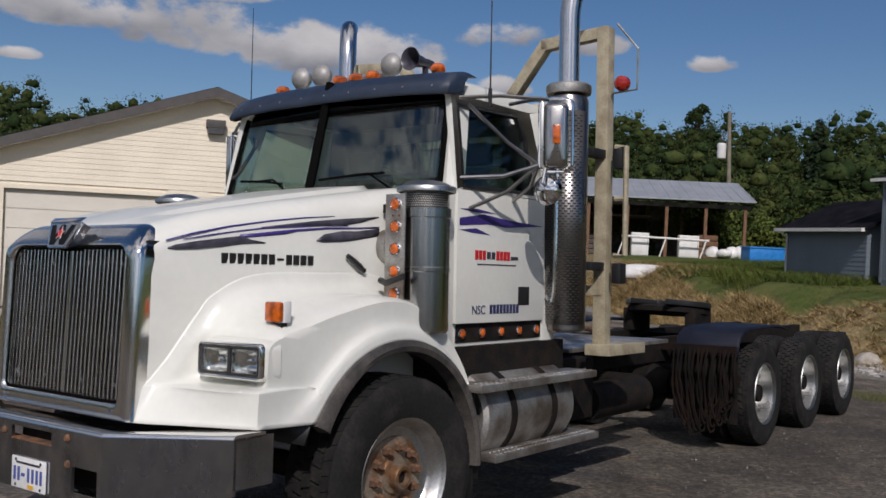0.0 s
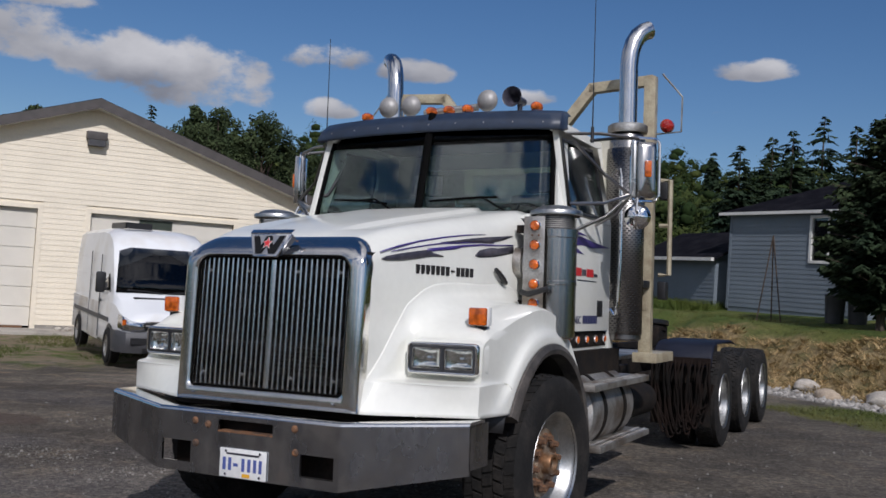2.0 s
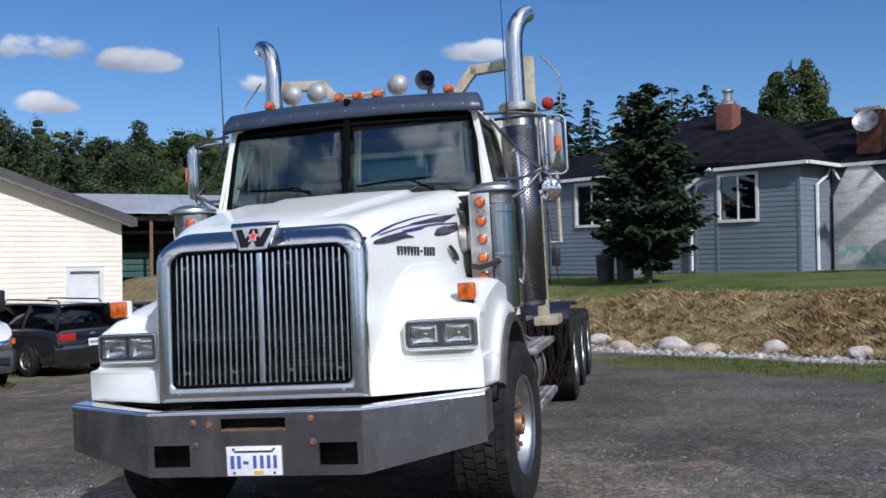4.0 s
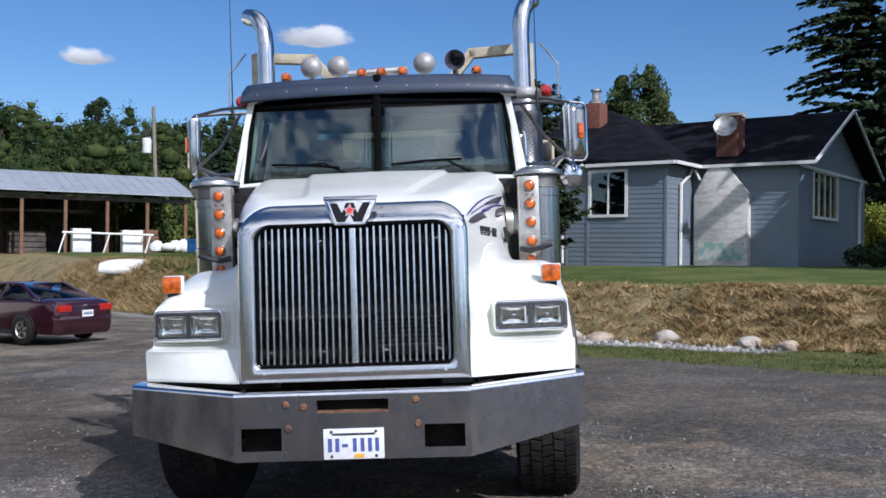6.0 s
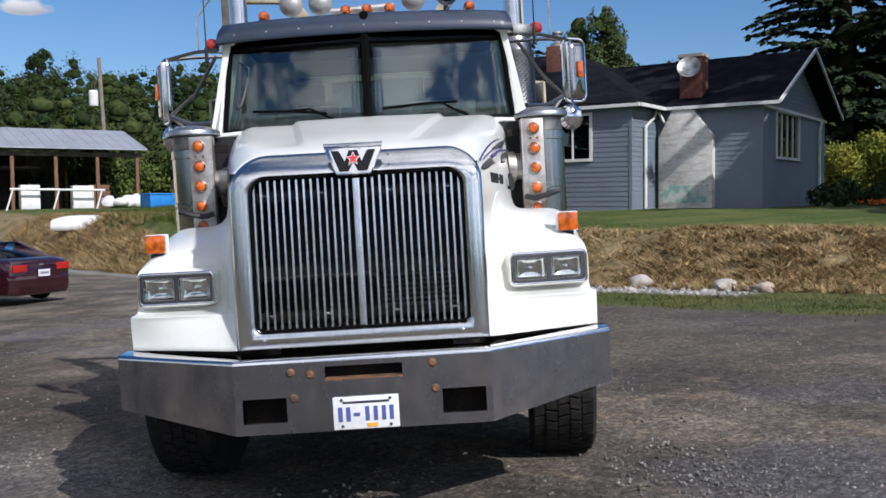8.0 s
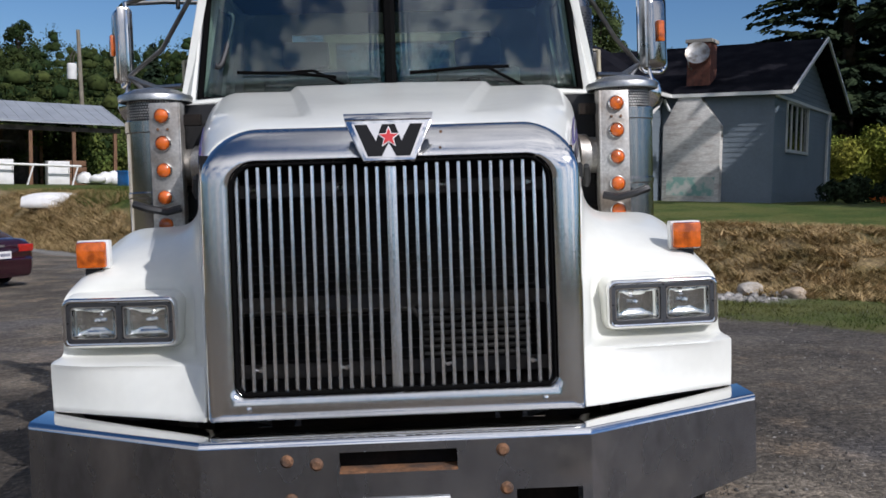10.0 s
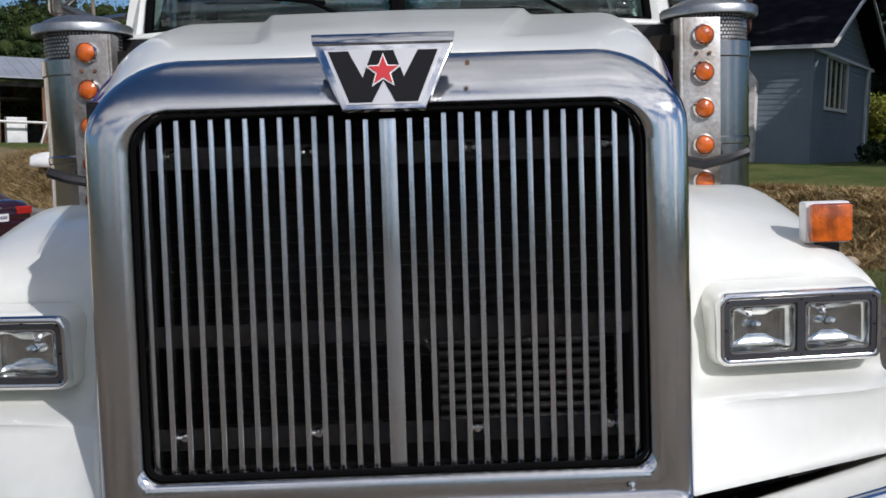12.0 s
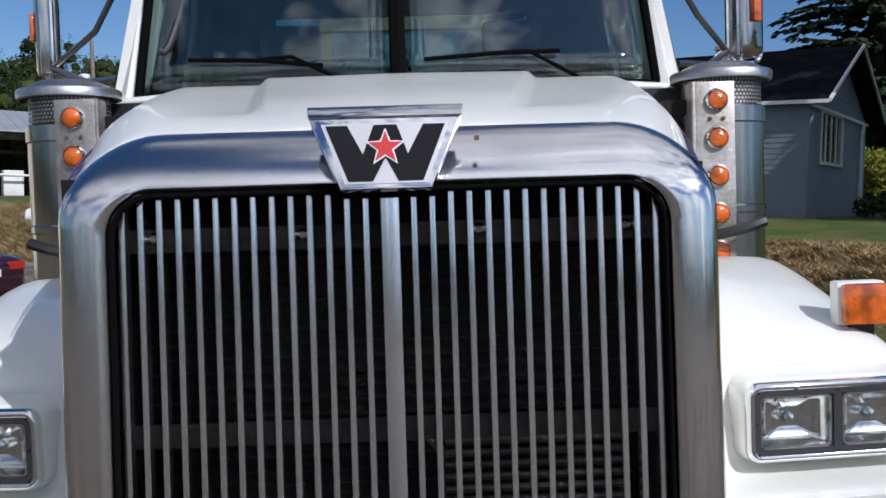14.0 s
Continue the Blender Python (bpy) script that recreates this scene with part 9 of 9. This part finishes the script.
def build_car(name, x, y, fx, fy, paint, label, wagon=False, rails=False):
    c = tagged(empty(name, flank_frame(x, y, -fx, -fy)), label, "car")   # origin at the tail; local y runs to the nose
    W, L = 0.90, 4.8
    tops = [(0.0, 0.80), (0.05, 0.96), (0.2, 1.02), (0.9, 1.04), (3.3, 0.98), (3.8, 0.93), (4.5, 0.82), (4.72, 0.70), (4.8, 0.55)]
    ws = [(0.0, 0.76), (0.06, 0.84), (0.4, 0.89), (1.2, W), (3.8, W), (4.4, 0.86), (4.7, 0.76), (4.8, 0.62)]
    bm = bmesh.new()
    secs = []
    for yy in (0.0, 0.04, 0.1, 0.2, 0.45, 0.9, 1.5, 2.2, 3.0, 3.4, 3.8, 4.2, 4.5, 4.66, 4.76, 4.8):
        top, w = table(yy, tops), table(yy, ws)
        half = [(0.0, top), (w * 0.6, top - 0.005), (w * 0.86, top - 0.03), (w * 0.95, top - 0.10), (w, min(0.68, top - 0.15)), (w * 0.985, 0.50), (w * 0.97, 0.30), (w * 0.88, 0.22)]
        secs.append([(-px, yy, pz) for px, pz in half[::-1]] + [(px, yy, pz) for px, pz in half[1:]])
    loft(bm, secs, caps=True)
    part("body", bm, paint, c, angle=38)
    y0, y1, y2, y3 = (0.10, 0.32, 2.55, 3.45) if wagon else (0.62, 1.42, 2.45, 3.40)
    roof = 1.52 if wagon else 1.38
    low = [(-0.80, y0), (0.80, y0), (0.76, y3), (-0.76, y3)]
    top = [(-0.60, y1), (0.60, y1), (0.58, y2), (-0.58, y2)]
    zl = 0.985
    for i, nm in ((0, "rear_window"), (1, "side_window"), (2, "windscreen"), (3, "side_window")):
        a, b = low[i], low[(i + 1) % 4]
        d, e = top[i], top[(i + 1) % 4]
        bm = bmesh.new()
        vs = [bm.verts.new((a[0], a[1], zl)), bm.verts.new((b[0], b[1], zl)), bm.verts.new((e[0], e[1], roof - 0.03)), bm.verts.new((d[0], d[1], roof - 0.03))]
        bm.faces.new(vs)
        part(nm, bm, GLASS_VAN, c, "dark tinted glass", solid=0.01)
    bm = bmesh.new()
    loft(bm, [[(u * 0.62, lerp(y1 - 0.04, y2 + 0.04, t), roof - 0.03 + 0.035 * (1 - abs(2 * t - 1) ** 3) - 0.03 * abs(u) ** 3) for u in (-1, -0.7, -0.3, 0.3, 0.7, 1)] for t in (0, 0.1, 0.3, 0.5, 0.7, 0.9, 1)])
    part("roof", bm, paint, c, solid=0.03, angle=60)
    for i in range(4):
        bm = bmesh.new()
        tube(bm, [(low[i][0], low[i][1], zl - 0.01), (top[i][0], top[i][1], roof - 0.03)], 0.045, 6)
        part("pillar", bm, paint, c)
    for sx in (1, -1):
        bm = bmesh.new()
        ym = lerp(y1, y2, 0.45)
        tube(bm, [(sx * 0.785, ym + 0.02, zl - 0.01), (sx * 0.60, ym, roof - 0.03)], 0.032, 6)
        part("pillar", bm, BLACK, c)
        part("tail_light", boxes((sx * 0.42, sx * 0.80, -0.012 if not wagon else -0.01, 0.06, 0.74, 0.90)), RED_LENS, c, "red tail light", bevel=0.02)
        part("headlight", boxes((sx * 0.45, sx * 0.76, 4.62, 4.72, 0.60, 0.70)), REFLECTOR, c)
        part("wing_mirror", boxes((sx * 0.86, sx * 1.02, 3.0, 3.1, 0.98, 1.10)), paint, c, bevel=0.03)
        part("sill", boxes((sx * 0.86, sx * 0.895, 1.3, 3.5, 0.20, 0.30)), BLACK, c)
        for yy in (1.02, 3.72):
            car_wheel(c, 0.835, yy, 0.325, 0.21, sx)
            bm = bmesh.new()
            lathe(bm, [(0.0, -0.012), (0.37, -0.012), (0.37, 0.012), (0.0, 0.012)], Matrix.Translation((sx * 0.893, yy, 0.345)) @ pose(0, 0, 0, 0, 90), 26, closed=True)
            part("wheel_housing", bm, BLACK, c)
        if rails:
            bm = bmesh.new()
            tube(bm, [(sx * 0.52, y1 + 0.1, roof), (sx * 0.52, y1 + 0.2, roof + 0.06), (sx * 0.52, y2 - 0.2, roof + 0.06), (sx * 0.52, y2 - 0.1, roof)], 0.018, 6)
            part("roof_rail", bm, BLACK, c)
    bm = bmesh.new()
    loft(bm, [[(px, py - 0.05, 0.26), (px, py - 0.09, 0.40), (px, py - 0.09, 0.58), (px, py - 0.03, 0.64), (px, py + 0.1, 0.64), (px, py + 0.1, 0.26)] for px, py in ((-0.89, 0.45), (-0.86, 0.16), (-0.7, 0.03), (0.7, 0.03), (0.86, 0.16), (0.89, 0.45))], closed=True, caps=True)
    part("rear_bumper", bm, paint, c)
    pl = part("number_plate", boxes((-0.155, 0.155, -0.075, -0.05, 0.62, 0.77)), PLATE_WHITE, c, "pale number plate")
    for k in range(6):
        part("plate_mark", boxes((-0.12 + 0.042 * k, -0.095 + 0.042 * k, -0.079, -0.074, 0.665, 0.725)), INK, pl)
    part("rear_badge", boxes((-0.05, 0.05, -0.005, 0.02, 0.86, 0.90)), ALU_DULL, c)
    return c


build_van()
build_car("sedan", -8.30, 16.95, -0.905, 0.425, MAROON, "maroon four-door sedan parked on the gravel")
build_car("estate_car", -9.5, 13.65, -0.925, 0.38, CAR_BLACK, "black estate car parked beside the van", wagon=True, rails=True)


# ---- yard things by the barn ----
def build_barn_things():
    bx, by = Vector((-0.82, -0.57)), Vector((0.57, -0.82))
    at = lambda l, o: Vector((-21.5, 70.0)) + bx * l + by * o
    turn = math.degrees(math.atan2(-0.57, -0.82))
    for l, o, w, h in ((8.6, 1.4, 1.3, 1.75), (4.9, 1.2, 1.5, 1.7)):
        p = at(l, o)
        m = frame_at(p.x, p.y, ground_z(p.x, p.y), turn)
        f = tagged(empty("chest_fridge", m), "old white enamel fridge standing by the barn", "fridge", group="fridges by the barn")
        part("body", boxes((-w / 2, w / 2, -0.35, 0.35, 0.0, h)), APPLIANCE, f, bevel=0.03)
        part("door", boxes((-w / 2 + 0.02, w / 2 - 0.02, 0.352, 0.40, 0.05, h - 0.45)), APPLIANCE, f, bevel=0.02)
        part("freezer_door", boxes((-w / 2 + 0.02, w / 2 - 0.02, 0.352, 0.40, h - 0.42, h - 0.02)), APPLIANCE, f, bevel=0.02)
        part("handle", boxes((-w / 2 + 0.08, -w / 2 + 0.12, 0.40, 0.45, h - 0.9, h - 0.5)), ALU_DULL, f)
    p = at(6.0, 2.4)
    m = frame_at(p.x, p.y, ground_z(p.x, p.y), turn)
    rl = tagged(empty("white_rail", m), "white painted pipe rail before the barn", "rail")
    bm = bmesh.new()
    rod(bm, (-2.4, 0, 1.35), (4.1, 0, 1.45), 0.08, 8)
    part("top_rail", bm, TRIM_WHITE, rl)
    for x in (-2.2, 0.8, 3.9):
        bm = bmesh.new()
        rod(bm, (x + 0.5, 0.2, -0.1), (x, 0, 1.4), 0.06, 8)
        part("post", bm, TRIM_WHITE, rl)
    rng = np.random.default_rng(8)
    p = at(0.8, 1.8)
    for k in range(6):
        q = p + bx * (k * 0.7 - 1.2) + by * rng.uniform(-0.3, 0.5)
        bm = stone_mesh(rng, 2, 0.3)
        bmesh.ops.transform(bm, matrix=Matrix.Translation((q.x, q.y, ground_z(q.x, q.y) + 0.4)) @ Matrix.Diagonal((0.6, 0.5, 0.45 + 0.3 * rng.random(), 1)), verts=bm.verts)
        tagged(part("white_sack", bm, APPLIANCE, angle=60), "bulging white sack heaped by the barn", "sack", group="sacks by the barn")
    p = Vector((-18.4, 65.0))
    m = frame_at(p.x, p.y, ground_z(p.x, p.y), turn + 8)
    bl = tagged(empty("blue_crate", m), "long bright blue plastic crate on the grass", "crate")
    part("body", boxes((-1.6, 1.6, -0.8, 0.8, 0.0, 0.95)), SEA_BLUE, bl, bevel=0.06)
    part("rim", boxes((-1.66, 1.66, -0.86, 0.86, 0.95, 1.06)), SEA_BLUE, bl, bevel=0.03)
    # clutter under the roof
    for l, o, w, h, mat, nm, lb in ((11.5, -3.5, 2.6, 1.7, BARN_DARK, "work_bench", "dark wooden bench under the barn roof"), (16.5, -4.0, 3.0, 2.0, material("faded_green_tarp", (0.03, 0.09, 0.07), 0.7, vary=0.3, scale=2), "covered_load", "load under a faded green tarpaulin"),
                                  (21.0, -4.0, 3.4, 2.2, TIN, "stacked_sheets", "stack of grey roofing sheets"), (2.6, -3.0, 1.6, 1.9, POST_WOOD, "pallet_stack", "stack of weathered pallets")):
        p = at(l, o)
        m = frame_at(p.x, p.y, ground_z(p.x, p.y), turn)
        th = tagged(empty(nm, m), lb, nm.replace("_", " "))
        for k in range(4):
            part("layer", boxes((-w / 2 + 0.05 * (k % 2), w / 2 - 0.04 * (k % 3), -0.7, 0.7, h * k / 4, h * (k + 1) / 4 - 0.06)), mat, th, bevel=0.02)
    # overturned white boat on the slope
    x0, y0 = -14.6, 37.5
    m = frame_at(x0, y0, ground_z(x0, y0) - 0.16, 12)
    bt = tagged(empty("rowing_boat", m), "overturned white rowing boat on the bank", "boat")
    bm = bmesh.new()
    secs = []
    for k in range(13):
        t = k / 12
        w = 0.52 * math.sin(math.pi * (0.10 + 0.82 * t)) ** 0.6
        h = 0.62 * (1 - 0.35 * abs(2 * t - 1) ** 3)
        secs.append([(-1.35 + 2.7 * t, w * math.cos(a), 0.04 + h * math.sin(a) ** 0.8) for a in (math.pi * j / 10 for j in range(11))])
    loft(bm, secs, caps=True)
    part("hull", bm, APPLIANCE, bt, solid=0.02)
    bm = bmesh.new()
    tube(bm, [(-1.35 + 2.7 * k / 12, 0, 0.665 - 0.2 * abs(k / 6 - 1) ** 3) for k in range(13)], 0.02, 6)
    part("keel", bm, TRIM_WHITE, bt)
    # utility pole with its transformer
    x0, y0 = -31.0, 90.0
    m = frame_at(x0, y0, ground_z(x0, y0), 0)
    up_ = tagged(empty("utility_pole", m), "leaning grey wooden utility pole with a white transformer", "utility pole")
    bm = bmesh.new()
    rod(bm, (0.35, 0, -0.2), (-0.25, 0, 14.6), 0.24, 10, 0.17)
    part("pole", bm, material("grey_pole_wood", (0.24, 0.21, 0.16), 0.9, vary=0.3, scale=2), up_)
    bm = bmesh.new()
    lathe(bm, [(0.0, 9.9), (0.42, 9.9), (0.45, 10.0), (0.45, 11.3), (0.38, 11.4), (0.0, 11.45)], Matrix.Translation((-0.80, -0.2, 0)), 16)
    part("transformer", bm, APPLIANCE, up_, "white transformer drum")
    bm = bmesh.new()
    for dx in (-0.95, -0.65):
        tube(bm, [(dx, -0.2, 11.4), (dx + 0.02, -0.2, 12.0), (dx + 0.3, -0.1, 12.6)], 0.05, 6)
    part("bushing", bm, BARN_DARK, up_)
    # tripod trellis and bins by the long wall
    x0, y0 = -0.75, 24.1
    m = frame_at(x0, y0, ground_z(x0, y0), 0)
    tr = tagged(empty("garden_tripod", m), "thin dark tripod standing on the lawn", "tripod")
    for dx, dy in ((-0.32, 0.0), (0.34, 0.05), (0.04, 0.35)):
        bm = bmesh.new()
        rod(bm, (dx, dy, -0.05), (0, 0.1, 2.45), 0.02, 6)
        part("leg", bm, BARK, tr)
    for dx in (0.85, 1.45):
        px, py = 0.1 + dx, 24.6
        bm = bmesh.new()
        lathe(bm, [(0.0, 0.0), (0.24, 0.0), (0.28, 0.75), (0.30, 0.78), (0.28, 0.82), (0.12, 0.88), (0.0, 0.89)], Matrix.Translation((px, py, ground_z(px, py))), 16)
        tagged(part("dustbin", bm, GREY_PLASTIC), "dark grey dustbin by the house", "dustbin", group="dustbins by the house")


build_barn_things()
